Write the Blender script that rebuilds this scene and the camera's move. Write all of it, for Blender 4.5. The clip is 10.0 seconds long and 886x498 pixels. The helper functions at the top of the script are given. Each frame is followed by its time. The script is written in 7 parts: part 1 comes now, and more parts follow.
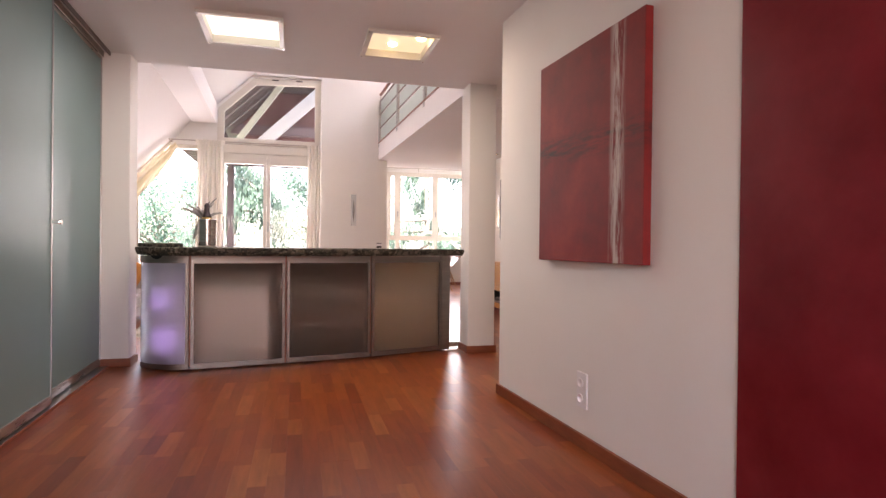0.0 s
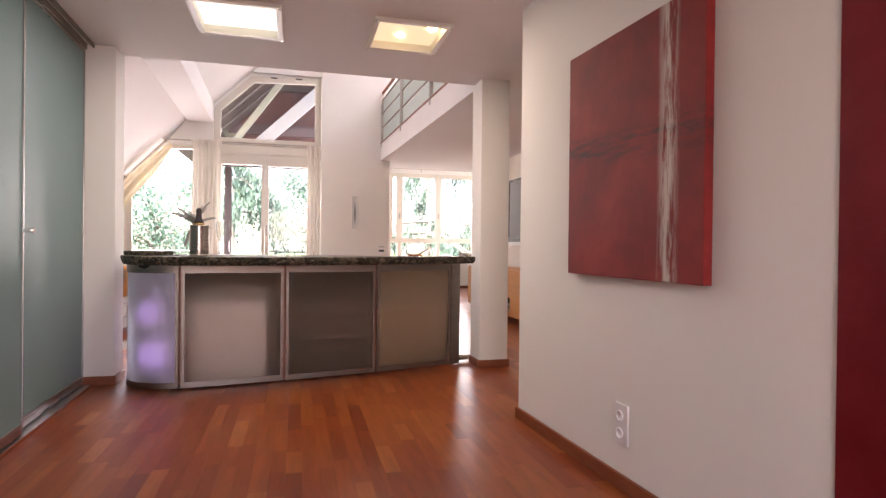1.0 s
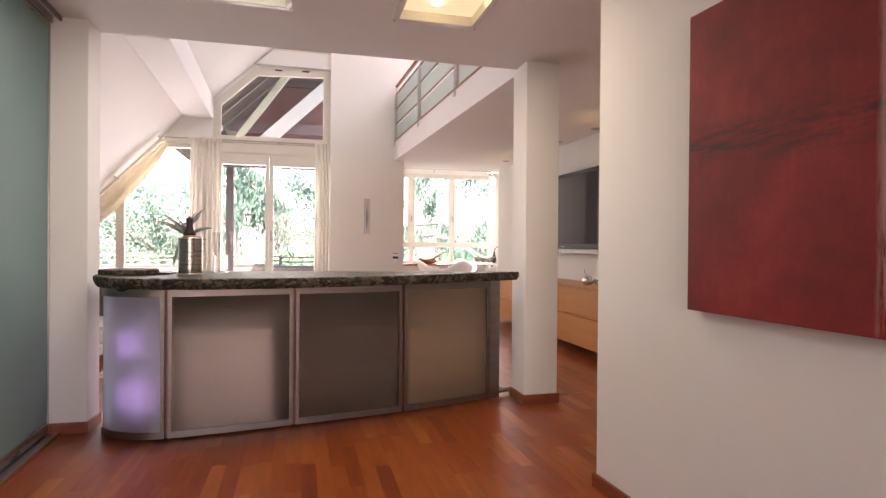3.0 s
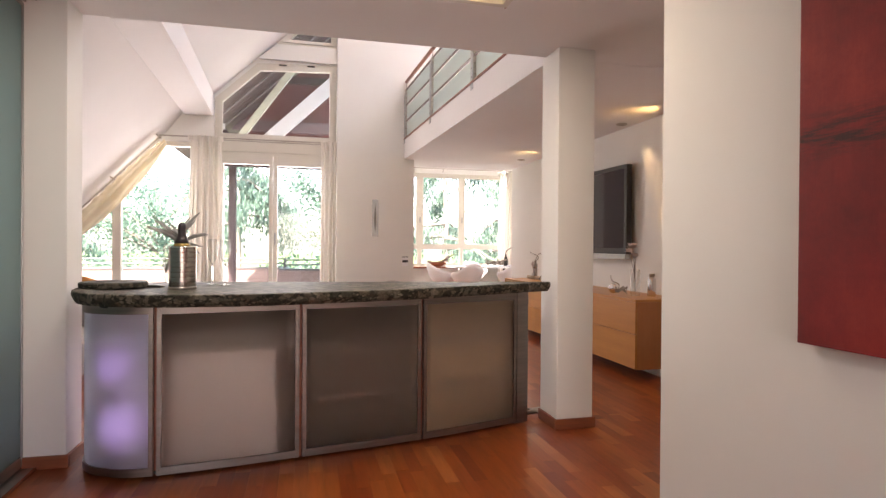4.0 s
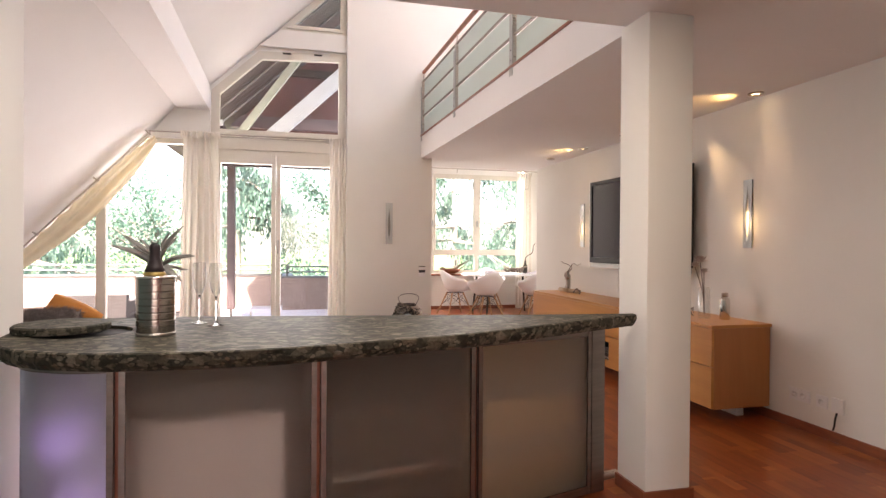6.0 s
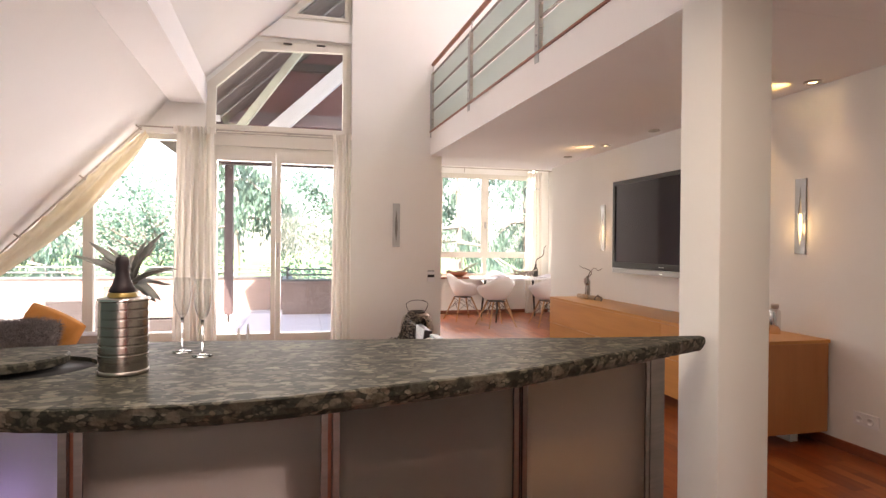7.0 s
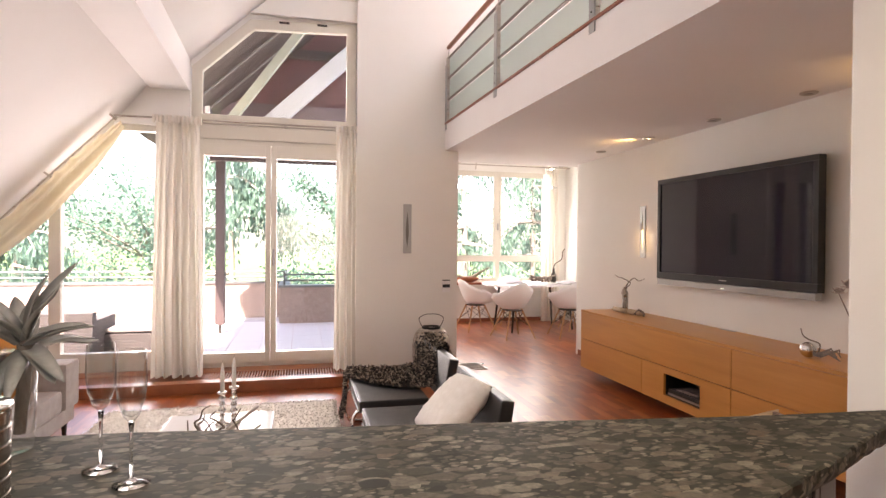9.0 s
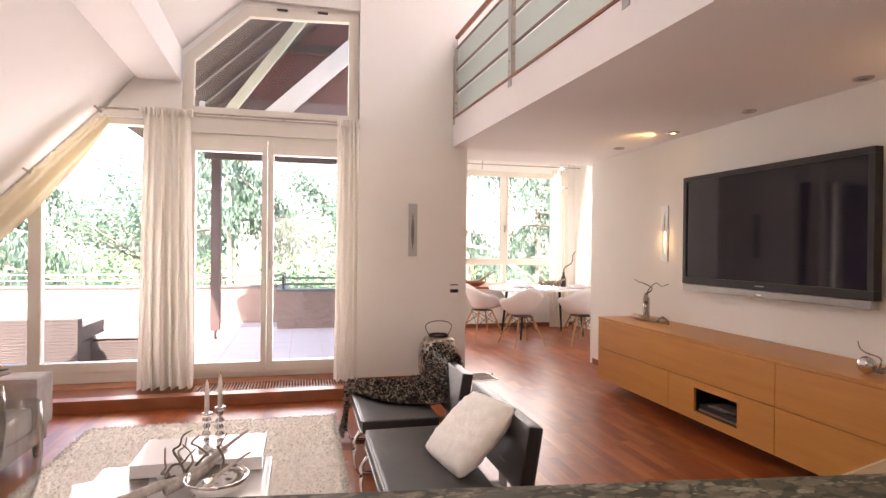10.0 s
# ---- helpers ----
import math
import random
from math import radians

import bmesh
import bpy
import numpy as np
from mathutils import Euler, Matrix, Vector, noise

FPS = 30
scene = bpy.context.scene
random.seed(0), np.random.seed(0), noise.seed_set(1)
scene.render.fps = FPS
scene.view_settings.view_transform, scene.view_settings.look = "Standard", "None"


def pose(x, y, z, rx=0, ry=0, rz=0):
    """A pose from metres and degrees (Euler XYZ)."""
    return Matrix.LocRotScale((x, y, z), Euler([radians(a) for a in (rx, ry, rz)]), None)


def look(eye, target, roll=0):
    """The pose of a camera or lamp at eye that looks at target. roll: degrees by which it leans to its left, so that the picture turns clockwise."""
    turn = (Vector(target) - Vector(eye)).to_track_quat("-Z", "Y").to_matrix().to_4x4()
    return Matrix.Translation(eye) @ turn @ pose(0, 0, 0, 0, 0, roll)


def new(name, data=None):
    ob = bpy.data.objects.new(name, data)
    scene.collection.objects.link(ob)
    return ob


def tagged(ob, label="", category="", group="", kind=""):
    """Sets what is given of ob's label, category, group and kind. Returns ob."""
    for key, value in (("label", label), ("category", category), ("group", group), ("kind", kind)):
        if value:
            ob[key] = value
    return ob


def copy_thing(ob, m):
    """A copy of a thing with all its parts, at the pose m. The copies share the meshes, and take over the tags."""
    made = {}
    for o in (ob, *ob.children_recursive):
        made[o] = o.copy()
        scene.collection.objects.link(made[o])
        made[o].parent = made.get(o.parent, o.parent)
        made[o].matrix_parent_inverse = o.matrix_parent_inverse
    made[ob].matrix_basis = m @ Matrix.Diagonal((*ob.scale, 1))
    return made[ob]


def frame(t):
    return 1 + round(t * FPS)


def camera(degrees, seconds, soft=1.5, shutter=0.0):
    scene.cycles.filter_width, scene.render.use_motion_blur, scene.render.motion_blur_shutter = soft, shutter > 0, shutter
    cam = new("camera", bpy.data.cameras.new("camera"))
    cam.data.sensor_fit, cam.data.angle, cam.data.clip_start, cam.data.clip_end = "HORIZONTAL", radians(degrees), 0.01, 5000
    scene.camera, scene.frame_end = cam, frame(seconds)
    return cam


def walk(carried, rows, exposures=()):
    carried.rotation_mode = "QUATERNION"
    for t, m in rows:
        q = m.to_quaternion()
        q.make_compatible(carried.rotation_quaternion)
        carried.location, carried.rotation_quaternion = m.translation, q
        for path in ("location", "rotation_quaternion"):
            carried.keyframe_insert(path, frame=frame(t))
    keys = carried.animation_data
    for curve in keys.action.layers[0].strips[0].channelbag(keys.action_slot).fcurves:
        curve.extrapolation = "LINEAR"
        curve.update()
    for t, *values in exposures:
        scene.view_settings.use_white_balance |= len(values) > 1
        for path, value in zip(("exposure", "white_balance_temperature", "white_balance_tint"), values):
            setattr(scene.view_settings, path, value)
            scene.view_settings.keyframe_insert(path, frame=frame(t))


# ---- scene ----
cam = camera(76.1, 10.0, 1.4)
PATH = [
    (0, (0.147, 0.76, 0.95), (0.646, 2.696, 0.937), 0.6),
    (0.5, (0.152, 0.937, 0.974), (0.651, 2.873, 0.963), 0.6),
    (1, (0.146, 1.1, 1.004), (0.647, 3.036, 0.992), 0.6),
    (1.5, (0.134, 1.269, 1.02), (0.634, 3.205, 1.01), 0.5),
    (2, (0.107, 1.481, 1.039), (0.606, 3.417, 1.028), 0.5),
    (2.5, (0.098, 1.674, 1.065), (0.595, 3.611, 1.054), 0.5),
    (4, (0.081, 2.284, 1.14), (0.557, 4.227, 1.128), 0.4),
    (4.5, (0.051, 2.493, 1.153), (0.529, 4.435, 1.142), 0.4),
    (5, (0.039, 2.678, 1.18), (0.517, 4.62, 1.169), 0.4),
    (5.5, (0.028, 2.894, 1.216), (0.503, 4.837, 1.205), 0.4),
    (7, (-0.017, 3.578, 1.28), (0.459, 5.52, 1.269), 0.5),
    (7.5, (-0.004, 3.806, 1.304), (0.473, 5.748, 1.292), 0.6),
    (8, (0.006, 4.013, 1.321), (0.482, 5.956, 1.311), 0.6),
    (8.5, (-0.004, 4.222, 1.33), (0.472, 6.164, 1.321), 0.6),
    (9, (-0.03, 4.386, 1.367), (0.453, 6.326, 1.349), 0.5),
    (9.5, (-0.023, 4.571, 1.369), (0.458, 6.512, 1.351), 0.5),
    (10, (-0.007, 4.768, 1.357), (0.473, 6.709, 1.35), 0.6),
]
STOPS = 3.2
walk(cam, [(t, look(eye, target, roll)) for t, eye, target, roll in PATH],
     exposures=[(0.0, STOPS + 0.02, 7430, 31), (4.5, STOPS - 0.07, 7480, 24), (8.5, STOPS - 0.08, 7720, 25), (10.0, STOPS - 0.01, 7730, 28)])

# ---- light ----
world = bpy.data.worlds.new("sky")
scene.world = world
world.use_nodes = True
wt = world.node_tree
sky = wt.nodes.new("ShaderNodeTexSky")
sky.sky_type = "NISHITA"
sky.sun_disc = False
sky.sun_elevation, sky.sun_rotation = radians(54), radians(-153)
sky.air_density, sky.dust_density = 1.0, 2.0
wt.links.new(sky.outputs["Color"], wt.nodes["Background"].inputs["Color"])
wt.nodes["Background"].inputs["Strength"].default_value = 0.15

sun = new("sun", bpy.data.lights.new("sun", "SUN"))
sun.data.energy, sun.data.angle, sun.data.color = 5.0, radians(0.6), (1.0, 0.95, 0.88)
sun.matrix_world = look((-4.4, -8.3, 13.9), (0.1, 0.5, 0))


def area_lamp(name, eye, target, sx, sy, watts, colour=(1, 1, 1)):
    lamp = new(name, bpy.data.lights.new(name, "AREA"))
    lamp.data.shape, lamp.data.size, lamp.data.size_y = "RECTANGLE", sx, sy
    lamp.data.energy, lamp.data.color = watts, colour
    lamp.matrix_world = look(eye, target)
    return lamp


def spot_lamp(name, eye, target, watts, degrees, blend=0.6, colour=(1.0, 0.72, 0.38), size=0.03):
    lamp = new(name, bpy.data.lights.new(name, "SPOT"))
    lamp.data.energy, lamp.data.spot_size, lamp.data.spot_blend = watts, radians(degrees), blend
    lamp.data.color, lamp.data.shadow_soft_size = colour, size
    lamp.matrix_world = look(eye, target)
    return lamp


# lamps for sky light in the openings of window wall and dining window
area_lamp("window_light_terrace", (-0.65, 10.80, 1.35), (-0.65, 5.0, 1.15), 2.2, 2.1, 16, (0.92, 0.96, 1.0))
area_lamp("window_light_dining", (3.24, 13.82, 1.7), (3.24, 9.0, 0.8), 2.0, 1.85, 12, (0.94, 0.98, 1.0))
# fill lamp added under the ridge; no roof window is known there
area_lamp("unseen_roof_fill", (2.6, 8.0, 5.6), (0.8, 8.4, 2.5), 1.6, 2.6, 7.5, (1.0, 0.995, 0.90))
area_lamp("window_light_gable", (-0.25, 10.72, 3.05), (1.2, 7.0, 1.9), 1.3, 0.7, 2.0, (0.97, 0.99, 1.0))
area_lamp("window_light_slope", (-1.80, 10.72, 1.25), (1.55, 7.6, 2.2), 0.7, 1.6, 4.2, (0.93, 0.96, 1.0))
# fill lamp added behind the path's start; no daylight source is known there
area_lamp("unseen_rear_fill", (0.1, -1.9, 1.5), (0.1, 4.0, 1.2), 2.2, 1.6, 6.0, (0.95, 0.95, 1.0))

# ---- materials ----


def material(name, colour=(0.8, 0.8, 0.8), rough=0.5, metal=0.0, spec=0.5):
    m = bpy.data.materials.new(name)
    m.use_nodes = True
    b = m.node_tree.nodes["Principled BSDF"]
    b.inputs["Base Color"].default_value = (*colour, 1)
    b.inputs["Roughness"].default_value = rough
    b.inputs["Metallic"].default_value = metal
    b.inputs["Specular IOR Level"].default_value = spec
    return m


def bsdf(m):
    return m.node_tree.nodes["Principled BSDF"]


def node(m, kind, **values):
    n = m.node_tree.nodes.new(kind)
    for key, value in values.items():
        n.inputs[key.replace("_", " ")].default_value = value
    return n


def link(m, a, b):
    m.node_tree.links.new(a, b)


def noise_of(m, scale, detail=4.0, rough=0.6, stretch=None):
    co = m.node_tree.nodes.new("ShaderNodeTexCoord")
    n = node(m, "ShaderNodeTexNoise", Scale=scale, Detail=detail, Roughness=rough)
    if stretch:
        mp = m.node_tree.nodes.new("ShaderNodeMapping")
        mp.inputs["Scale"].default_value = stretch
        link(m, co.outputs["Object"], mp.inputs["Vector"])
        link(m, mp.outputs["Vector"], n.inputs["Vector"])
    else:
        link(m, co.outputs["Object"], n.inputs["Vector"])
    return n


def ramp(m, source, stops):
    r = m.node_tree.nodes.new("ShaderNodeValToRGB")
    el = r.color_ramp.elements
    while len(el) < len(stops):
        el.new(0.5)
    for e, (pos, col) in zip(el, stops):
        e.position, e.color = pos, (*col, 1)
    link(m, source, r.inputs["Fac"])
    return r


def bump(m, source, strength=0.2, distance=0.01):
    b = node(m, "ShaderNodeBump", Strength=strength, Distance=distance)
    link(m, source, b.inputs["Height"])
    link(m, b.outputs["Normal"], bsdf(m).inputs["Normal"])
    return b


def mottled(name, a, b, scale, rough=0.5, metal=0.0, bump_strength=0.1, bump_scale=None, stretch=None, rough_var=0.0):
    """A surface whose colour wanders between a and b, with fine relief."""
    m = material(name, a, rough, metal)
    n = noise_of(m, scale, 5, 0.6, stretch)
    r = ramp(m, n.outputs["Fac"], [(0.3, a), (0.7, b)])
    link(m, r.outputs["Color"], bsdf(m).inputs["Base Color"])
    f = noise_of(m, bump_scale or scale * 8, 3, 0.6, stretch)
    bump(m, f.outputs["Fac"], bump_strength, 0.004)
    if rough_var:
        mr = node(m, "ShaderNodeMapRange", From_Min=0.3, From_Max=0.7, To_Min=rough - rough_var, To_Max=rough + rough_var)
        link(m, n.outputs["Fac"], mr.inputs["Value"])
        link(m, mr.outputs["Result"], bsdf(m).inputs["Roughness"])
    return m


PLASTER = mottled("white_plaster", (0.80, 0.787, 0.745), (0.83, 0.82, 0.78), 1.3, 0.85, 0, 0.12, 160)
CEILING = mottled("ceiling_paint", (0.79, 0.765, 0.75), (0.82, 0.795, 0.78), 1.1, 0.9, 0, 0.08, 140)
FRAME_WHITE = mottled("window_lacquer", (0.68, 0.645, 0.565), (0.72, 0.685, 0.61), 3, 0.35, 0, 0.03, 40)
RED_WALL = mottled("red_polished_plaster", (0.15, 0.007, 0.012), (0.24, 0.020, 0.028), 2.6, 0.24, 0, 0.03, 5)
BASEBOARD = mottled("cherry_baseboard", (0.20, 0.055, 0.025), (0.29, 0.085, 0.035), 6, 0.4, 0, 0.05, 60, (1, 1, 6))
STEEL = mottled("brushed_steel", (0.42, 0.38, 0.34), (0.55, 0.50, 0.45), 4, 0.32, 1.0, 0.08, 90, (1, 1, 12), 0.08)
CHROME = material("chrome", (0.78, 0.77, 0.75), 0.09, 1.0)
POLISHED = mottled("polished_steel", (0.36, 0.33, 0.30), (0.43, 0.40, 0.37), 6, 0.22, 1.0, 0.03)
ALU = mottled("satin_aluminium", (0.36, 0.36, 0.355), (0.44, 0.44, 0.43), 5, 0.33, 1.0, 0.05, 80)
DARK_METAL = material("dark_metal", (0.06, 0.055, 0.05), 0.4, 0.8)
BASIN = mottled("dark_basin_enamel", (0.012, 0.011, 0.011), (0.025, 0.022, 0.021), 9, 0.75, 0, 0.05)
BLACK = mottled("black_plastic", (0.012, 0.012, 0.013), (0.02, 0.02, 0.021), 6, 0.35, 0, 0.03)
LEATHER = mottled("black_leather", (0.013, 0.013, 0.014), (0.026, 0.025, 0.025), 7, 0.38, 0, 0.35, 220, None, 0.06)
OAK = mottled("beech_veneer", (0.53, 0.225, 0.052), (0.62, 0.285, 0.075), 3.0, 0.36, 0, 0.05, 60, (1, 0.35, 5), 0.05)
OAK_SIDE = mottled("beech_veneer_end", (0.47, 0.185, 0.062), (0.54, 0.225, 0.08), 3.0, 0.45, 0, 0.05, 60, (5, 5, 0.6))
SHELL = mottled("white_shell_plastic", (0.80, 0.79, 0.79), (0.84, 0.83, 0.83), 3, 0.38, 0, 0.02)
DOWEL = mottled("maple_dowel", (0.44, 0.25, 0.12), (0.53, 0.32, 0.17), 10, 0.45, 0, 0.05, 60, (1, 1, 8))
WHITE_GLOSS = mottled("white_lacquer", (0.82, 0.81, 0.81), (0.85, 0.84, 0.84), 3, 0.12, 0, 0.01)
SOFA_CLOTH = mottled("grey_sofa_cloth", (0.33, 0.29, 0.28), (0.40, 0.36, 0.345), 14, 0.95, 0, 0.5, 420)
ORANGE_CLOTH = mottled("orange_cloth", (0.55, 0.21, 0.045), (0.62, 0.26, 0.07), 10, 0.9, 0, 0.4, 300)
WHITE_FUR = mottled("cream_fur", (0.82, 0.78, 0.72), (0.90, 0.87, 0.82), 22, 0.95, 0, 0.9, 120)
GREY_FUR = mottled("grey_fur", (0.17, 0.14, 0.13), (0.30, 0.26, 0.25), 28, 0.95, 0, 0.9, 150)
RUG = mottled("cream_shag", (0.72, 0.67, 0.60), (0.85, 0.81, 0.75), 30, 0.97, 0, 1.0, 170)
WAX = material("candle_wax", (0.85, 0.82, 0.76), 0.45)
BARK = mottled("driftwood", (0.10, 0.075, 0.06), (0.30, 0.25, 0.21), 16, 0.85, 0, 0.8, 60, (1, 1, 0.3))
DRIFT = mottled("bleached_driftwood", (0.30, 0.26, 0.23), (0.62, 0.57, 0.52), 26, 0.7, 0, 0.9, 50, (1, 1, 0.4))
LOG = mottled("birch_log", (0.33, 0.22, 0.13), (0.55, 0.43, 0.31), 20, 0.8, 0, 0.5, 60)
PETAL = mottled("dried_petals", (0.42, 0.34, 0.31), (0.62, 0.54, 0.50), 14, 0.8, 0, 0.3)
AGAVE = mottled("agave_leaf", (0.17, 0.172, 0.155), (0.34, 0.335, 0.305), 12, 0.55, 0, 0.25, 60)
SLAT = mottled("convector_cherry", (0.24, 0.075, 0.03), (0.34, 0.11, 0.045), 6, 0.35, 0, 0.05, 60)
BRONZE = mottled("pitted_silver", (0.34, 0.27, 0.21), (0.62, 0.56, 0.50), 26, 0.28, 1.0, 0.6, 60)
BROWN_WOOD = mottled("brown_stained_wood", (0.045, 0.028, 0.030), (0.065, 0.042, 0.044), 7, 0.6, 0, 0.3, 40, (1, 1, 5))
SOFFIT = mottled("dark_soffit_boards", (0.075, 0.052, 0.044), (0.105, 0.074, 0.063), 4, 0.6, 0, 0.03, 30, (6, 1, 1))
CLADDING = mottled("red_brown_cladding", (0.17, 0.068, 0.062), (0.23, 0.095, 0.088), 6, 0.5, 0, 0.02, 40, (1, 1, 0.2))
PALE_BEAM = mottled("pale_beam", (0.50, 0.53, 0.42), (0.58, 0.60, 0.50), 5, 0.6, 0, 0.2)
WHITE_BEAM = mottled("white_beam", (0.80, 0.80, 0.80), (0.86, 0.86, 0.86), 5, 0.6, 0, 0.1)
TERRACE_TILE = mottled("terrace_tile", (0.42, 0.38, 0.38), (0.50, 0.46, 0.46), 5, 0.6, 0, 0.2)
ROD_GREY = mottled("weathered_grey_rod", (0.20, 0.185, 0.18), (0.27, 0.25, 0.24), 9, 0.5, 0, 0.1)
TIE_WOOD = mottled("pale_mauve_wood", (0.17, 0.12, 0.125), (0.23, 0.165, 0.17), 6, 0.6, 0, 0.1, 40, (0.3, 1, 1))
GROUT = mottled("grout", (0.25, 0.24, 0.24), (0.30, 0.29, 0.29), 9, 0.9)
WICKER = mottled("brown_wicker", (0.045, 0.038, 0.038), (0.085, 0.072, 0.072), 30, 0.7, 0, 0.4)
RAIL_PAINT = material("dark_rail_paint", (0.10, 0.11, 0.11), 0.45, 0.3)
GRASS = mottled("garden_lawn", (0.05, 0.10, 0.025), (0.10, 0.17, 0.05), 2, 0.95, 0, 0.5)
TRUNK = mottled("tree_bark", (0.16, 0.14, 0.12), (0.26, 0.23, 0.20), 9, 0.95, 0, 0.8)
PAPER = mottled("magazine_cover", (0.10, 0.085, 0.08), (0.30, 0.25, 0.23), 18, 0.35)
WOOD_RAIL = mottled("handrail_cherry", (0.22, 0.07, 0.035), (0.30, 0.10, 0.05), 6, 0.35, 0, 0.05, 50, (1, 5, 1))


def parquet_material():
    m = material("cherry_parquet", (0.3, 0.1, 0.04), 0.33, 0.0, 0.5)
    info = m.node_tree.nodes.new("ShaderNodeObjectInfo")
    geo = m.node_tree.nodes.new("ShaderNodeNewGeometry")
    add = node(m, "ShaderNodeMath")
    add.operation = "ADD"
    link(m, info.outputs["Random"], add.inputs[0])
    link(m, geo.outputs["Random Per Island"], add.inputs[1])
    fr = node(m, "ShaderNodeMath")
    fr.operation = "FRACT"
    link(m, add.outputs[0], fr.inputs[0])
    tone = ramp(m, fr.outputs[0], [(0.0, (0.190, 0.032, 0.008)), (0.15, (0.240, 0.044, 0.010)), (0.5, (0.285, 0.061, 0.013)),
                                   (0.85, (0.325, 0.082, 0.018)), (0.97, (0.385, 0.118, 0.032))])
    # grain shifts from piece to piece
    co = m.node_tree.nodes.new("ShaderNodeNewGeometry")
    mp = m.node_tree.nodes.new("ShaderNodeMapping")
    mp.inputs["Scale"].default_value = (15, 1.7, 1)
    comb = m.node_tree.nodes.new("ShaderNodeCombineXYZ")
    big = node(m, "ShaderNodeMath")
    big.operation = "MULTIPLY"
    big.inputs[1].default_value = 37.0
    link(m, fr.outputs[0], big.inputs[0])
    link(m, big.outputs[0], comb.inputs[0])
    link(m, big.outputs[0], comb.inputs[2])
    link(m, co.outputs["Position"], mp.inputs["Vector"])
    link(m, comb.outputs[0], mp.inputs["Location"])
    grain = node(m, "ShaderNodeTexNoise", Scale=1.6, Detail=6.0, Roughness=0.65)
    link(m, mp.outputs["Vector"], grain.inputs["Vector"])
    g = ramp(m, grain.outputs["Fac"], [(0.28, (0.66, 0.64, 0.62)), (0.5, (0.92, 0.92, 0.92)), (0.72, (1.14, 1.15, 1.16))])
    mix = m.node_tree.nodes.new("ShaderNodeMix")
    mix.data_type, mix.blend_type = "RGBA", "MULTIPLY"
    mix.inputs["Factor"].default_value = 1.0
    link(m, tone.outputs["Color"], mix.inputs["A"])
    link(m, g.outputs["Color"], mix.inputs["B"])
    link(m, mix.outputs["Result"], bsdf(m).inputs["Base Color"])
    return m


PARQUET = parquet_material()


def stone_material():
    """Polished river-pebble conglomerate: pale to dark rounded pebbles in a dark green-grey ground."""
    m = material("pebble_conglomerate", (0.1, 0.1, 0.09), 0.5, 0.0, 0.10)
    co = m.node_tree.nodes.new("ShaderNodeTexCoord")
    warp = node(m, "ShaderNodeTexNoise", Scale=9.0, Detail=2.0)
    link(m, co.outputs["Object"], warp.inputs["Vector"])
    mixv = m.node_tree.nodes.new("ShaderNodeMix")
    mixv.data_type = "VECTOR"
    mixv.inputs["Factor"].default_value = 0.024
    link(m, co.outputs["Object"], mixv.inputs["A"])
    link(m, warp.outputs["Color"], mixv.inputs["B"])
    cols, masks = [], []
    for scale, share, radius in ((23.0, 0.30, 0.46), (42.0, 0.10, 0.52), (80.0, 0.06, 0.52)):
        mp = m.node_tree.nodes.new("ShaderNodeMapping")
        mp.inputs["Scale"].default_value = (0.72, 1.2, 1.1)
        mp.inputs["Rotation"].default_value = (0, 0, 0.5 + scale * 0.013)
        link(m, mixv.outputs["Result"], mp.inputs["Vector"])
        vor = node(m, "ShaderNodeTexVoronoi", Scale=scale, Randomness=0.95)
        link(m, mp.outputs["Vector"], vor.inputs["Vector"])
        sep = m.node_tree.nodes.new("ShaderNodeSeparateColor")
        link(m, vor.outputs["Color"], sep.inputs["Color"])
        tone = ramp(m, sep.outputs[0], [(0.0, (0.026, 0.026, 0.020)), (0.25, (0.046, 0.044, 0.034)), (0.50, (0.078, 0.070, 0.054)),
                                        (0.74, (0.118, 0.105, 0.082)), (0.92, (0.185, 0.168, 0.134)), (1.0, (0.105, 0.080, 0.057))])
        cols.append(tone)
        keep = node(m, "ShaderNodeMath")
        keep.operation = "GREATER_THAN"
        keep.inputs[1].default_value = share
        link(m, sep.outputs[1], keep.inputs[0])
        # each pebble has a radius of its own
        size = node(m, "ShaderNodeMapRange", From_Min=0.0, From_Max=1.0, To_Min=radius * 0.75, To_Max=radius * 1.35)
        link(m, sep.outputs[2], size.inputs["Value"])
        gap = node(m, "ShaderNodeMath")
        gap.operation = "SUBTRACT"
        link(m, size.outputs["Result"], gap.inputs[0])
        link(m, vor.outputs["Distance"], gap.inputs[1])
        em = node(m, "ShaderNodeMapRange", From_Min=-0.05, From_Max=0.11, To_Min=0.0, To_Max=1.0)
        link(m, gap.outputs[0], em.inputs["Value"])
        both = node(m, "ShaderNodeMath")
        both.operation = "MULTIPLY"
        link(m, keep.outputs[0], both.inputs[0])
        link(m, em.outputs["Result"], both.inputs[1])
        masks.append(both)
    ground = ramp(m, warp.outputs["Fac"], [(0.3, (0.020, 0.021, 0.016)), (0.7, (0.044, 0.043, 0.034))])
    under = ground.outputs["Color"]
    for k in (2, 1, 0):
        layer = m.node_tree.nodes.new("ShaderNodeMix")
        layer.data_type = "RGBA"
        link(m, masks[k].outputs[0], layer.inputs["Factor"])
        link(m, under, layer.inputs["A"])
        link(m, cols[k].outputs["Color"], layer.inputs["B"])
        under = layer.outputs["Result"]
    fine = noise_of(m, 70, 4, 0.7)
    fr = ramp(m, fine.outputs["Fac"], [(0.3, (0.62, 0.62, 0.60)), (0.7, (1.32, 1.30, 1.26))])
    mul = m.node_tree.nodes.new("ShaderNodeMix")
    mul.data_type, mul.blend_type = "RGBA", "MULTIPLY"
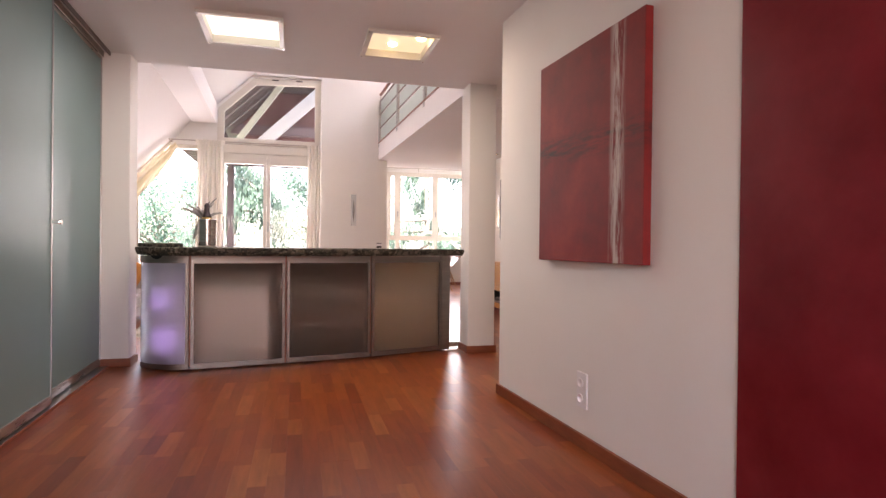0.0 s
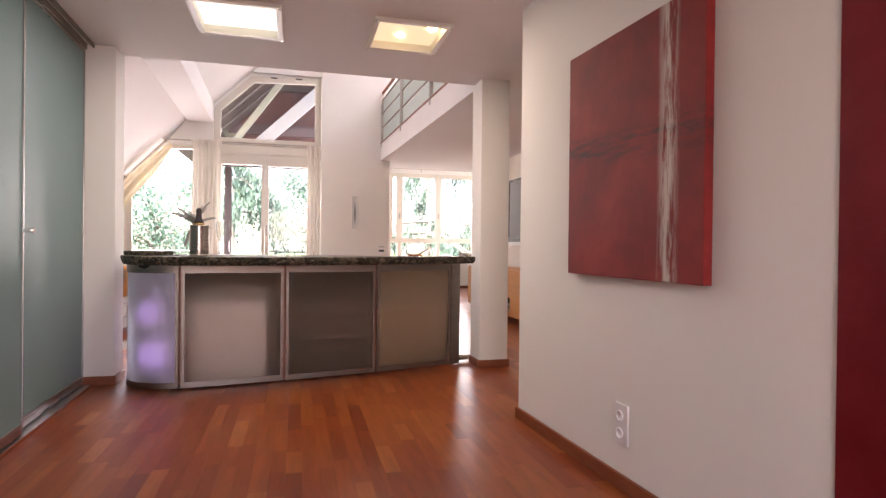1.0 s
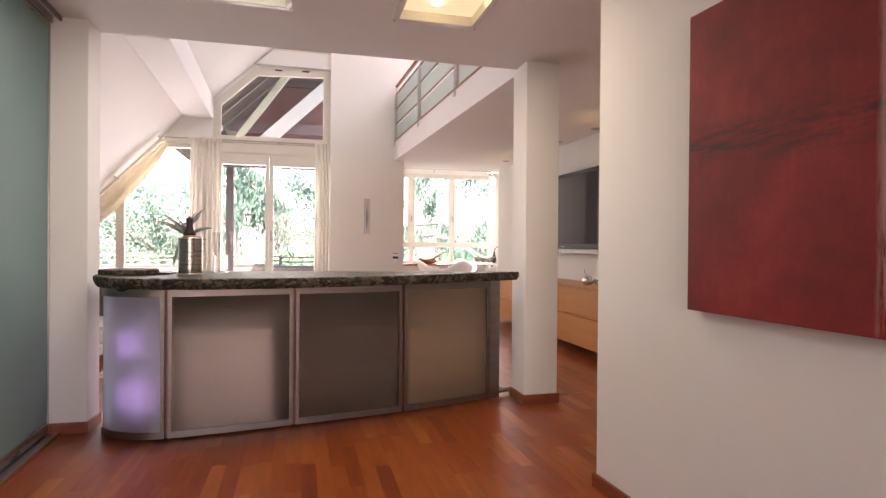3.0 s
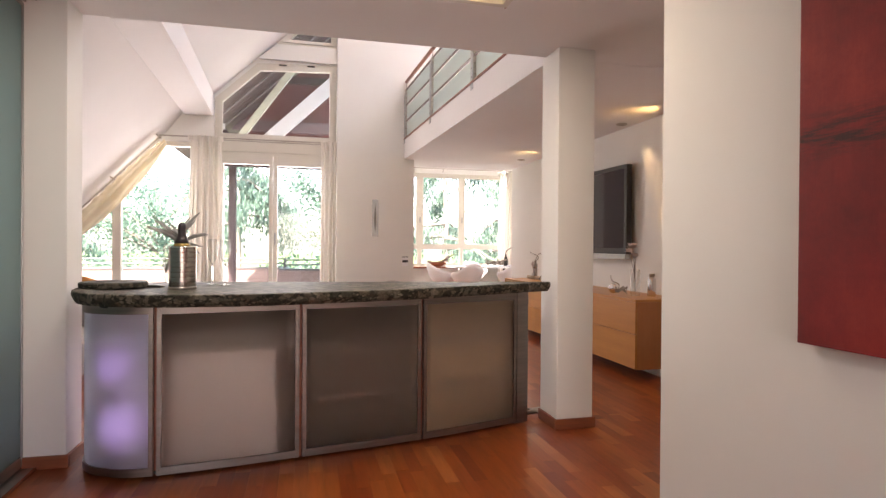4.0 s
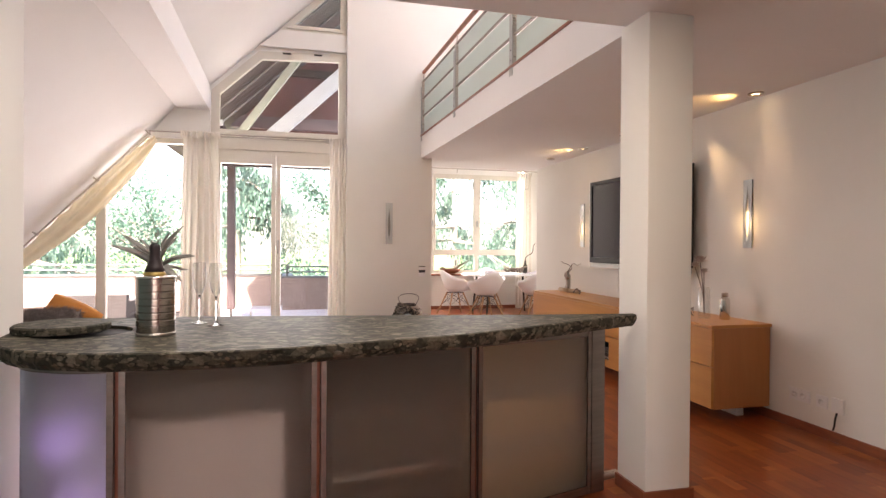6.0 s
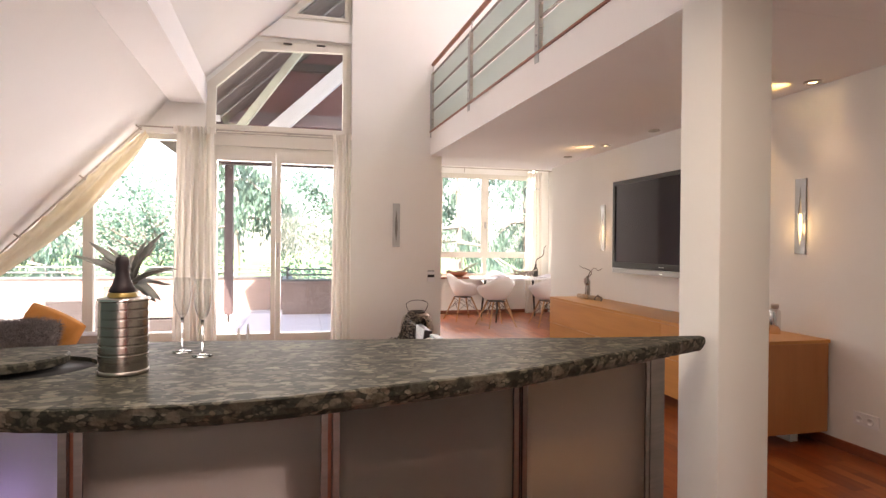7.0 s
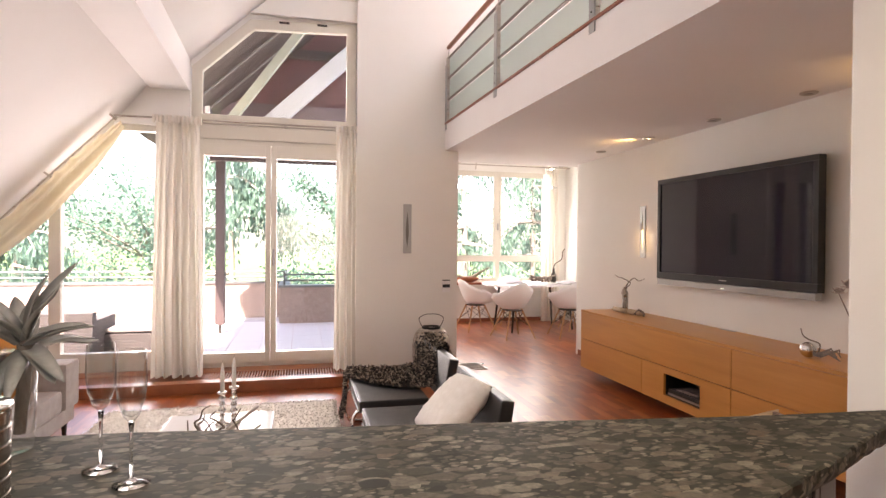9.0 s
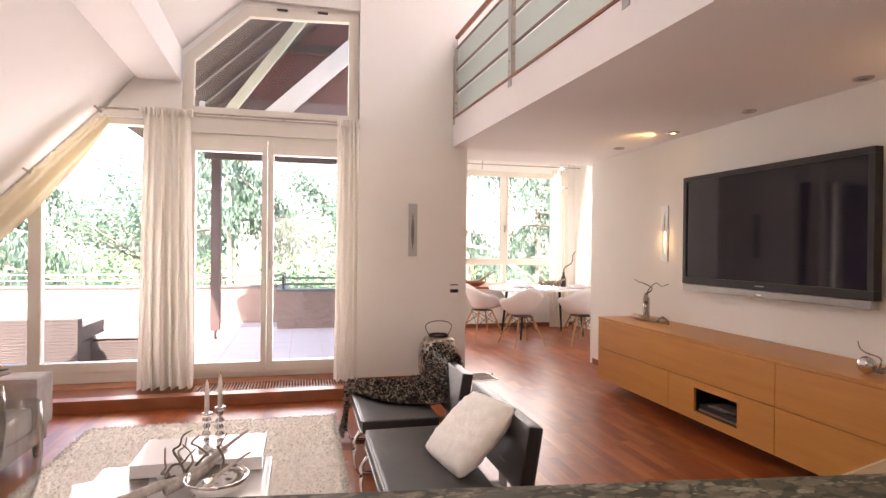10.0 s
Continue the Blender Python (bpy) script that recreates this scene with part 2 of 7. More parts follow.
    mul.inputs["Factor"].default_value = 1.0
    link(m, under, mul.inputs["A"])
    link(m, fr.outputs["Color"], mul.inputs["B"])
    link(m, mul.outputs["Result"], bsdf(m).inputs["Base Color"])
    mr = node(m, "ShaderNodeMapRange", From_Min=0.3, From_Max=0.7, To_Min=0.50, To_Max=0.64)
    link(m, fine.outputs["Fac"], mr.inputs["Value"])
    link(m, mr.outputs["Result"], bsdf(m).inputs["Roughness"])
    bump(m, masks[0].outputs[0], 0.25, 0.002)
    return m


STONE = stone_material()


def glass(name, colour=(1, 1, 1), rough=0.0, ior=1.45):
    m = material(name, colour, rough)
    bsdf(m).inputs["Transmission Weight"].default_value = 1.0
    bsdf(m).inputs["IOR"].default_value = ior
    return m


CLEAR = glass("clear_glass", (0.97, 0.985, 0.98))
FOIL = mottled("dark_brown_foil", (0.022, 0.014, 0.017), (0.038, 0.026, 0.029), 30, 0.45, 0.2, 0.2)
BOTTLE_GLASS = glass("dark_bottle_glass", (0.02, 0.035, 0.02), 0.05)


def frosted(name, colour, rough, through_share):
    """Satin acrylic or etched glass: part of the light passes softly, part comes back from the surface."""
    m = material(name, colour, rough)
    b = bsdf(m)
    b.inputs["Transmission Weight"].default_value = through_share
    b.inputs["IOR"].default_value = 1.25
    n = noise_of(m, 3, 3)
    mr = node(m, "ShaderNodeMapRange", From_Min=0.3, From_Max=0.7, To_Min=rough - 0.03, To_Max=rough + 0.03)
    link(m, n.outputs["Fac"], mr.inputs["Value"])
    link(m, mr.outputs["Result"], b.inputs["Roughness"])
    return m


ACRYLIC = frosted("satin_acrylic", (0.70, 0.63, 0.57), 0.56, 0.92)
# bluish copy for the end panel: the window light's cast put into its colour
ACRYLIC_END_DAYLIT = frosted("satin_acrylic_daylit", (0.58, 0.61, 0.68), 0.74, 0.80)
DOOR_GLASS = frosted("etched_door_glass", (0.25, 0.385, 0.385), 0.38, 0.35)
RAIL_GLASS = frosted("etched_rail_glass", (0.62, 0.72, 0.68), 0.35, 0.4)


def pane_material():
    """Window glass: clear, with the faint mirror image of a thin pane."""
    m = bpy.data.materials.new("window_pane")
    m.use_nodes = True
    t = m.node_tree
    t.nodes.remove(t.nodes["Principled BSDF"])
    out = t.nodes["Material Output"]
    clear = t.nodes.new("ShaderNodeBsdfTransparent")
    clear.inputs["Color"].default_value = (0.97, 0.98, 0.975, 1)
    gl = t.nodes.new("ShaderNodeBsdfGlossy")
    gl.inputs["Roughness"].default_value = 0.02
    fres = t.nodes.new("ShaderNodeFresnel")
    fres.inputs["IOR"].default_value = 1.45
    mix = t.nodes.new("ShaderNodeMixShader")
    t.links.new(fres.outputs[0], mix.inputs[0])
    t.links.new(clear.outputs[0], mix.inputs[1])
    t.links.new(gl.outputs[0], mix.inputs[2])
    t.links.new(mix.outputs[0], out.inputs["Surface"])
    return m


PANE = pane_material()


def thin_glass_material():
    """Blown glass a millimetre thick: clear, glossier towards its outline."""
    m = bpy.data.materials.new("thin_glass")
    m.use_nodes = True
    t = m.node_tree
    t.nodes.remove(t.nodes["Principled BSDF"])
    clear = t.nodes.new("ShaderNodeBsdfTransparent")
    clear.inputs["Color"].default_value = (0.955, 0.96, 0.955, 1)
    gl = t.nodes.new("ShaderNodeBsdfGlossy")
    gl.inputs["Roughness"].default_value = 0.03
    lw = t.nodes.new("ShaderNodeLayerWeight")
    lw.inputs["Blend"].default_value = 0.5
    pw = t.nodes.new("ShaderNodeMath")
    pw.operation = "POWER"
    pw.inputs[1].default_value = 2.2
    sc = t.nodes.new("ShaderNodeMath")
    sc.operation = "MULTIPLY_ADD"
    sc.inputs[1].default_value, sc.inputs[2].default_value = 0.7, 0.04
    mix = t.nodes.new("ShaderNodeMixShader")
    t.links.new(lw.outputs["Facing"], pw.inputs[0])
    t.links.new(pw.outputs[0], sc.inputs[0])
    t.links.new(sc.outputs[0], mix.inputs[0])
    t.links.new(clear.outputs[0], mix.inputs[1])
    t.links.new(gl.outputs[0], mix.inputs[2])
    t.links.new(mix.outputs[0], t.nodes["Material Output"].inputs["Surface"])
    return m


THIN = thin_glass_material()


def glow(name, colour, strength):
    m = material(name, colour, 0.4)
    bsdf(m).inputs["Emission Color"].default_value = (*colour, 1)
    bsdf(m).inputs["Emission Strength"].default_value = strength
    return m


LIGHT_WHITE = glow("lit_glass_white", (0.90, 1.0, 0.90), 0.17)
LIGHT_YELLOW = glow("lit_glass_yellow", (1.0, 0.96, 0.66), 0.066)
BULB = glow("warm_bulb", (1.0, 0.80, 0.45), 2.0)
SCONCE_GLOW = glow("sconce_slot_lit", (1.0, 0.80, 0.42), 0.35)


def cloth(name, a, b, through_share):
    m = mottled(name, a, b, 8, 0.95, 0, 0.35, 300)
    bs = bsdf(m)
    t = m.node_tree
    tr = t.nodes.new("ShaderNodeBsdfTranslucent")
    tr.inputs["Color"].default_value = (*b, 1)
    mix = t.nodes.new("ShaderNodeMixShader")
    mix.inputs[0].default_value = through_share
    t.links.new(bs.outputs[0], mix.inputs[1])
    t.links.new(tr.outputs[0], mix.inputs[2])
    t.links.new(mix.outputs[0], t.nodes["Material Output"].inputs["Surface"])
    return m


CURTAIN = cloth("cream_curtain", (0.80, 0.755, 0.685), (0.84, 0.80, 0.73), 0.16)
VIOLET = glow("violet_lamp_globe", (0.64, 0.45, 0.93), 0.17)
BAR_STEEL = mottled("dark_brushed_steel", (0.22, 0.19, 0.17), (0.29, 0.25, 0.225), 4, 0.40, 1.0, 0.06, 90, (1, 1, 12), 0.06)
SILK = cloth("pale_yellow_silk", (0.72, 0.62, 0.44), (0.78, 0.69, 0.51), 0.18)


def leaf_material(name, a, b):
    m = material(name, a, 0.6)
    geo = m.node_tree.nodes.new("ShaderNodeNewGeometry")
    r = ramp(m, geo.outputs["Random Per Island"], [(0.0, a), (1.0, b)])
    link(m, r.outputs["Color"], bsdf(m).inputs["Base Color"])
    tr = m.node_tree.nodes.new("ShaderNodeBsdfTranslucent")
    link(m, r.outputs["Color"], tr.inputs["Color"])
    mix = m.node_tree.nodes.new("ShaderNodeMixShader")
    mix.inputs[0].default_value = 0.4
    link(m, bsdf(m).outputs[0], mix.inputs[1])
    link(m, tr.outputs[0], mix.inputs[2])
    link(m, mix.outputs[0], m.node_tree.nodes["Material Output"].inputs["Surface"])
    return m


LEAF_DARK = leaf_material("spruce_needles", (0.08, 0.155, 0.125), (0.17, 0.28, 0.225))
LEAF_LIGHT = leaf_material("broad_leaves", (0.08, 0.17, 0.13), (0.18, 0.30, 0.24))


def painting_material():
    m = material("red_canvas", (0.3, 0.01, 0.012), 0.72)
    co = m.node_tree.nodes.new("ShaderNodeTexCoord")
    sep = m.node_tree.nodes.new("ShaderNodeSeparateXYZ")
    link(m, co.outputs["Object"], sep.inputs[0])
    blot = noise_of(m, 3.0, 6, 0.7)
    base = ramp(m, blot.outputs["Fac"], [(0.3, (0.15, 0.008, 0.008)), (0.55, (0.25, 0.014, 0.013)), (0.75, (0.36, 0.030, 0.020))])
    # pale scraped stripe down the canvas, dark scratched band across it
    jit = noise_of(m, 9.0, 8, 0.75, (1, 3.2, 0.35))
    jit2 = noise_of(m, 11.0, 8, 0.8, (1, 0.5, 4.0))

    def band(source, centre, half, wob, noise_node, cut):
        off = node(m, "ShaderNodeMath")
        off.operation = "SUBTRACT"
        link(m, source, off.inputs[0])
        off.inputs[1].default_value = centre
        ab = node(m, "ShaderNodeMath")
        ab.operation = "ABSOLUTE"
        link(m, off.outputs[0], ab.inputs[0])
        mr = node(m, "ShaderNodeMapRange", From_Min=half, From_Max=half * 0.2, To_Min=0.0, To_Max=1.0)
        link(m, ab.outputs[0], mr.inputs["Value"])
        nr = node(m, "ShaderNodeMapRange", From_Min=cut, From_Max=cut + wob, To_Min=0.0, To_Max=1.0)
        link(m, noise_node.outputs["Fac"], nr.inputs["Value"])
        mul = node(m, "ShaderNodeMath")
        mul.operation = "MULTIPLY"
        link(m, mr.outputs["Result"], mul.inputs[0])
        link(m, nr.outputs["Result"], mul.inputs[1])
        return mul

    lean = node(m, "ShaderNodeMath")
    lean.operation = "MULTIPLY_ADD"
    link(m, sep.outputs[1], lean.inputs[0])
    lean.inputs[1].default_value = -0.035
    link(m, sep.outputs[2], lean.inputs[2])
    dark = band(lean.outputs[0], 0.030, 0.085, 0.16, jit2, 0.44)
    pale = band(sep.outputs[1], -0.275, 0.062, 0.12, jit, 0.43)
    one = m.node_tree.nodes.new("ShaderNodeMix")
    one.data_type = "RGBA"
    link(m, dark.outputs[0], one.inputs["Factor"])
    link(m, base.outputs["Color"], one.inputs["A"])
    one.inputs["B"].default_value = (0.055, 0.012, 0.012, 1)
    two = m.node_tree.nodes.new("ShaderNodeMix")
    two.data_type = "RGBA"
    link(m, pale.outputs[0], two.inputs["Factor"])
    link(m, one.outputs["Result"], two.inputs["A"])
    two.inputs["B"].default_value = (0.58, 0.50, 0.45, 1)
    link(m, two.outputs["Result"], bsdf(m).inputs["Base Color"])
    bump(m, jit.outputs["Fac"], 0.35, 0.004)
    return m


CANVAS = painting_material()


def pebbledash_material():
    m = material("pebbledash", (0.3, 0.2, 0.17), 0.9)
    vor = node(m, "ShaderNodeTexVoronoi", Scale=95.0)
    co = m.node_tree.nodes.new("ShaderNodeTexCoord")
    link(m, co.outputs["Object"], vor.inputs["Vector"])
    sep = m.node_tree.nodes.new("ShaderNodeSeparateColor")
    link(m, vor.outputs["Color"], sep.inputs["Color"])
    r = ramp(m, sep.outputs[0], [(0.0, (0.13, 0.092, 0.078)), (0.6, (0.22, 0.158, 0.135)), (1.0, (0.38, 0.31, 0.28))])
    link(m, r.outputs["Color"], bsdf(m).inputs["Base Color"])
    bump(m, vor.outputs["Distance"], 0.7, 0.006)
    return m


PEBBLEDASH = pebbledash_material()

# ---- building helpers ----


def part(name, bm, mat, parent=None, label="", smooth=False):
    """Link a bmesh as one mesh object, under a thing or part if given."""
    me = bpy.data.meshes.new(name)
    bmesh.ops.recalc_face_normals(bm, faces=bm.faces)
    if smooth:
        for f in bm.faces:
            f.smooth = True
    bm.to_mesh(me)
    bm.free()
    me.materials.append(mat)
    ob = new(name, me)
    if parent is not None:
        ob.parent = parent
    if label:
        ob["label"] = label
    return ob


def base(name, x, y, z, turn=0.0, label="", category="", group="", kind=""):
    e = new(name)
    e.empty_display_size = 0.1
    e.matrix_basis = pose(x, y, z, 0, 0, turn)
    return tagged(e, label, category, group, kind)


def add_box(bm, x0, x1, y0, y1, z0, z1, bevel=0.0):
    r = bmesh.ops.create_cube(bm, size=1.0)
    vs = r["verts"]
    for v in vs:
        v.co = Vector(((x0 + x1) / 2 + v.co.x * (x1 - x0), (y0 + y1) / 2 + v.co.y * (y1 - y0), (z0 + z1) / 2 + v.co.z * (z1 - z0)))
    if bevel > 0:
        es = list({e for v in vs for e in v.link_edges})
        bmesh.ops.bevel(bm, geom=es, offset=bevel, segments=2, affect="EDGES", profile=0.7)
    return vs


def box(x0, x1, y0, y1, z0, z1, bevel=0.0):
    bm = bmesh.new()
    add_box(bm, x0, x1, y0, y1, z0, z1, bevel)
    return bm


def add_rod(bm, a, b, ra, rb=None, seg=10):
    a, b = Vector(a), Vector(b)
    d = b - a
    m = Matrix.Translation((a + b) / 2) @ d.to_track_quat("Z", "Y").to_matrix().to_4x4()
    return bmesh.ops.create_cone(bm, cap_ends=True, segments=seg, radius1=ra, radius2=ra if rb is None else rb, depth=d.length, matrix=m)


def rod(a, b, ra, rb=None, seg=10):
    bm = bmesh.new()
    add_rod(bm, a, b, ra, rb, seg)
    return bm


def add_prism(bm, pts, axis, lo, hi):
    """A polygon of (u, v) pulled along an axis from lo to hi."""
    def place(u, v, w):
        return {"x": (w, u, v), "y": (u, w, v), "z": (u, v, w)}[axis]
    a = [bm.verts.new(place(u, v, lo)) for u, v in pts]
    b = [bm.verts.new(place(u, v, hi)) for u, v in pts]
    n = len(pts)
    bm.faces.new(a)
    bm.faces.new(list(reversed(b)))
    for i in range(n):
        bm.faces.new((a[i], b[i], b[(i + 1) % n], a[(i + 1) % n]))


def prism(pts, axis, lo, hi):
    bm = bmesh.new()
    add_prism(bm, pts, axis, lo, hi)
    return bm


def lathe(profile, seg=28):
    """A turned body from (radius, height) pairs."""
    bm = bmesh.new()
    rings = []
    for r, z in profile:
        rings.append([bm.verts.new((r * math.cos(2 * math.pi * i / seg), r * math.sin(2 * math.pi * i / seg), z)) for i in range(seg)])
    for a, b in zip(rings, rings[1:]):
        for i in range(seg):
            bm.faces.new((a[i], a[(i + 1) % seg], b[(i + 1) % seg], b[i]))
    if profile[0][0] > 1e-4:
        bm.faces.new(list(reversed(rings[0])))
    if profile[-1][0] > 1e-4:
        bm.faces.new(rings[-1])
    bmesh.ops.remove_doubles(bm, verts=bm.verts, dist=1e-5)
    return bm


def tube(pts, r0, r1=None, seg=8):
    """A bent tapering rod through points."""
    bm = bmesh.new()
    pts = [Vector(p) for p in pts]
    r1 = r0 if r1 is None else r1
    rings = []
    for i, p in enumerate(pts):
        d = (pts[min(i + 1, len(pts) - 1)] - pts[max(i - 1, 0)]).normalized()
        q = d.to_track_quat("Z", "Y")
        r = r0 + (r1 - r0) * i / (len(pts) - 1)
        rings.append([bm.verts.new(p + q @ Vector((r * math.cos(2 * math.pi * k / seg), r * math.sin(2 * math.pi * k / seg), 0))) for k in range(seg)])
    for a, b in zip(rings, rings[1:]):
        for k in range(seg):
            bm.faces.new((a[k], a[(k + 1) % seg], b[(k + 1) % seg], b[k]))
    bm.faces.new(list(reversed(rings[0])))
    bm.faces.new(rings[-1])
    return bm


def join(*bms):
    out = bmesh.new()
    for b in bms:
        me = bpy.data.meshes.new("tmp")
        b.to_mesh(me)
        b.free()
        out.from_mesh(me)
        bpy.data.meshes.remove(me)
    return out


def spline(pts, n):
    """Points along a smooth line through the given ones."""
    pts = [Vector(p) for p in pts]
    out = []
    for i in range(len(pts) - 1):
        p0, p1, p2, p3 = pts[max(i - 1, 0)], pts[i], pts[i + 1], pts[min(i + 2, len(pts) - 1)]
        for k in range(n):
            t = k / n
            out.append(0.5 * ((2 * p1) + (p2 - p0) * t + (2 * p0 - 5 * p1 + 4 * p2 - p3) * t * t + (3 * p1 - p0 - 3 * p2 + p3) * t ** 3))
    out.append(pts[-1])
    return out


def structure(name, bm, mat, label, category="wall"):
    return tagged(part(name, bm, mat), label, category, "", "structure")


# ---- the rooms ----
CEIL = 2.38
LOFT_TOP = 2.66
WIN_Y = 10.46
WALL_X = 3.33
FRONT_EDGE = 5.74


def slope_low(x):
    return 2.90 + 1.05 * (x + 1.47)


def slope_high(x):
    return 3.19 + 0.95 * (x + 1.09)


def loft_x(y):
    return 1.47 + 0.042 * (10.42 - y)


RIDGE_X = 2.4
RIDGE_Z = slope_high(RIDGE_X)

structure("floor", box(-3.5, 5.6, -2.4, 14.3, -0.25, -0.012), BASEBOARD, "cherry strip parquet floor in reddish brown", "floor")

# front room
RW = pose(1.412, 4.19, 0, 0, 0, 2.9)
RIGHT_WALL = structure("wall_right", box(0, 0.125, -6.38, 0, 0, CEIL), PLASTER, "white plastered wall with a red polished part")
RIGHT_WALL.matrix_basis = RW
part("red_panel", box(-0.006, 0.001, -6.38, -1.93, 0.002, CEIL - 0.002), RED_WALL, RIGHT_WALL, "deep red polished plaster surface")
# unseen rear wall; its opening is made up to suit the rear fill
bm = bmesh.new()
add_box(bm, -2.0, -0.75, -2.35, -2.2, 0, CEIL)
add_box(bm, 0.95, 3.45, -2.35, -2.2, 0, CEIL)
add_box(bm, -0.75, 0.95, -2.35, -2.2, 0, 0.8)
add_box(bm, -0.75, 0.95, -2.35, -2.2, 2.2, CEIL)
structure("wall_behind", bm, PLASTER, "plain white unseen wall with an added opening for light")
structure("wall_corridor", box(1.62, 3.33, 2.9, 3.02, 0, CEIL), PLASTER, "plain white wall closing the passage")
structure("wall_wardrobe", box(-2.0, -1.9, -2.2, 5.74, 0, CEIL), PLASTER, "plain white wall behind the sliding doors")

bm = bmesh.new()
L1 = (-0.45, 0.03, 4.51, 5.02)
L2 = (0.61, 1.06, 4.52, 5.01)
xs = [-2.0, L1[0], L1[1], L2[0], L2[1], 3.45]
for i, (xa, xb) in enumerate(zip(xs, xs[1:])):
    if i in (1, 3):
        add_box(bm, xa, xb, -2.35, 4.515, CEIL, LOFT_TOP)
        add_box(bm, xa, xb, 5.015, FRONT_EDGE, CEIL, LOFT_TOP)
        add_box(bm, xa, xb, 4.515, 5.015, CEIL + 0.12, LOFT_TOP)
    else:
        add_box(bm, xa, xb, -2.35, FRONT_EDGE, CEIL, LOFT_TOP)
structure("ceiling_front", bm, CEILING, "smooth white ceiling with two lit openings", "ceiling")
structure("wall_upper", box(-3.5, 5.6, 5.60, FRONT_EDGE - 0.004, LOFT_TOP + 0.002, 6.4), PLASTER, "plain white upper wall")

structure("column_left", box(-1.335, -1.09, 5.53, 5.735, 0, CEIL - 0.001, 0.006), PLASTER, "white square plastered column", "column")
structure("column_right", box(1.61, 1.855, 5.53, 5.78, 0, CEIL - 0.001, 0.006), PLASTER, "white square plastered column", "column")
structure("wall_side", box(-3.5, -1.337, 5.62, 5.735, 0, LOFT_TOP), PLASTER, "plain white wall beside the column")


def baseboard(name, x0, x1, y0, y1, h=0.065):
    return structure(name, box(x0, x1, y0, y1, 0.001, h, 0.003), BASEBOARD, "low reddish wooden baseboard", "baseboard")


for nm, *dims in (("baseboard_right", -0.0165, -0.001, -1.925, 0.012), ("baseboard_red", -0.0225, -0.0075, -6.3, -1.93), ("baseboard_wall_end", 0.001, 0.125, 0.001, 0.015)):
    baseboard(nm, *dims).matrix_basis = RW
for i, (cx0, cx1, cy0, cy1) in enumerate(((-1.335, -1.09, 5.53, 5.735), (1.61, 1.855, 5.53, 5.78))):
    s = "left" if i == 0 else "right"
    baseboard("baseboard_%s_front" % s, cx0 - (0.0 if i == 0 else 0.014), cx1 + 0.014, cy0 - 0.015, cy0 - 0.001)
    baseboard("baseboard_%s_east" % s, cx1 + 0.001, cx1 + 0.015, cy0, cy1)
    if i == 1:
        baseboard("baseboard_%s_west" % s, cx0 - 0.015, cx0 - 0.001, cy0, cy1)

# living room
structure("wall_television", box(WALL_X, WALL_X + 0.12, 3.0, 10.82, 0, CEIL - 0.001), PLASTER, "white plastered wall carrying the television")
baseboard("baseboard_television", WALL_X - 0.015, WALL_X - 0.001, 3.02, 10.82)
bm = bmesh.new()
add_prism(bm, [(loft_x(5.742), 5.742), (3.45, 5.742), (3.45, 10.38), (loft_x(10.38), 10.38)], "z", CEIL, LOFT_TOP)
structure("ceiling_gallery", bm, CEILING, "smooth white underside and edge of the gallery", "ceiling")
structure("ceiling_passage", box(1.625, 4.66, 10.383, 11.12, CEIL, 2.9), CEILING, "smooth white ceiling over the passage", "ceiling")
structure("wall_pier", box(0.52, 1.62, 10.36, 10.62, 0, 6.2), PLASTER, "tall white plastered pier between the windows")
structure("wall_gable", box(1.622, 5.6, 10.40, 10.62, 2.902, 6.2), PLASTER, "plain white gable wall above the gallery")
structure("wall_knee", box(-3.5, -3.3, 5.74, 10.46, 0, 1.15), PLASTER, "low white knee wall under the roof slope")
structure("gable_strip", prism([(-1.78, 2.50), (-1.105, 2.50), (-1.105, 2.86), (-1.47, 2.86), (-1.49, 2.88)], "y", WIN_Y - 0.06, WIN_Y + 0.12), PLASTER, "cream painted wall strip above the window")
structure("gable_infill", prism([(-1.112, 3.10), (-0.556, 3.632), (0.514, 3.677), (0.514, 3.70), (-0.55, 3.73), (-1.112, 3.20)], "y", WIN_Y + 0.003, WIN_Y + 0.115), PLASTER, "cream painted strip round the gable window")
structure("gable_band", prism([(-0.55, 3.685), (0.519, 3.685), (0.519, 3.90), (-0.30, 3.90)], "y", WIN_Y - 0.05, WIN_Y + 0.12), PLASTER, "cream painted band between two gable windows")
structure("ceiling_slope_low", prism([(-3.5, slope_low(-3.5)), (-1.46, slope_low(-1.46)), (-1.46, slope_low(-1.46) + 0.3), (-3.5, slope_low(-3.5) + 0.3)], "y", FRONT_EDGE, WIN_Y + 0.12), CEILING, "white sloping ceiling under the roof", "ceiling")
structure("ceiling_slope_high", prism([(-1.12, slope_high(-1.12)), (RIDGE_X, RIDGE_Z), (RIDGE_X, RIDGE_Z + 0.3), (-1.3, slope_high(-1.3) + 0.42)], "y", FRONT_EDGE, WIN_Y + 0.12), CEILING, "cream sloping ceiling rising to the ridge", "ceiling")
structure("purlin", box(-1.475, -1.115, FRONT_EDGE, WIN_Y + 0.1, 2.855, 3.6, 0.004), CEILING, "boxed white roof beam along the slope", "beam")
for nm in ("ceiling_slope_low", "ceiling_slope_high", "purlin"):
    bpy.data.objects[nm].matrix_basis = pose(-1.3, WIN_Y, 0, 0, 0, 1.9) @ pose(1.3, -WIN_Y, 0)
bm = bmesh.new()


def east_slope(x):
    return RIDGE_Z - 0.95 * (x - RIDGE_X)


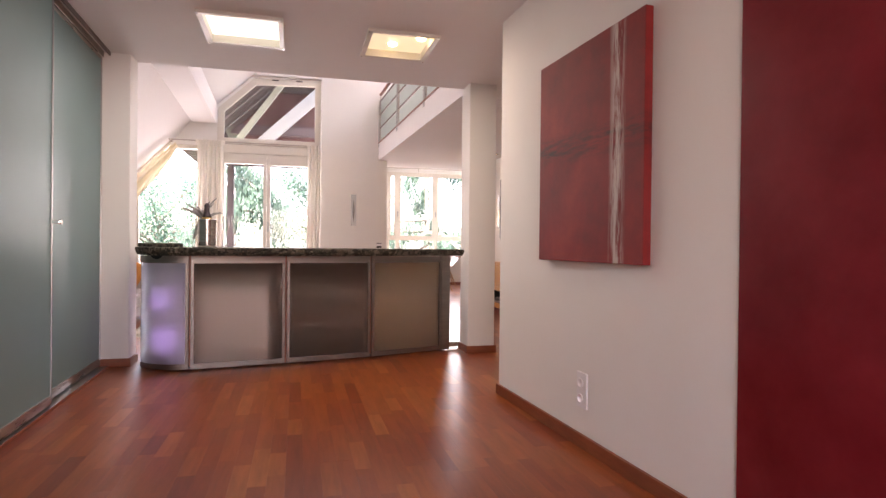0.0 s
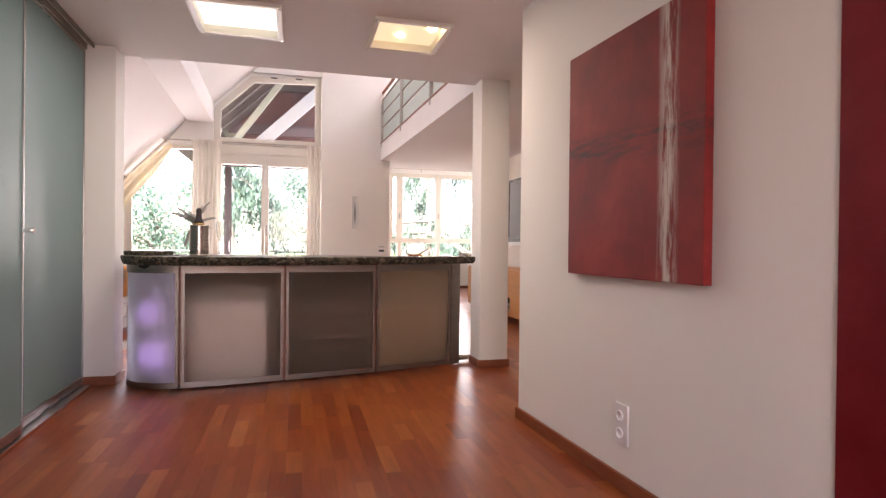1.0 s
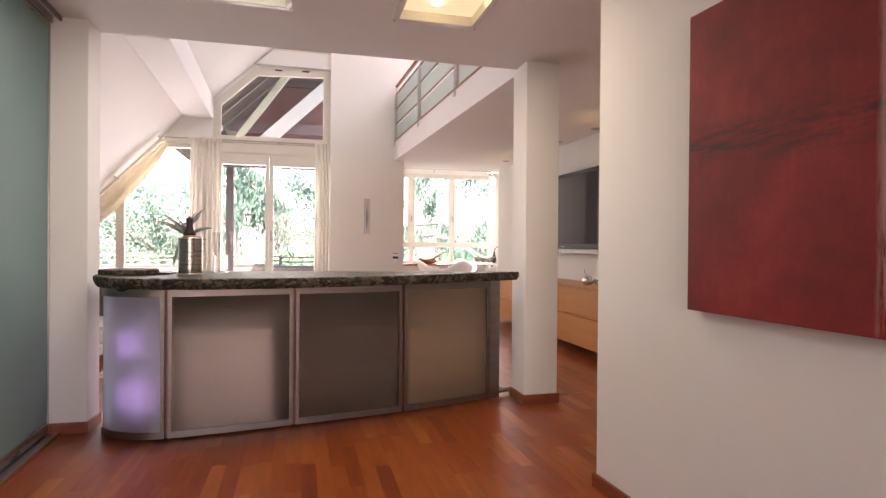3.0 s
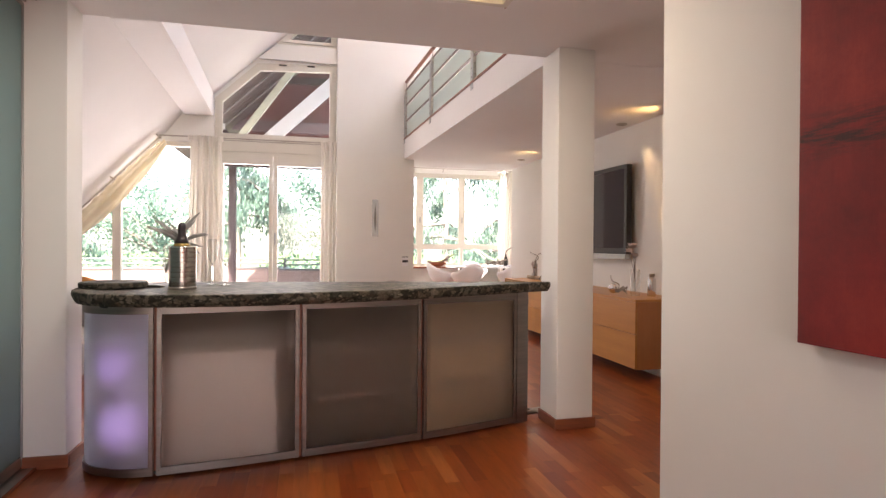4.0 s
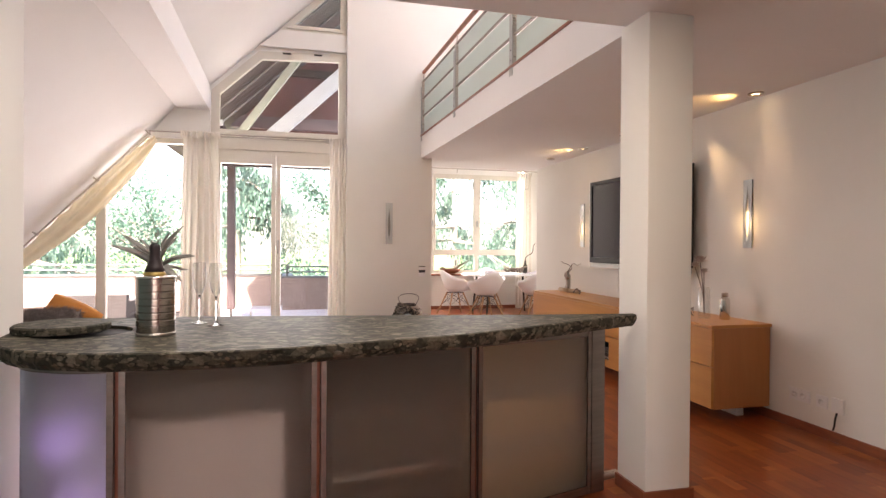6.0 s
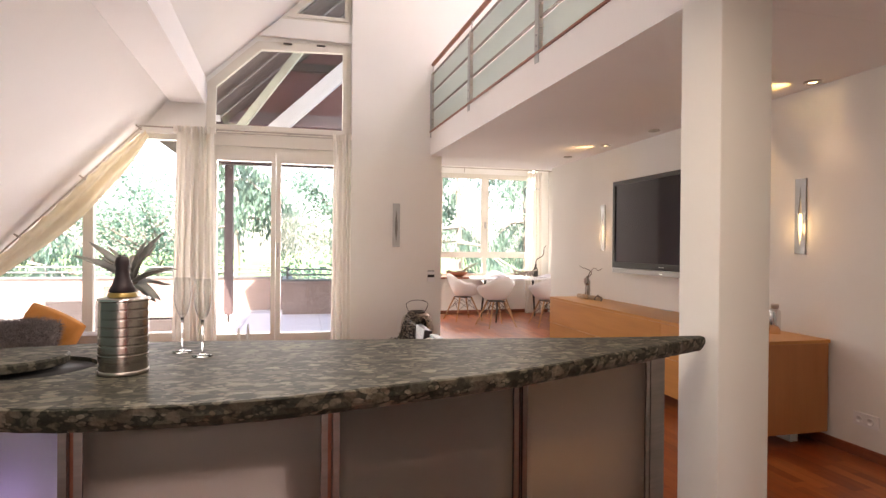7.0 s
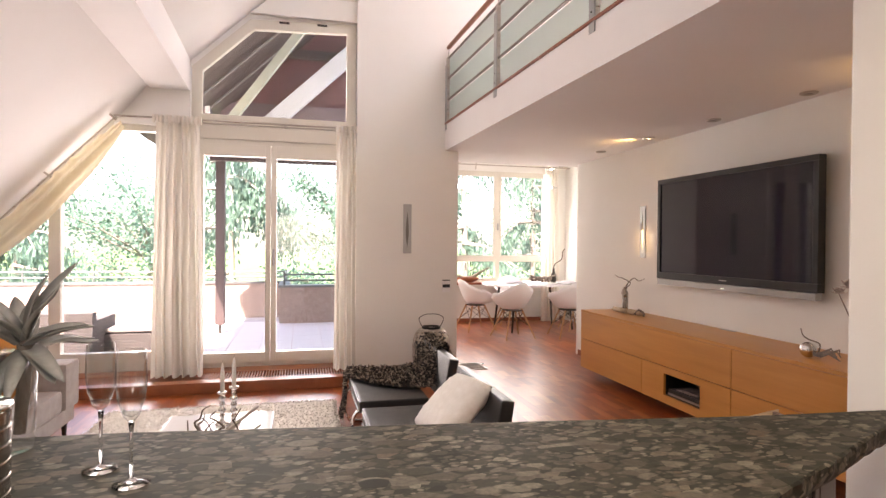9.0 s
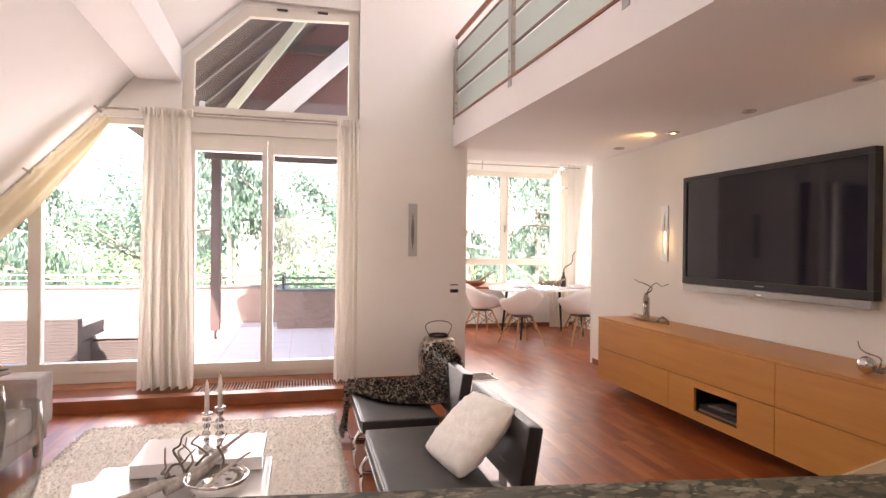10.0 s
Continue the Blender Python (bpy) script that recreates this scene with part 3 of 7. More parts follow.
# the opening in this unseen slope is added to go with the roof fill
for xa, xb, ya, yb in ((RIDGE_X, 3.0, FRONT_EDGE, WIN_Y + 0.12), (4.3, 5.6, FRONT_EDGE, WIN_Y + 0.12), (3.0, 4.3, FRONT_EDGE, 6.8), (3.0, 4.3, 9.6, WIN_Y + 0.12)):
    add_prism(bm, [(xa, east_slope(xa)), (xb, east_slope(xb)), (xb, east_slope(xb) + 0.2), (xa, east_slope(xa) + 0.2)], "y", ya, yb)
structure("ceiling_slope_east", bm, CEILING, "white sloping ceiling with an added unseen opening", "ceiling")
structure("wall_gallery_east", box(5.5, 5.6, FRONT_EDGE, WIN_Y, 2.4, 3.6), PLASTER, "plain white wall behind the gallery")
structure("gallery_floor", box(3.452, 5.5, FRONT_EDGE, 10.38, 2.4, 2.64), PARQUET, "reddish wooden gallery floor", "floor")

# dining bay
DIN_Y = 13.92
bm = bmesh.new()
add_box(bm, 1.50, 2.18, DIN_Y, DIN_Y + 0.2, 0, 2.85)
add_box(bm, 2.18, 4.30, DIN_Y, DIN_Y + 0.2, 0, 0.70)
add_box(bm, 2.18, 4.30, DIN_Y, DIN_Y + 0.2, 2.66, 2.85)
add_box(bm, 4.30, 4.65, DIN_Y, DIN_Y + 0.2, 0, 2.85)
structure("wall_dining", bm, PLASTER, "white wall with the wide dining window")
structure("wall_dining_east", box(4.652, 4.80, 10.82, DIN_Y + 0.2, 0, 2.85), PLASTER, "white side wall of the dining bay")
structure("wall_dining_west", box(1.50, 1.62, 10.622, DIN_Y, 0, 2.85), PLASTER, "white side wall of the dining bay")
structure("wall_passage_end", box(WALL_X + 0.002, 4.65, 10.822, 10.90, 0, CEIL - 0.002), PLASTER, "white wall end beside the dining bay")
structure("ceiling_dining", box(1.50, 4.80, 11.122, DIN_Y + 0.2, 2.852, 3.0), CEILING, "smooth white ceiling of the dining bay", "ceiling")
baseboard("baseboard_dining", 1.63, 4.65, DIN_Y - 0.016, DIN_Y - 0.001)
baseboard("baseboard_pier", 0.525, 1.62, 10.344, 10.359)


# ---- windows ----
def bar_frame(bm, pts, y0, y1, w):
    """A mitred frame of width w inside a closed polygon in the x-z plane (counter-clockwise)."""
    n = len(pts)
    inner = []
    for i in range(n):
        p, a, b = Vector(pts[i]), Vector(pts[i - 1]), Vector(pts[(i + 1) % n])
        d1, d2 = (p - a).normalized(), (b - p).normalized()
        n1, n2 = Vector((-d1.y, d1.x)), Vector((-d2.y, d2.x))
        k = (n1 + n2)
        inner.append(p + k * (w / max(0.2, k.dot(n1))))
    for i in range(n):
        j = (i + 1) % n
        add_prism(bm, [tuple(pts[i]), tuple(pts[j]), tuple(inner[j]), tuple(inner[i])], "y", y0, y1)
    return inner


def window(name, pts, y, label, sash=0.05, frame_w=0.05, depth=0.07):
    """A fixed window: outer frame, sash and pane."""
    w = tagged(new(name), label, "window", "", "structure")
    bm = bmesh.new()
    inner = bar_frame(bm, pts, y, y + depth, frame_w)
    part("window_frame", bm, FRAME_WHITE, w)
    bm = bmesh.new()
    glass_pts = bar_frame(bm, [tuple(p) for p in inner], y - 0.018, y + depth - 0.02, sash)
    part("sash", bm, FRAME_WHITE, w)
    g = part("pane", prism([tuple(p) for p in glass_pts], "y", y + 0.018, y + 0.026), PANE, w)
    g.visible_shadow = False
    return w


UP = window("window_1", [(-1.11, 2.545), (0.515, 2.545), (0.515, 3.675), (-0.555, 3.63), (-1.10, 3.115)], WIN_Y, "cream framed gable window with a slanted corner", 0.055, 0.045)
for hx in (-0.22, 0.16):
    part("hinge", box(hx - 0.05, hx + 0.05, WIN_Y - 0.022, WIN_Y - 0.004, 3.615 + 0.03 * (hx + 0.2), 3.632 + 0.03 * (hx + 0.2), 0.003), DARK_METAL, UP, "dark metal hinge")
window("window_2", [(-0.33, 3.905), (0.515, 3.905), (0.515, 4.72)], WIN_Y, "cream framed triangular gable window", 0.04, 0.04)

# low windows under the slope
WL = tagged(new("window_3"), "wide cream framed window under the roof slope", "window", "", "structure")
bm = bmesh.new()
add_box(bm, -3.3, -1.05, WIN_Y, WIN_Y + 0.08, 0.10, 0.20)
add_box(bm, -3.3, -1.40, WIN_Y - 0.015, WIN_Y + 0.07, 0.20, 0.285, 0.004)
add_box(bm, -2.345, -2.245, WIN_Y - 0.015, WIN_Y + 0.07, 0.285, slope_low(-2.30) - 0.02, 0.004)
add_box(bm, -1.40, -1.04, WIN_Y, WIN_Y + 0.08, 0.20, 2.50)
add_box(bm, -1.78, -1.40, WIN_Y - 0.01, WIN_Y + 0.07, 2.44, 2.498)
part("window_frame", bm, FRAME_WHITE, WL)
bm = prism([(-3.3, slope_low(-3.3) - 0.01), (-1.78, slope_low(-1.78) - 0.07), (-1.78, slope_low(-1.78) - 0.0), (-3.3, slope_low(-3.3) + 0.07)], "y", WIN_Y - 0.01, WIN_Y + 0.07)
part("window_head", bm, FRAME_WHITE, WL)
for pts in ([(-3.3, 0.285), (-2.345, 0.285), (-2.345, slope_low(-2.345) - 0.02), (-3.3, slope_low(-3.3) - 0.02)],
            [(-2.245, 0.285), (-1.40, 0.285), (-1.40, 2.44), (-1.78, 2.44), (-2.245, slope_low(-2.245) - 0.03)]):
    g = part("pane", prism(pts, "y", WIN_Y + 0.022, WIN_Y + 0.03), PANE, WL)
    g.visible_shadow = False

# terrace doors
TD = tagged(new("door_1"), "cream framed double glazed terrace door, closed", "door", "", "structure")
bm = bmesh.new()
bar_frame(bm, [(-1.04, 0.10), (0.515, 0.10), (0.515, 2.40), (-1.04, 2.40)], WIN_Y, WIN_Y + 0.08, 0.045)
part("door_frame", bm, FRAME_WHITE, TD)
part("shutter_box", box(-1.04, 0.515, WIN_Y - 0.012, WIN_Y + 0.09, 2.403, 2.54, 0.004), FRAME_WHITE, TD)
for x0, x1, gx0, gx1, gt in ((-1.03, -0.345, -0.985, -0.395, 2.235), (-0.340, 0.42, -0.285, 0.315, 2.225)):
    leaf = new("door_leaf")
    leaf.parent = TD
    bm = bmesh.new()
    add_box(bm, x0, gx0, WIN_Y - 0.022, WIN_Y + 0.05, 0.145, 2.355, 0.004)
    add_box(bm, gx1, x1, WIN_Y - 0.022, WIN_Y + 0.05, 0.145, 2.355, 0.004)
    add_box(bm, gx0, gx1, WIN_Y - 0.021, WIN_Y + 0.049, 0.145, 0.245, 0.004)
    add_box(bm, gx0, gx1, WIN_Y - 0.021, WIN_Y + 0.049, gt, 2.355, 0.004)
    part("leaf_frame", bm, FRAME_WHITE, leaf)
    g = part("pane", box(gx0, gx1, WIN_Y + 0.018, WIN_Y + 0.026, 0.245, gt), PANE, leaf)
    g.visible_shadow = False
bm = box(-0.326, -0.304, WIN_Y - 0.030, WIN_Y - 0.020, 1.14, 1.30, 0.004)
add_box(bm, -0.322, -0.308, WIN_Y - 0.055, WIN_Y - 0.040, 1.13, 1.245, 0.004)
add_box(bm, -0.321, -0.309, WIN_Y - 0.05, WIN_Y - 0.029, 1.225, 1.245)
part("handle", bm, ALU, TD, "satin metal door handle")

# dining window
DW = tagged(new("window_4"), "wide white framed dining window with low panes", "window", "", "structure")
bm = bmesh.new()
bar_frame(bm, [(2.18, 0.70), (4.30, 0.70), (4.30, 2.66), (2.18, 2.66)], DIN_Y + 0.03, DIN_Y + 0.11, 0.06)
add_box(bm, 2.24, 4.24, DIN_Y + 0.032, DIN_Y + 0.108, 1.06, 1.14)
add_box(bm, 2.385, 2.475, DIN_Y + 0.031, DIN_Y + 0.109, 0.76, 2.60)
add_box(bm, 3.305, 3.385, DIN_Y + 0.031, DIN_Y + 0.109, 0.76, 2.60)
part("window_frame", bm, FRAME_WHITE, DW)
for x0, x1 in ((2.24, 2.385), (2.475, 3.305), (3.385, 4.24)):
    for z0, z1 in ((0.76, 1.06), (1.14, 2.60)):
        s = 0.03 if z0 > 1 else 0.012
        if z0 > 1:
            bm = bmesh.new()
            bar_frame(bm, [(x0, z0), (x1, z0), (x1, z1), (x0, z1)], DIN_Y + 0.016, DIN_Y + 0.085, s)
            part("sash", bm, FRAME_WHITE, DW)
        g = part("pane", box(x0 + s * 0.8, x1 - s * 0.8, DIN_Y + 0.055, DIN_Y + 0.062, z0 + s * 0.8, z1 - s * 0.8), PANE, DW)
        g.visible_shadow = False
for hx in (3.345, 2.43):
    part("handle", box(hx - 0.012, hx + 0.012, DIN_Y - 0.01, DIN_Y + 0.016, 1.62, 1.74, 0.004), ALU, DW, "satin metal handle")
part("window_sill", box(2.12, 4.36, DIN_Y - 0.16, DIN_Y + 0.05, 0.665, 0.698, 0.005), BASEBOARD, DW, "reddish wooden sill")


# ---- convector plinth below the windows ----
CONV = tagged(new("convector_plinth"), "reddish wooden floor convector with a slatted grille", "radiator")
part("front_board", box(-3.29, 0.515, 9.82, 9.845, 0.001, 0.10, 0.003), SLAT, CONV)
part("front_edge", box(-3.29, 0.515, 9.846, 9.94, 0.075, 0.10, 0.003), SLAT, CONV)
part("rear_edge", box(-3.29, 0.515, 10.24, 10.355, 0.075, 0.10, 0.003), SLAT, CONV)
part("rear_block", box(-3.29, 0.515, 10.356, WIN_Y + 0.08, 0.001, 0.099), SLAT, CONV)
part("pit", box(-3.28, 0.50, 9.846, 10.35, 0.001, 0.02), DARK_METAL, CONV, "dark convector pit")
slat_mesh = None
for i in range(int(3.72 / 0.026)):
    x = -3.25 + i * 0.026
    if slat_mesh is None:
        s = part("slat", box(-0.005, 0.005, 9.942, 10.238, 0.078, 0.098), SLAT, CONV)
        slat_mesh = s.data
    else:
        s = new("slat", slat_mesh)
        s.parent = CONV
    s.location.x = x


# ---- frosted sliding doors of the front room ----
LW = pose(-1.277, 5.525, 0, 0, 0, 2.2) @ pose(1.245, -5.525, 0)


def sliding_door(y0, y1, x, label):
    d = base("sliding_door", 0, 0, 0, 0, label, "sliding door", "sliding doors of the wardrobe")
    d.matrix_basis = LW @ pose(x, (y0 + y1) / 2, 0)
    h = (y1 - y0) / 2
    part("glass_panel", box(-0.006, 0.006, -h + 0.012, h - 0.012, 0.05, 2.315), DOOR_GLASS, d)
    for s in (-1, 1):
        part("stile", box(-0.014, 0.014, s * h - 0.012 if s > 0 else -h, h if s > 0 else -h + 0.012, 0.03, 2.33, 0.003), ALU, d)
    part("bottom_rail", box(-0.013, 0.013, -h + 0.012, h - 0.012, 0.02, 0.075, 0.003), STEEL, d)
    part("top_rail", box(-0.013, 0.013, -h + 0.012, h - 0.012, 2.315, 2.335, 0.003), STEEL, d)
    return d


sliding_door(4.40, 5.525, -1.262, "frosted greenish glass sliding door, closed")
D2 = sliding_door(3.37, 4.43, -1.222, "frosted greenish glass sliding door, closed")
sliding_door(2.42, 3.39, -1.262, "frosted greenish glass sliding door, closed")
sliding_door(1.35, 2.44, -1.222, "frosted greenish glass sliding door, closed")
sliding_door(0.25, 1.37, -1.262, "frosted greenish glass sliding door, closed")
sliding_door(-0.85, 0.27, -1.222, "frosted greenish glass sliding door, closed")
sliding_door(-2.19, -0.83, -1.262, "frosted greenish glass sliding door, closed")
bm = bmesh.new()
add_rod(bm, (0.014, 0.515, 1.06), (0.05, 0.515, 1.06), 0.012, 0.012, 14)
add_rod(bm, (0.05, 0.515, 1.06), (0.062, 0.515, 1.06), 0.017, 0.015, 14)
part("knob", bm, CHROME, D2, "small chrome knob")
TRACK = tagged(new("door_track"), "dark metal ceiling track with twin grooves", "track", "", "structure")
TRACK.matrix_basis = LW
part("outer_rail", box(-1.202, -1.192, -2.19, 5.525, 2.352, CEIL - 0.001), BAR_STEEL, TRACK)
part("middle_rail", box(-1.246, -1.238, -2.19, 5.525, 2.338, CEIL - 0.001), STEEL, TRACK)
part("inner_rail", box(-1.295, -1.280, -2.19, 5.525, 2.335, CEIL - 0.001), DARK_METAL, TRACK)
TRACK2 = tagged(new("floor_track"), "flat metal floor track under the doors", "track", "", "structure")
TRACK2.matrix_basis = LW
part("channel", box(-1.285, -1.195, -2.19, 5.525, 0.001, 0.012, 0.002), ALU, TRACK2)
part("lip", box(-1.194, -1.186, -2.19, 5.525, 0.001, 0.016, 0.002), BASEBOARD, TRACK2)


# ---- ceiling lights of the front room ----
def ceiling_light(x0, x1, y0, y1, lit, label, bulbs):
    cx, cy = (x0 + x1) / 2, (y0 + y1) / 2
    c = base("ceiling_light", cx, cy, CEIL, 0, label, "ceiling light", "ceiling lights")
    hx, hy = (x1 - x0) / 2 + 0.02, (y1 - y0) / 2 + 0.02
    bm = bmesh.new()
    for a in ((-hx, hx, -hy, -hy + 0.035), (-hx, hx, hy - 0.035, hy), (-hx, -hx + 0.035, -hy + 0.035, hy - 0.035), (hx - 0.035, hx, -hy + 0.035, hy - 0.035)):
        add_box(bm, *a, -0.022, -0.001, 0.003)
    part("frame", bm, FRAME_WHITE, c)
    part("diffuser", box(-hx + 0.036, hx - 0.036, -hy + 0.036, hy - 0.036, 0.03, 0.036), lit, c, "glowing frosted glass")
    bm = bmesh.new()
    for a in ((-hx + 0.03, hx - 0.03, -hy + 0.03, -hy + 0.035), (-hx + 0.03, hx - 0.03, hy - 0.035, hy - 0.03), (-hx + 0.03, -hx + 0.035, -hy + 0.035, hy - 0.035), (hx - 0.035, hx - 0.03, -hy + 0.035, hy - 0.035)):
        add_box(bm, *a, -0.001, 0.029)
    part("reveal", bm, FRAME_WHITE, c)
    for bx, by in bulbs:
        part("bulb", lathe([(0.0005, 0.012), (0.02, 0.014), (0.032, 0.022), (0.034, 0.029)], 16), BULB, c, "bright warm bulb").location = (bx, by, 0)
    for sx in (-1, 1):
        for sy in (-1, 1):
            part("stud", rod((sx * (hx - 0.01), sy * (hy - 0.01), -0.028), (sx * (hx - 0.01), sy * (hy - 0.01), -0.018), 0.006, 0.006, 10), CHROME, c, "small chrome stud")


ceiling_light(*L1, LIGHT_WHITE, "white framed square ceiling light, bright white", [])
ceiling_light(*L2, LIGHT_YELLOW, "white framed square ceiling light, warm yellow", [(-0.03, 0.08), (0.15, -0.08)])
area_lamp("ceiling_light_glow_white", (-0.21, 4.765, CEIL - 0.03), (-0.21, 4.765, 0), 0.42, 0.44, 1.9, (0.95, 1.0, 0.98))
area_lamp("ceiling_light_glow_warm", (0.835, 4.765, CEIL - 0.03), (0.835, 4.765, 0), 0.4, 0.42, 1.5, (1.0, 0.93, 0.78))


# ---- the bar ----
BAR = tagged(new("bar_counter"), "curved bar with steel framed frosted panels", "bar counter")
FRONT = spline([(-1.02, 5.60, 0), (-0.985, 5.45, 0), (-0.87, 5.335, 0), (-0.625, 5.28, 0), (0.06, 5.378, 0), (0.745, 5.505, 0), (1.395, 5.685, 0), (1.49, 5.715, 0)], 10)


def bar_point(x):
    """A point on the bar's front line, by its x."""
    best = min(FRONT, key=lambda p: abs(p.x - x))
    i = FRONT.index(best)
    a, b = (FRONT[max(i - 1, 0)], best) if best.x >= x else (best, FRONT[min(i + 1, len(FRONT) - 1)])
    f = 0 if abs(b.x - a.x) < 1e-6 else (x - a.x) / (b.x - a.x)
    return a + (b - a) * max(0, min(1, f))


def front_strip(pts, z0, z1, proud, thick):
    """A wall standing on a line in plan: proud of it by so much, that thick."""
    bm = bmesh.new()
    rows = []
    for i, p in enumerate(pts):
        d = (pts[min(i + 1, len(pts) - 1)] - pts[max(i - 1, 0)]).normalized()
        nrm = Vector((d.y, -d.x, 0))
        o, q = p + nrm * proud, p + nrm * (proud - thick)
        rows.append([bm.verts.new((o.x, o.y, z0)), bm.verts.new((o.x, o.y, z1)), bm.verts.new((q.x, q.y, z1)), bm.verts.new((q.x, q.y, z0))])
    for a, b in zip(rows, rows[1:]):
        for k in range(4):
            bm.faces.new((a[k], a[(k + 1) % 4], b[(k + 1) % 4], b[k]))
    bm.faces.new(rows[0])
    bm.faces.new(list(reversed(rows[-1])))
    return bm


def stretch(x0, x1):
    """The front line between two x places."""
    return [bar_point(x0)] + [p for p in FRONT if x0 + 0.01 < p.x < x1 - 0.01 and p.y < 5.9 and not (p.x < -0.9 and x0 > -0.9)] + [bar_point(x1)]


BAR_TOP = 0.858
ends = [p for p in FRONT if p.x <= -0.63]
panels = [(ends + [bar_point(-0.628)], "end_panel"), (stretch(-0.612, 0.058), "door_panel"), (stretch(0.074, 0.742), "door_panel"), (stretch(0.758, 1.40), "door_panel")]
for pts, nm in panels:
    door = new(nm)
    door.parent = BAR
    pane = part("acrylic_pane", front_strip(pts, 0.050, BAR_TOP - 0.056, -0.004, 0.006), ACRYLIC_END_DAYLIT if nm == "end_panel" else ACRYLIC, door, "satin frosted acrylic pane", True)
    lo = front_strip(pts, 0.012, 0.051, 0.004, 0.02)
    hi = front_strip(pts, BAR_TOP - 0.061, BAR_TOP - 0.006, 0.004, 0.02)
    part("rail", lo, BAR_STEEL, door, "brushed steel rail")
    part("rail", hi, BAR_STEEL, door, "brushed steel rail")
    for k in (0, -1):
        p, q = (pts[0], pts[1]) if k == 0 else (pts[-1], pts[-2])
        d = (q - p).normalized()
        part("stile", front_strip([p, p + d * 0.021] if k == 0 else [p + d * 0.021, p], 0.012, BAR_TOP - 0.004, 0.0055, 0.023), BAR_STEEL, door, "brushed steel stile")
        if nm == "door_panel":
            for zz in (0.04, 0.815):
                c = p + d * 0.0105
                nrm = Vector((d.y, -d.x, 0)) * (1 if k == 0 else -1)
                part("rivet", rod((c.x + nrm.x * 0.005, c.y + nrm.y * 0.005, zz), (c.x + nrm.x * 0.009, c.y + nrm.y * 0.009, zz), 0.003, 0.002, 8), CHROME, door)
part("end_post", front_strip(stretch(1.405, 1.488), 0.01, BAR_TOP - 0.002, 0.006, 0.06), BAR_STEEL, BAR, "brushed steel end post")
# dark filler strips added behind the joints between the doors to stop light
for x0, x1 in ((-0.640, -0.600), (0.046, 0.086), (0.730, 0.770), (1.385, 1.404)):
    part("joint_post", front_strip([bar_point(x0), bar_point(x1)], 0.012, BAR_TOP - 0.003, -0.020, 0.02), BASEBOARD, BAR)


def shelf(x0, x1, z, depth, thick=0.022):
    return front_strip(stretch(x0, x1), z, z + thick, -0.0102, depth)


# carcass: floor, dividers, shelves and thin backs that show softly through the panes
part("carcass_floor", front_strip([p for p in FRONT], 0.012, 0.03, -0.02, 0.26), DARK_METAL, BAR)
for xd, dep in ((-0.62, 0.36), (0.066, 0.30), (0.75, 0.22)):
    p = bar_point(xd)
    part("divider", box(xd - 0.009, xd + 0.009, p.y + 0.045, p.y + dep, 0.031, BAR_TOP - 0.004), BASEBOARD, BAR)
SHELF_MAT = cloth("pale_shelf_board", (0.84, 0.80, 0.75), (0.88, 0.84, 0.79), 0.35)
for x0, x1, dep in ((0.088, 0.728, 0.13), (0.772, 1.383, 0.10)):
    for z in (0.30, 0.545):
        part("shelf", shelf(x0, x1, z, dep), SHELF_MAT, BAR, "pale shelf board")
part("shelf", front_strip(stretch(-0.598, 0.044), 0.585, 0.607, -0.045, 0.12), SHELF_MAT, BAR, "pale shelf board")
BACK_MAT = cloth("brown_translucent_back", (0.24, 0.185, 0.14), (0.29, 0.225, 0.175), 0.5)
BACK_OLIVE = cloth("olive_translucent_back", (0.54, 0.44, 0.32), (0.62, 0.51, 0.38), 0.65)
# diffuser added where the back is open: turns daylight into a soft patch
BACK_DIFFUSER = cloth("pale_back_diffuser", (0.74, 0.70, 0.69), (0.80, 0.76, 0.75), 0.75)
BACK_DARK = mottled("brown_back_board", (0.20, 0.14, 0.12), (0.26, 0.19, 0.16), 4, 0.6)
part("back_panel", front_strip(stretch(0.088, 0.748), 0.031, BAR_TOP - 0.002, -0.16, 0.006), BACK_MAT, BAR, "brown translucent back panel")
part("back_panel", front_strip(stretch(0.735, 1.47), 0.031, BAR_TOP - 0.002, -0.15, 0.006), BACK_OLIVE, BAR, "olive translucent back panel")
part("back_panel", front_strip(stretch(-0.60, 0.06), 0.625, BAR_TOP - 0.002, -0.18, 0.006), BACK_MAT, BAR, "brown translucent back panel")
part("back_panel", front_strip(stretch(-0.60, 0.05), 0.031, 0.598, -0.25, 0.006), BACK_DIFFUSER, BAR, "added pale sheet spreading daylight where the back is open")
part("back_panel", front_strip(stretch(-0.045, 0.06), 0.031, 0.598, -0.12, 0.012), BACK_DARK, BAR)
part("back_panel", front_strip([Vector((-0.985, 5.72, 0)), Vector((-0.64, 5.60, 0))], 0.031, BAR_TOP - 0.002, 0.0, 0.006), BACK_DIFFUSER, BAR, "added pale sheet spreading daylight where the back is open")
# hidden boards added to block slits of daylight beside the backs
for xr, d0, d1 in ((-0.043, 0.075, 0.20), (1.398, 0.045, 0.155)):
    p = bar_point(xr)
    part("light_baffle", box(xr - 0.006, xr + 0.006, p.y + d0, p.y + d1, 0.031, BAR_TOP - 0.004), BACK_DARK, BAR)
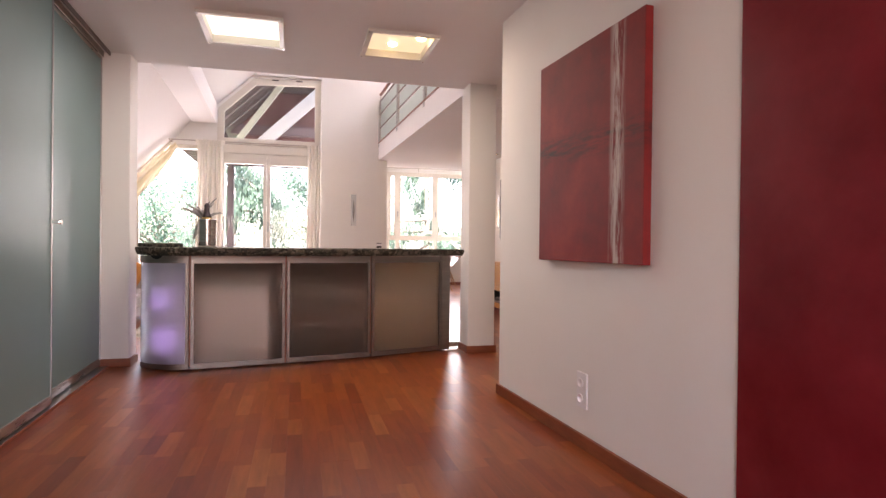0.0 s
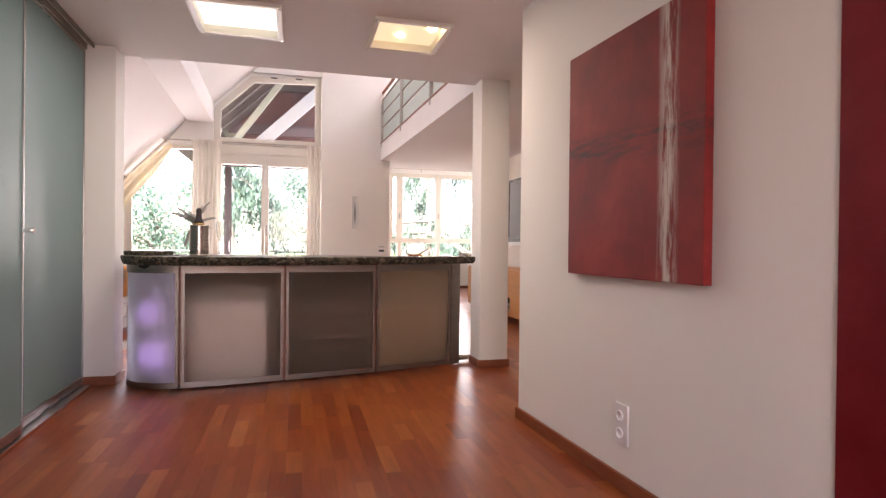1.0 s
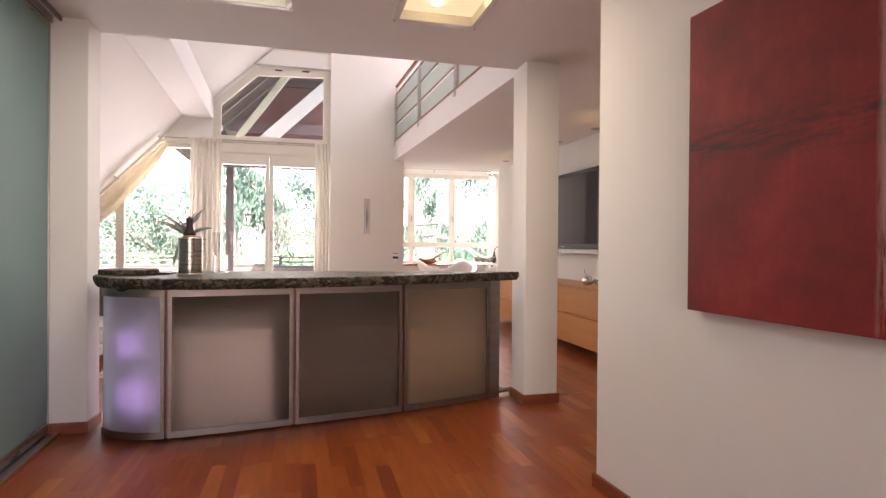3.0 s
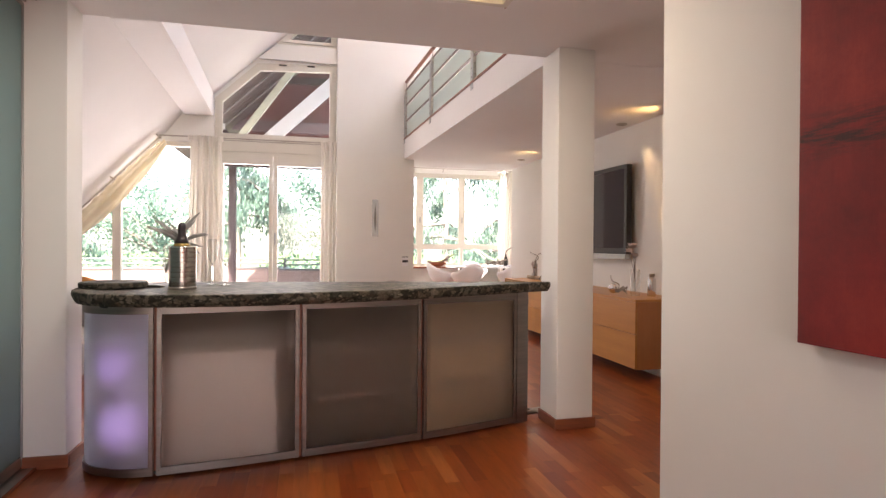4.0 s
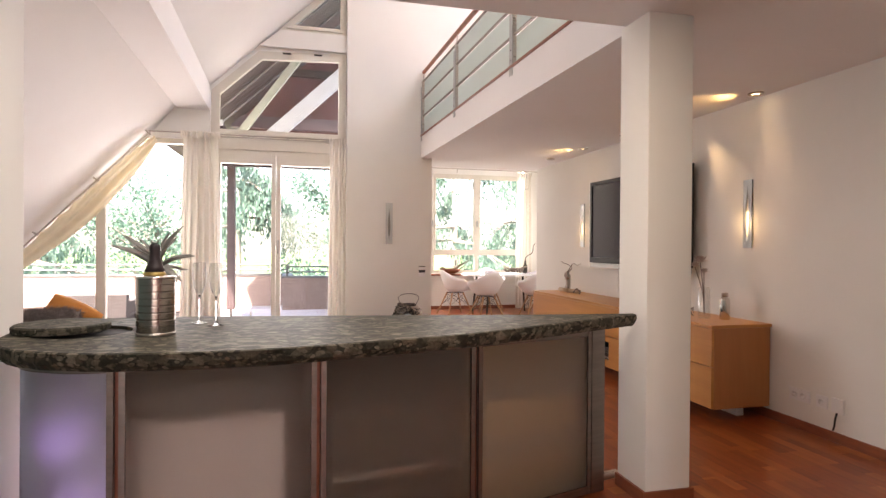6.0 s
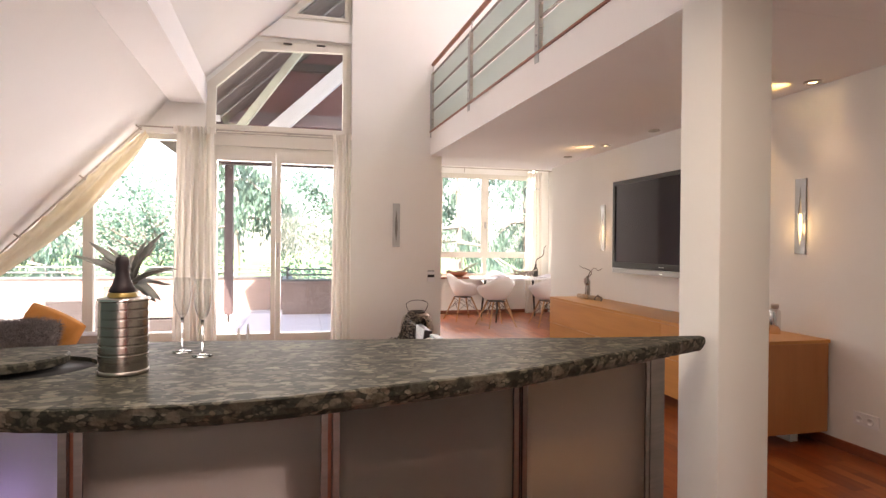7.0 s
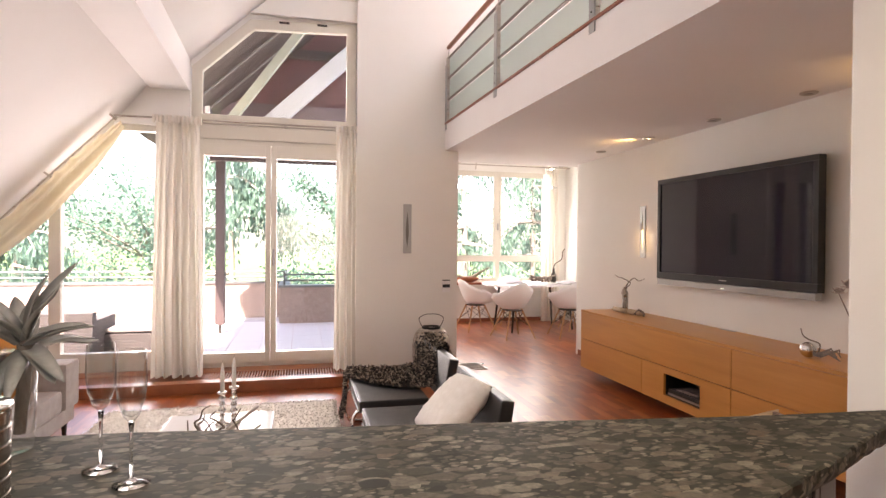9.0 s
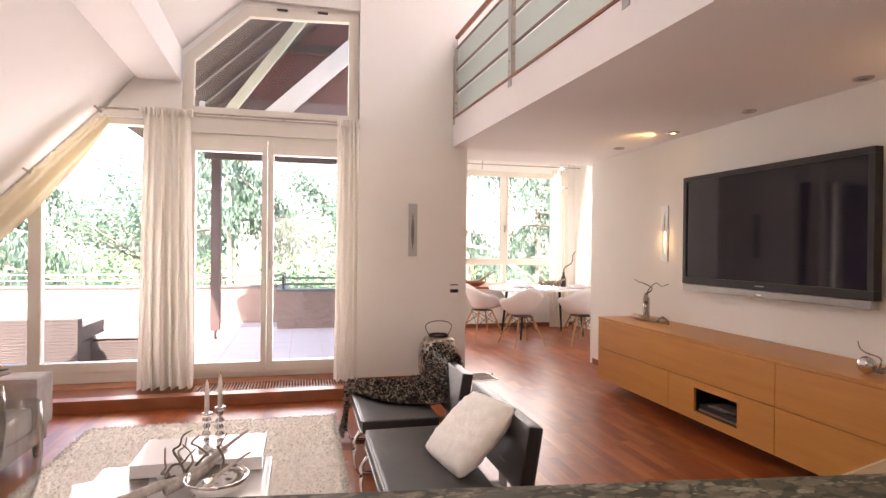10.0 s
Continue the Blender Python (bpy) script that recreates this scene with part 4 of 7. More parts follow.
for gx, gy, gz, gr in ((-0.83, 5.50, 0.225, 0.095), (-0.86, 5.50, 0.50, 0.075)):
    t = base("violet_lamp", gx, gy, gz, 0, "glowing violet globe lamp behind the frosted bar panel", "lamp", "violet lamps in the bar")
    bm = bmesh.new()
    bmesh.ops.create_uvsphere(bm, u_segments=24, v_segments=16, radius=gr)
    part("globe", bm, VIOLET, t, "violet glowing globe", True)
    part("stand", rod((0, 0, 0.0305 - gz), (0, 0, -gr * 0.96), 0.02, 0.02, 12), SHELL, t, "pale stand")

# worktop of river-pebble stone, with a round basin cut through it
TOP_FRONT = spline([(-1.035, 5.60, 0), (-1.015, 5.39, 0), (-0.925, 5.18, 0), (-0.76, 5.045, 0), (-0.50, 4.97, 0), (-0.15, 4.965, 0), (0.20, 5.035, 0), (0.60, 5.145, 0), (1.0, 5.315, 0), (1.3, 5.45, 0), (1.582, 5.572, 0)], 8)
TOP_BACK = spline([(1.588, 5.612, 0), (1.10, 5.655, 0), (0.60, 5.725, 0), (0.10, 5.79, 0), (-0.35, 5.85, 0), (-0.60, 5.87, 0), (-0.82, 5.86, 0), (-0.98, 5.77, 0), (-1.035, 5.60, 0)], 8)
OUTLINE = TOP_FRONT + TOP_BACK[:-1]
TOP_Z = 0.916
HOLE = (-0.785, 5.46, 0.165)


def worktop():
    bm = bmesh.new()
    hole = [Vector((HOLE[0] + HOLE[2] * math.cos(a * math.pi / 20), HOLE[1] + HOLE[2] * math.sin(a * math.pi / 20), 0)) for a in range(40)]
    n = len(OUTLINE)
    # rough-hewn edge: several rings down the side, each a little uneven
    levels = [(TOP_Z, 0.005), (TOP_Z - 0.004, 0.0), (TOP_Z - 0.016, 0.0), (TOP_Z - 0.028, 0.001), (TOP_Z - 0.042, 0.005), (BAR_TOP + 0.001, 0.016)]
    rings = []
    dense = []
    for i in range(n):
        a, b = OUTLINE[i], OUTLINE[(i + 1) % n]
        k = max(1, int((b - a).length / 0.014))
        dense += [a + (b - a) * (j / k) for j in range(k)]
    n = len(dense)
    for li, (z, inset) in enumerate(levels):
        ring = []
        for i in range(n):
            p = dense[i]
            d = (dense[(i + 1) % n] - dense[i - 1]).normalized()
            nrm = Vector((d.y, -d.x, 0))
            rough = 0 if li == 0 else (noise.noise(Vector((p.x * 26, p.y * 26, z * 34))) * 0.0065)
            q = p - nrm * (inset - rough)
            ring.append(bm.verts.new((q.x, q.y, z)))
        rings.append(ring)
    for a, b in zip(rings, rings[1:]):
        for i in range(n):
            bm.faces.new((a[i], a[(i + 1) % n], b[(i + 1) % n], b[i]))
    for z, ring in ((TOP_Z, rings[0]), (BAR_TOP + 0.001, rings[-1])):
        hv = [bm.verts.new((p.x, p.y, z)) for p in hole]
        es = [bm.edges.get((ring[i], ring[(i + 1) % n])) or bm.edges.new((ring[i], ring[(i + 1) % n])) for i in range(n)]
        es += [bm.edges.new((hv[i], hv[(i + 1) % 40])) for i in range(40)]
        bmesh.ops.triangle_fill(bm, use_beauty=True, use_dissolve=False, edges=es)
        if z == TOP_Z:
            hv0 = hv
        else:
            for i in range(40):
                bm.faces.new((hv0[i], hv0[(i + 1) % 40], hv[(i + 1) % 40], hv[i]))
    return bm


tagged(part("stone_worktop", worktop(), STONE), "thick polished pebble conglomerate bar top with a chiselled edge", "worktop")
basin = tagged(part("round_basin", lathe([(0.163, TOP_Z - 0.012), (0.160, 0.84), (0.15, 0.815), (0.10, 0.8085), (0.001, 0.808)], 32), BASIN, None, "", True), "dark round basin sunk in the stone top", "basin")
basin.location = (HOLE[0], HOLE[1], 0)
LID = base("basin_lid", -0.865, 5.50, TOP_Z + 0.001, 0, "round stone lid pushed half off the basin", "lid")
part("disc", lathe([(0.150, 0), (0.156, 0.004), (0.157, 0.022), (0.150, 0.028), (0.001, 0.028)], 44), STONE, LID)
tagged(part("steel_pipe", rod((1.50, 5.80, 0.035), (1.63, 5.83, 0.035), 0.022, 0.022, 16), STEEL), "short steel pipe beside the bar foot", "pipe")

# wine cooler with bottle
COOLER = base("wine_cooler", -0.508, 5.335, TOP_Z + 0.001, 0, "ribbed polished steel wine cooler on the bar", "wine cooler")
prof = [(0.001, 0.0), (0.058, 0.0), (0.064, 0.004)]
prof.append((0.065, 0.034))
for k in range(7):
    z0 = 0.034 + k * 0.0265
    prof += [(0.0650, z0 + 0.0004), (0.0640, z0 + 0.0010), (0.0640, z0 + 0.0034), (0.0652, z0 + 0.0040), (0.0655, z0 + 0.0060), (0.0655, z0 + 0.0240), (0.0653, z0 + 0.0260)]
prof += [(0.066, 0.222), (0.0665, 0.226), (0.064, 0.228), (0.060, 0.222), (0.058, 0.02), (0.001, 0.018)]
part("ribbed_body", lathe(prof, 96), POLISHED, COOLER)
part("rim", lathe([(0.0672, 0.219), (0.0685, 0.222), (0.0685, 0.226), (0.0672, 0.229)], 40), CHROME, COOLER, "bright rolled rim", True)
part("foot_band", lathe([(0.0655, 0.001), (0.0668, 0.003), (0.0668, 0.010), (0.0655, 0.012)], 40), STEEL, COOLER, "plain steel foot band", True)
COOLER.scale = (0.97, 0.97, 0.92)
BOTTLE = base("champagne_bottle", -0.513, 5.338, TOP_Z + 0.017, 0, "dark sparkling wine bottle with black foil and yellow neck band", "bottle")
part("glass_body", lathe([(0.001, 0), (0.040, 0.0), (0.043, 0.01), (0.043, 0.165), (0.038, 0.195), (0.022, 0.235), (0.017, 0.255), (0.015, 0.28)], 28), BOTTLE_GLASS, BOTTLE, "", True)
part("foil", lathe([(0.0352, 0.213), (0.0265, 0.232), (0.0190, 0.254), (0.0168, 0.282), (0.0185, 0.288), (0.0185, 0.300), (0.0160, 0.310), (0.001, 0.315)], 24), FOIL, BOTTLE, "dark brown foil", True)
YELLOW = mottled("gold_label", (0.30, 0.20, 0.06), (0.38, 0.27, 0.09), 20, 0.35, 0.4)
part("neck_band", lathe([(0.0370, 0.198), (0.0385, 0.2), (0.0345, 0.2105), (0.0330, 0.211)], 24), YELLOW, BOTTLE, "yellow paper band", True)
part("cork_wire", rod((0, 0, 0.314), (0, 0, 0.318), 0.012, 0.010, 12), DARK_METAL, BOTTLE)

BOTTLE.scale = (1.0, 1.0, 0.99)

# glass jug with agave rosette
JUG = base("glass_jug", -0.640, 5.78, TOP_Z + 0.001, 0, "clear glass jug holding a dried agave", "jug")
part("glass_wall", lathe([(0.001, 0), (0.046, 0.0), (0.05, 0.006), (0.056, 0.21)], 36), THIN, JUG, "", True)
part("handle", tube(spline([(-0.05, 0, 0.17), (-0.085, 0, 0.165), (-0.095, 0, 0.12), (-0.08, 0, 0.07), (-0.05, 0, 0.06)], 5), 0.004), THIN, JUG, "thin glass handle", True).rotation_euler = (0, 0, radians(70))


def agave_leaf(length, width, droop):
    bm = bmesh.new()
    rows = []
    for i in range(11):
        t = i / 10
        r = 0.012 + length * t
        zz = length * 0.05 * math.sin(math.pi * t * droop)
        w = width * (0.75 + 0.9 * t) * (1 - t) ** 0.75 if t < 1 else 0.0008
        cup = 0.35 * w
        th = 0.0035 * (1 - 0.7 * t)
        rows.append([bm.verts.new((r, -w, zz + cup)), bm.verts.new((r, 0, zz)), bm.verts.new((r, w, zz + cup)), bm.verts.new((r, 0, zz - th - 0.002))])
    for a, b in zip(rows, rows[1:]):
        for k in range(4):
            bm.faces.new((a[k], a[(k + 1) % 4], b[(k + 1) % 4], b[k]))
    bm.faces.new(rows[0])
    bm.faces.new(list(reversed(rows[-1])))
    return bm


PLANT = base("agave", -0.603, 5.79, 1.12, 0, "grey-green dried agave rosette in a glass jug", "plant")
part("stem", tube([(-0.02, -0.075, -0.155), (-0.01, -0.02, -0.05), (0, 0, 0.03)], 0.012, 0.016), BARK, PLANT)
PLANT.rotation_euler = (radians(28), 0, 0)
rnd = random.Random(11)
for k in range(21):
    up = k % 4
    leaf = part("leaf", agave_leaf(rnd.uniform(0.16, 0.235) * (0.8 if up == 0 else 1), rnd.uniform(0.020, 0.029), rnd.uniform(0.9, 1.7)), AGAVE, PLANT, "", True)
    leaf.matrix_basis = pose(0, 0, 0.035 - 0.008 * up, 0, (-60, -32, -6, 20)[up] + rnd.uniform(-9, 9), k * 137.5 + rnd.uniform(-12, 12))


def flute(x, y, turn):
    f = base("champagne_flute", x, y, TOP_Z + 0.001, turn, "tall clear champagne flute standing on the stone bar", "glass", "champagne flutes")
    part("foot", lathe([(0.001, 0), (0.034, 0.0), (0.035, 0.0018), (0.012, 0.006), (0.0045, 0.0119), (0.001, 0.012)], 32), CLEAR, f, "", True)
    part("stem", lathe([(0.001, 0.0122), (0.0045, 0.0122), (0.0036, 0.05), (0.0036, 0.10), (0.006, 0.1219), (0.001, 0.122)], 16), CLEAR, f, "", True)
    part("bowl", lathe([(0.001, 0.1222), (0.006, 0.1222), (0.016, 0.135), (0.026, 0.165), (0.0295, 0.20), (0.0285, 0.24), (0.0262, 0.262), (0.0255, 0.2625), (0.0252, 0.262), (0.0273, 0.24), (0.0283, 0.20), (0.0247, 0.165), (0.0145, 0.138), (0.001, 0.130)], 32), THIN, f, "", True)
    return f


FL = flute(-0.335, 5.54, 0)
FL.scale = (0.92, 0.92, 0.95)
copy_thing(FL, pose(-0.412, 5.625, TOP_Z + 0.001, 0, 0, 40))

# ---- painting and sockets on the right wall ----
P = base("painting", 0, 0, 0, 0, "large red abstract canvas with a pale scraped stripe", "painting")
P.matrix_basis = RW @ pose(-0.026, -1.045, 1.395)
part("canvas", box(-0.018, 0.018, -0.455, 0.42, -0.515, 0.495, 0.004), CANVAS, P)
part("stretcher", box(0.0185, 0.0225, -0.43, 0.40, -0.475, 0.465), DOWEL, P)


def socket(parent, sx, sy, sz, face):
    """One round socket insert in a plate, looking along face (x or -x)."""
    part("insert", lathe([(0.001, 0.001), (0.017, 0.001), (0.0185, 0.009), (0.0195, 0.0095), (0.0215, 0.0095), (0.0222, 0.006)], 20), SHELL, parent, "", True).matrix_basis = pose(sx, sy, sz, 0, -90, 0)
    for dy in (-0.0095, 0.0095):
        part("pin_hole", rod((sx - 0.0022, sy + dy, sz), (sx - 0.0012, sy + dy, sz), 0.0028, 0.0028, 8), BLACK, parent)


S = base("wall_socket", 0, 0, 0, 0, "white double wall socket in an upright frame", "socket")
S.matrix_basis = RW @ pose(-0.0005, -1.01, 0.272)
part("plate", box(-0.009, 0, -0.043, 0.043, -0.083, 0.083, 0.003), SHELL, S)
for dz in (-0.036, 0.036):
    socket(S, -0.0095, 0, dz, -1)

for ys, n, lab in ((6.315, 2, "white double wall socket in a flat frame"), (6.14, 1, "white single wall socket")):
    S = base("wall_socket", WALL_X - 0.0005, ys, 0.235, 0, lab, "socket")
    part("plate", box(-0.009, 0, -0.041 * n, 0.041 * n, -0.041, 0.041, 0.003), SHELL, S)
    for i in range(n):
        socket(S, -0.0095, (i - (n - 1) / 2) * 0.071, 0, -1)
S = base("cable_outlet", WALL_X - 0.0005, 6.02, 0.235, 0, "white cable outlet with a short dark cable", "outlet")
part("cover", box(-0.022, 0, -0.04, 0.04, -0.045, 0.05, 0.004), SHELL, S)
part("cable", tube(spline([(-0.02, 0.0, -0.04), (-0.03, 0.004, -0.08), (-0.028, 0.012, -0.13), (-0.03, 0.02, -0.155)], 4), 0.006), BLACK, S, "short dark cable")

# ---- television, sconces, spots ----
TV = base("television", 3.208, 8.190, 1.066, 1.2, "large flat plasma television with a grey lower strip, switched off", "television")
bm = bmesh.new()
for a in ((-0.832, 0.832, 0.0, 0.06), (-0.832, 0.832, 0.868, 0.908), (-0.832, -0.79, 0.06, 0.868), (0.79, 0.832, 0.06, 0.868)):
    add_box(bm, -0.012, 0.05, a[0], a[1], a[2], a[3], 0.003)
part("bezel", bm, BLACK, TV, "black bezel")
SCREEN = material("tv_screen_glass", (0.013, 0.009, 0.020), 0.06)
part("screen", box(-0.002, 0.0, -0.79, 0.79, 0.06, 0.868), SCREEN, TV, "dark glossy screen")
part("back_shell", box(0.051, 0.075, -0.77, 0.77, 0.03, 0.88, 0.008), BLACK, TV)
part("speaker_strip", box(-0.014, 0.045, -0.820, 0.820, -0.052, -0.003, 0.004), ALU, TV, "silver grey strip")
part("wall_mount", box(0.0755, 0.112, -0.3, 0.3, 0.25, 0.65), DARK_METAL, TV)
part("power_lamp", box(-0.0160, -0.0142, -0.02, 0.02, -0.036, -0.030), LIGHT_WHITE, TV)
part("maker_mark", box(-0.0135, -0.0122, -0.04, 0.04, 0.026, 0.034), ALU, TV, "small pale mark")


def sconce(x, y, z, turn, lit, label):
    s = base("wall_sconce", x, y, z, turn, label, "wall lamp", "slotted wall lamps")
    bm = bmesh.new()
    # flat plate with an almond-shaped slot
    n = 14
    slot = [(0.019 * math.sin(math.pi * i / n) * (0.55 + 0.45 * math.cos(math.pi * (i / n - 0.32))), -0.215 + 0.43 * i / n) for i in range(n + 1)]
    levels = [(0.0, -0.262)] + slot + [(0.0, 0.262)]
    grid = [[[bm.verts.new((sx, yy, z)) for sx in (-0.044, -max(a, 0.0008), max(a, 0.0008), 0.044)] for a, z in levels] for yy in (-0.012, -0.002)]
    last = len(levels) - 2
    for i in range(last + 1):
        f0, f1, b0, b1 = grid[0][i], grid[0][i + 1], grid[1][i], grid[1][i + 1]
        for k in (0, 1, 2):
            if k == 1 and 0 < i < last:
                continue
            bm.faces.new((f0[k], f0[k + 1], f1[k + 1], f1[k]))
            bm.faces.new((b0[k], b1[k], b1[k + 1], b0[k + 1]))
        for k in (0, 3) if i in (0, last) else (0, 1, 2, 3):
            bm.faces.new((f0[k], f1[k], b1[k], b0[k]))
    for i, j in ((0, 0), (last + 1, 0)):
        for k in range(3):
            bm.faces.new((grid[0][i][k], grid[1][i][k], grid[1][i][k + 1], grid[0][i][k + 1]))
    bmesh.ops.recalc_face_normals(bm, faces=bm.faces[:])
    part("plate", bm, ALU, s, "satin steel plate")
    part("slot", box(-0.022, 0.022, -0.0018, -0.0004, -0.215, 0.02), lit, s)
    part("slot", box(-0.022, 0.022, -0.0018, -0.0004, 0.0205, 0.215), SLOT_DARK if lit is SLOT_DARK else SLOT_LIT_PALE, s)
    return s


# upper slot of lit lamps: the weaker glow is put in as pale colour
SLOT_LIT_PALE = material("sconce_slot_lit_pale", (0.75, 0.68, 0.55), 0.5)
SLOT_DARK = material("sconce_slot_dark", (0.16, 0.15, 0.14), 0.4, 0.6)
sconce(1.06, 10.3595, 1.525, 0, SLOT_DARK, "slim satin steel wall lamp with a slot, unlit")
for yy in (9.47, 6.80):
    sconce(WALL_X - 0.0005, yy, 1.505, -90, SCONCE_GLOW, "slim satin steel wall lamp with a glowing slot")
SPOTS = [(3.10, 9.93), (3.13, 9.10), (3.16, 8.27), (3.19, 7.42), (3.22, 6.62)]
for i, (x, y) in enumerate(SPOTS):
    s = base("recessed_spot", x, y, CEIL, 0, "round brushed recessed ceiling spot", "ceiling spot", "spots along the television wall")
    part("ring", lathe([(0.030, -0.003), (0.034, -0.012), (0.050, -0.010), (0.056, -0.004), (0.056, -0.0005)], 28), STEEL, s, "", True)
    part("lamp", lathe([(0.001, -0.004), (0.030, -0.004), (0.030, -0.0008)], 20), BULB if i in (1, 4) else SLOT_DARK, s, "warm lamp face")
for x, y in (SPOTS[1], SPOTS[4]):
    spot_lamp("spot_spill", (x - 0.10, y + 0.06, CEIL - 0.07), (x - 0.28, y + 0.40, CEIL), 0.7, 120, 1.0, (1.0, 0.66, 0.24))
spot_lamp("spot_wash", (SPOTS[4][0], SPOTS[4][1], CEIL - 0.02), (2.75, 6.3, 0.0), 1.8, 75, 1.0, (1.0, 0.70, 0.42))
for yy in (9.47, 6.80):
    lamp = new("sconce_spill", bpy.data.lights.new("sconce_spill", "POINT"))
    lamp.data.energy, lamp.data.color, lamp.data.shadow_soft_size = 0.08, (1.0, 0.68, 0.30), 0.03
    lamp.location = (WALL_X - 0.09, yy, 1.42)

spot_lamp("spot_beam", (3.17, 7.40, CEIL - 0.02), (WALL_X, 7.06, 1.86), 2.4, 30, 0.9)
SW = base("wall_control", 1.495, 10.3595, 0.915, 0, "white wall control with a black band", "switch")
part("upper_cap", box(-0.042, 0.042, -0.012, 0, 0.052, 0.062, 0.002), BLACK, SW)
part("display", box(-0.042, 0.042, -0.014, 0, -0.022, 0.012, 0.002), BLACK, SW)
part("body", box(-0.043, 0.043, -0.010, -0.0002, -0.075, 0.051, 0.003), SHELL, SW)

# ---- sideboard ----
SB = tagged(new("sideboard"), "long wall-hung beech sideboard with plain drawer fronts", "sideboard")
SBX0, SBX1, SBY0, SBY1, SBZ0, SBZ1 = 2.82, WALL_X - 0.016, 6.565, 9.80, 0.09, 0.69
bm = bmesh.new()
add_box(bm, SBX0 + 0.022, SBX1, SBY0, SBY0 + 0.02, SBZ0, SBZ1 - 0.024)
add_box(bm, SBX0 + 0.022, SBX1, SBY1 - 0.02, SBY1, SBZ0, SBZ1 - 0.024)
add_box(bm, SBX0 + 0.022, SBX1, SBY0 + 0.02, SBY1 - 0.02, SBZ0, SBZ0 + 0.02)
add_box(bm, SBX1 - 0.01, SBX1, SBY0 + 0.02, SBY1 - 0.02, SBZ0 + 0.02, SBZ1 - 0.024)
part("carcass", bm, OAK_SIDE, SB)
part("top_board", box(SBX0 - 0.002, WALL_X - 0.001, SBY0 - 0.001, SBY1 + 0.001, SBZ1 - 0.023, SBZ1, 0.002), OAK, SB)
G = 0.0025
MID = 0.392
UPPER = [(7.655, SBY1), (SBY0, 7.655)]
for y0, y1 in UPPER:
    part("drawer_front", box(SBX0, SBX0 + 0.02, y0 + G, y1 - G, MID + G, SBZ1 - 0.026, 0.0015), OAK, SB)
for y0, y1 in ((8.70, SBY1), (SBY0, 7.655)):
    part("drawer_front", box(SBX0, SBX0 + 0.02, y0 + G, y1 - G, SBZ0 + 0.006, MID - G, 0.0015), OAK, SB)
bm = bmesh.new()
add_box(bm, SBX0, SBX0 + 0.02, 7.655 + G, 7.965, SBZ0 + 0.006, MID - G)
add_box(bm, SBX0, SBX0 + 0.02, 8.395, 8.70 - G, SBZ0 + 0.006, MID - G)
add_box(bm, SBX0, SBX0 + 0.02, 7.965, 8.395, SBZ0 + 0.006, 0.16)
add_box(bm, SBX0, SBX0 + 0.02, 7.965, 8.395, 0.335, MID - G)
part("niche_front", bm, OAK, SB)
bm = bmesh.new()
add_box(bm, SBX0 + 0.021, SBX0 + 0.30, 7.958, 7.965, 0.155, 0.34)
add_box(bm, SBX0 + 0.021, SBX0 + 0.30, 8.395, 8.402, 0.155, 0.34)
add_box(bm, SBX0 + 0.021, SBX0 + 0.30, 7.965, 8.395, 0.155, 0.16)
add_box(bm, SBX0 + 0.021, SBX0 + 0.30, 7.965, 8.395, 0.335, 0.34)
add_box(bm, SBX0 + 0.30, SBX0 + 0.305, 7.958, 8.402, 0.155, 0.34)
part("niche_lining", bm, BLACK, SB, "black niche lining")
part("wall_bracket", box(SBX0 + 0.30, SBX0 + 0.36, SBY0 + 0.10, SBY1 - 0.35, 0.0015, SBZ0 - 0.0005), PLASTER, SB, "white support below the body")
part("cable_flap", box(3.285, 3.318, 8.17, 8.33, SBZ1 + 0.0002, SBZ1 + 0.004, 0.001), ALU, SB, "small metal cable flap")
REC = base("media_player", 2.90, 8.18, 0.161, 0, "flat black media player in the sideboard niche", "media player")
part("case", box(-0.05, 0.18, -0.19, 0.19, 0.002, 0.055, 0.003), BLACK, REC)
part("front_trim", box(-0.056, -0.0505, -0.19, 0.19, 0.008, 0.024), ALU, REC, "metal trim")
for bz, by in ((0.0555, 0.03), (0.0655, -0.04)):
    part("disc_sleeve", box(-0.03, 0.10, by - 0.09, by + 0.09, bz, bz + 0.0095), PAPER, REC)


# ---- things on the sideboard ----
rnd = random.Random(5)
V = base("steel_vase", 3.15, 9.50, SBZ1 + 0.001, 0, "slim steel bottle vase behind a birch log", "vase")
part("body", lathe([(0.001, 0.0), (0.028, 0.0), (0.030, 0.006), (0.030, 0.15), (0.0285, 0.153), (0.030, 0.156), (0.030, 0.20), (0.024, 0.212), (0.016, 0.218), (0.016, 0.25), (0.019, 0.255)], 24), POLISHED, V, "", True)
part("branch", tube(spline([(0, 0, 0.24), (0.02, -0.06, 0.30), (-0.01, 0.05, 0.345), (0.02, 0.14, 0.34), (0.0, 0.2, 0.37)], 4), 0.0055, 0.003, 6), BARK, V)
part("branch", tube(spline([(0, 0, 0.24), (0.0, -0.05, 0.30), (0.0, -0.15, 0.355), (0.01, -0.22, 0.33), (0.0, -0.33, 0.36)], 4), 0.0055, 0.0025, 6), BARK, V)
LG = base("birch_log", 3.09, 9.40, SBZ1 + 0.001, 0, "short split birch log lying on the sideboard", "log")
part("log_body", join(rod((0, -0.03, 0.027), (0, 0.20, 0.027), 0.026, 0.025, 14), rod((0.01, -0.05, 0.027), (0.05, -0.22, 0.026), 0.025, 0.024, 12)), LOG, LG, "", True)
F = base("paper_figure", 3.08, 9.42, SBZ1 + 0.053, 0, "pale dried flower on two thin stalks", "ornament")
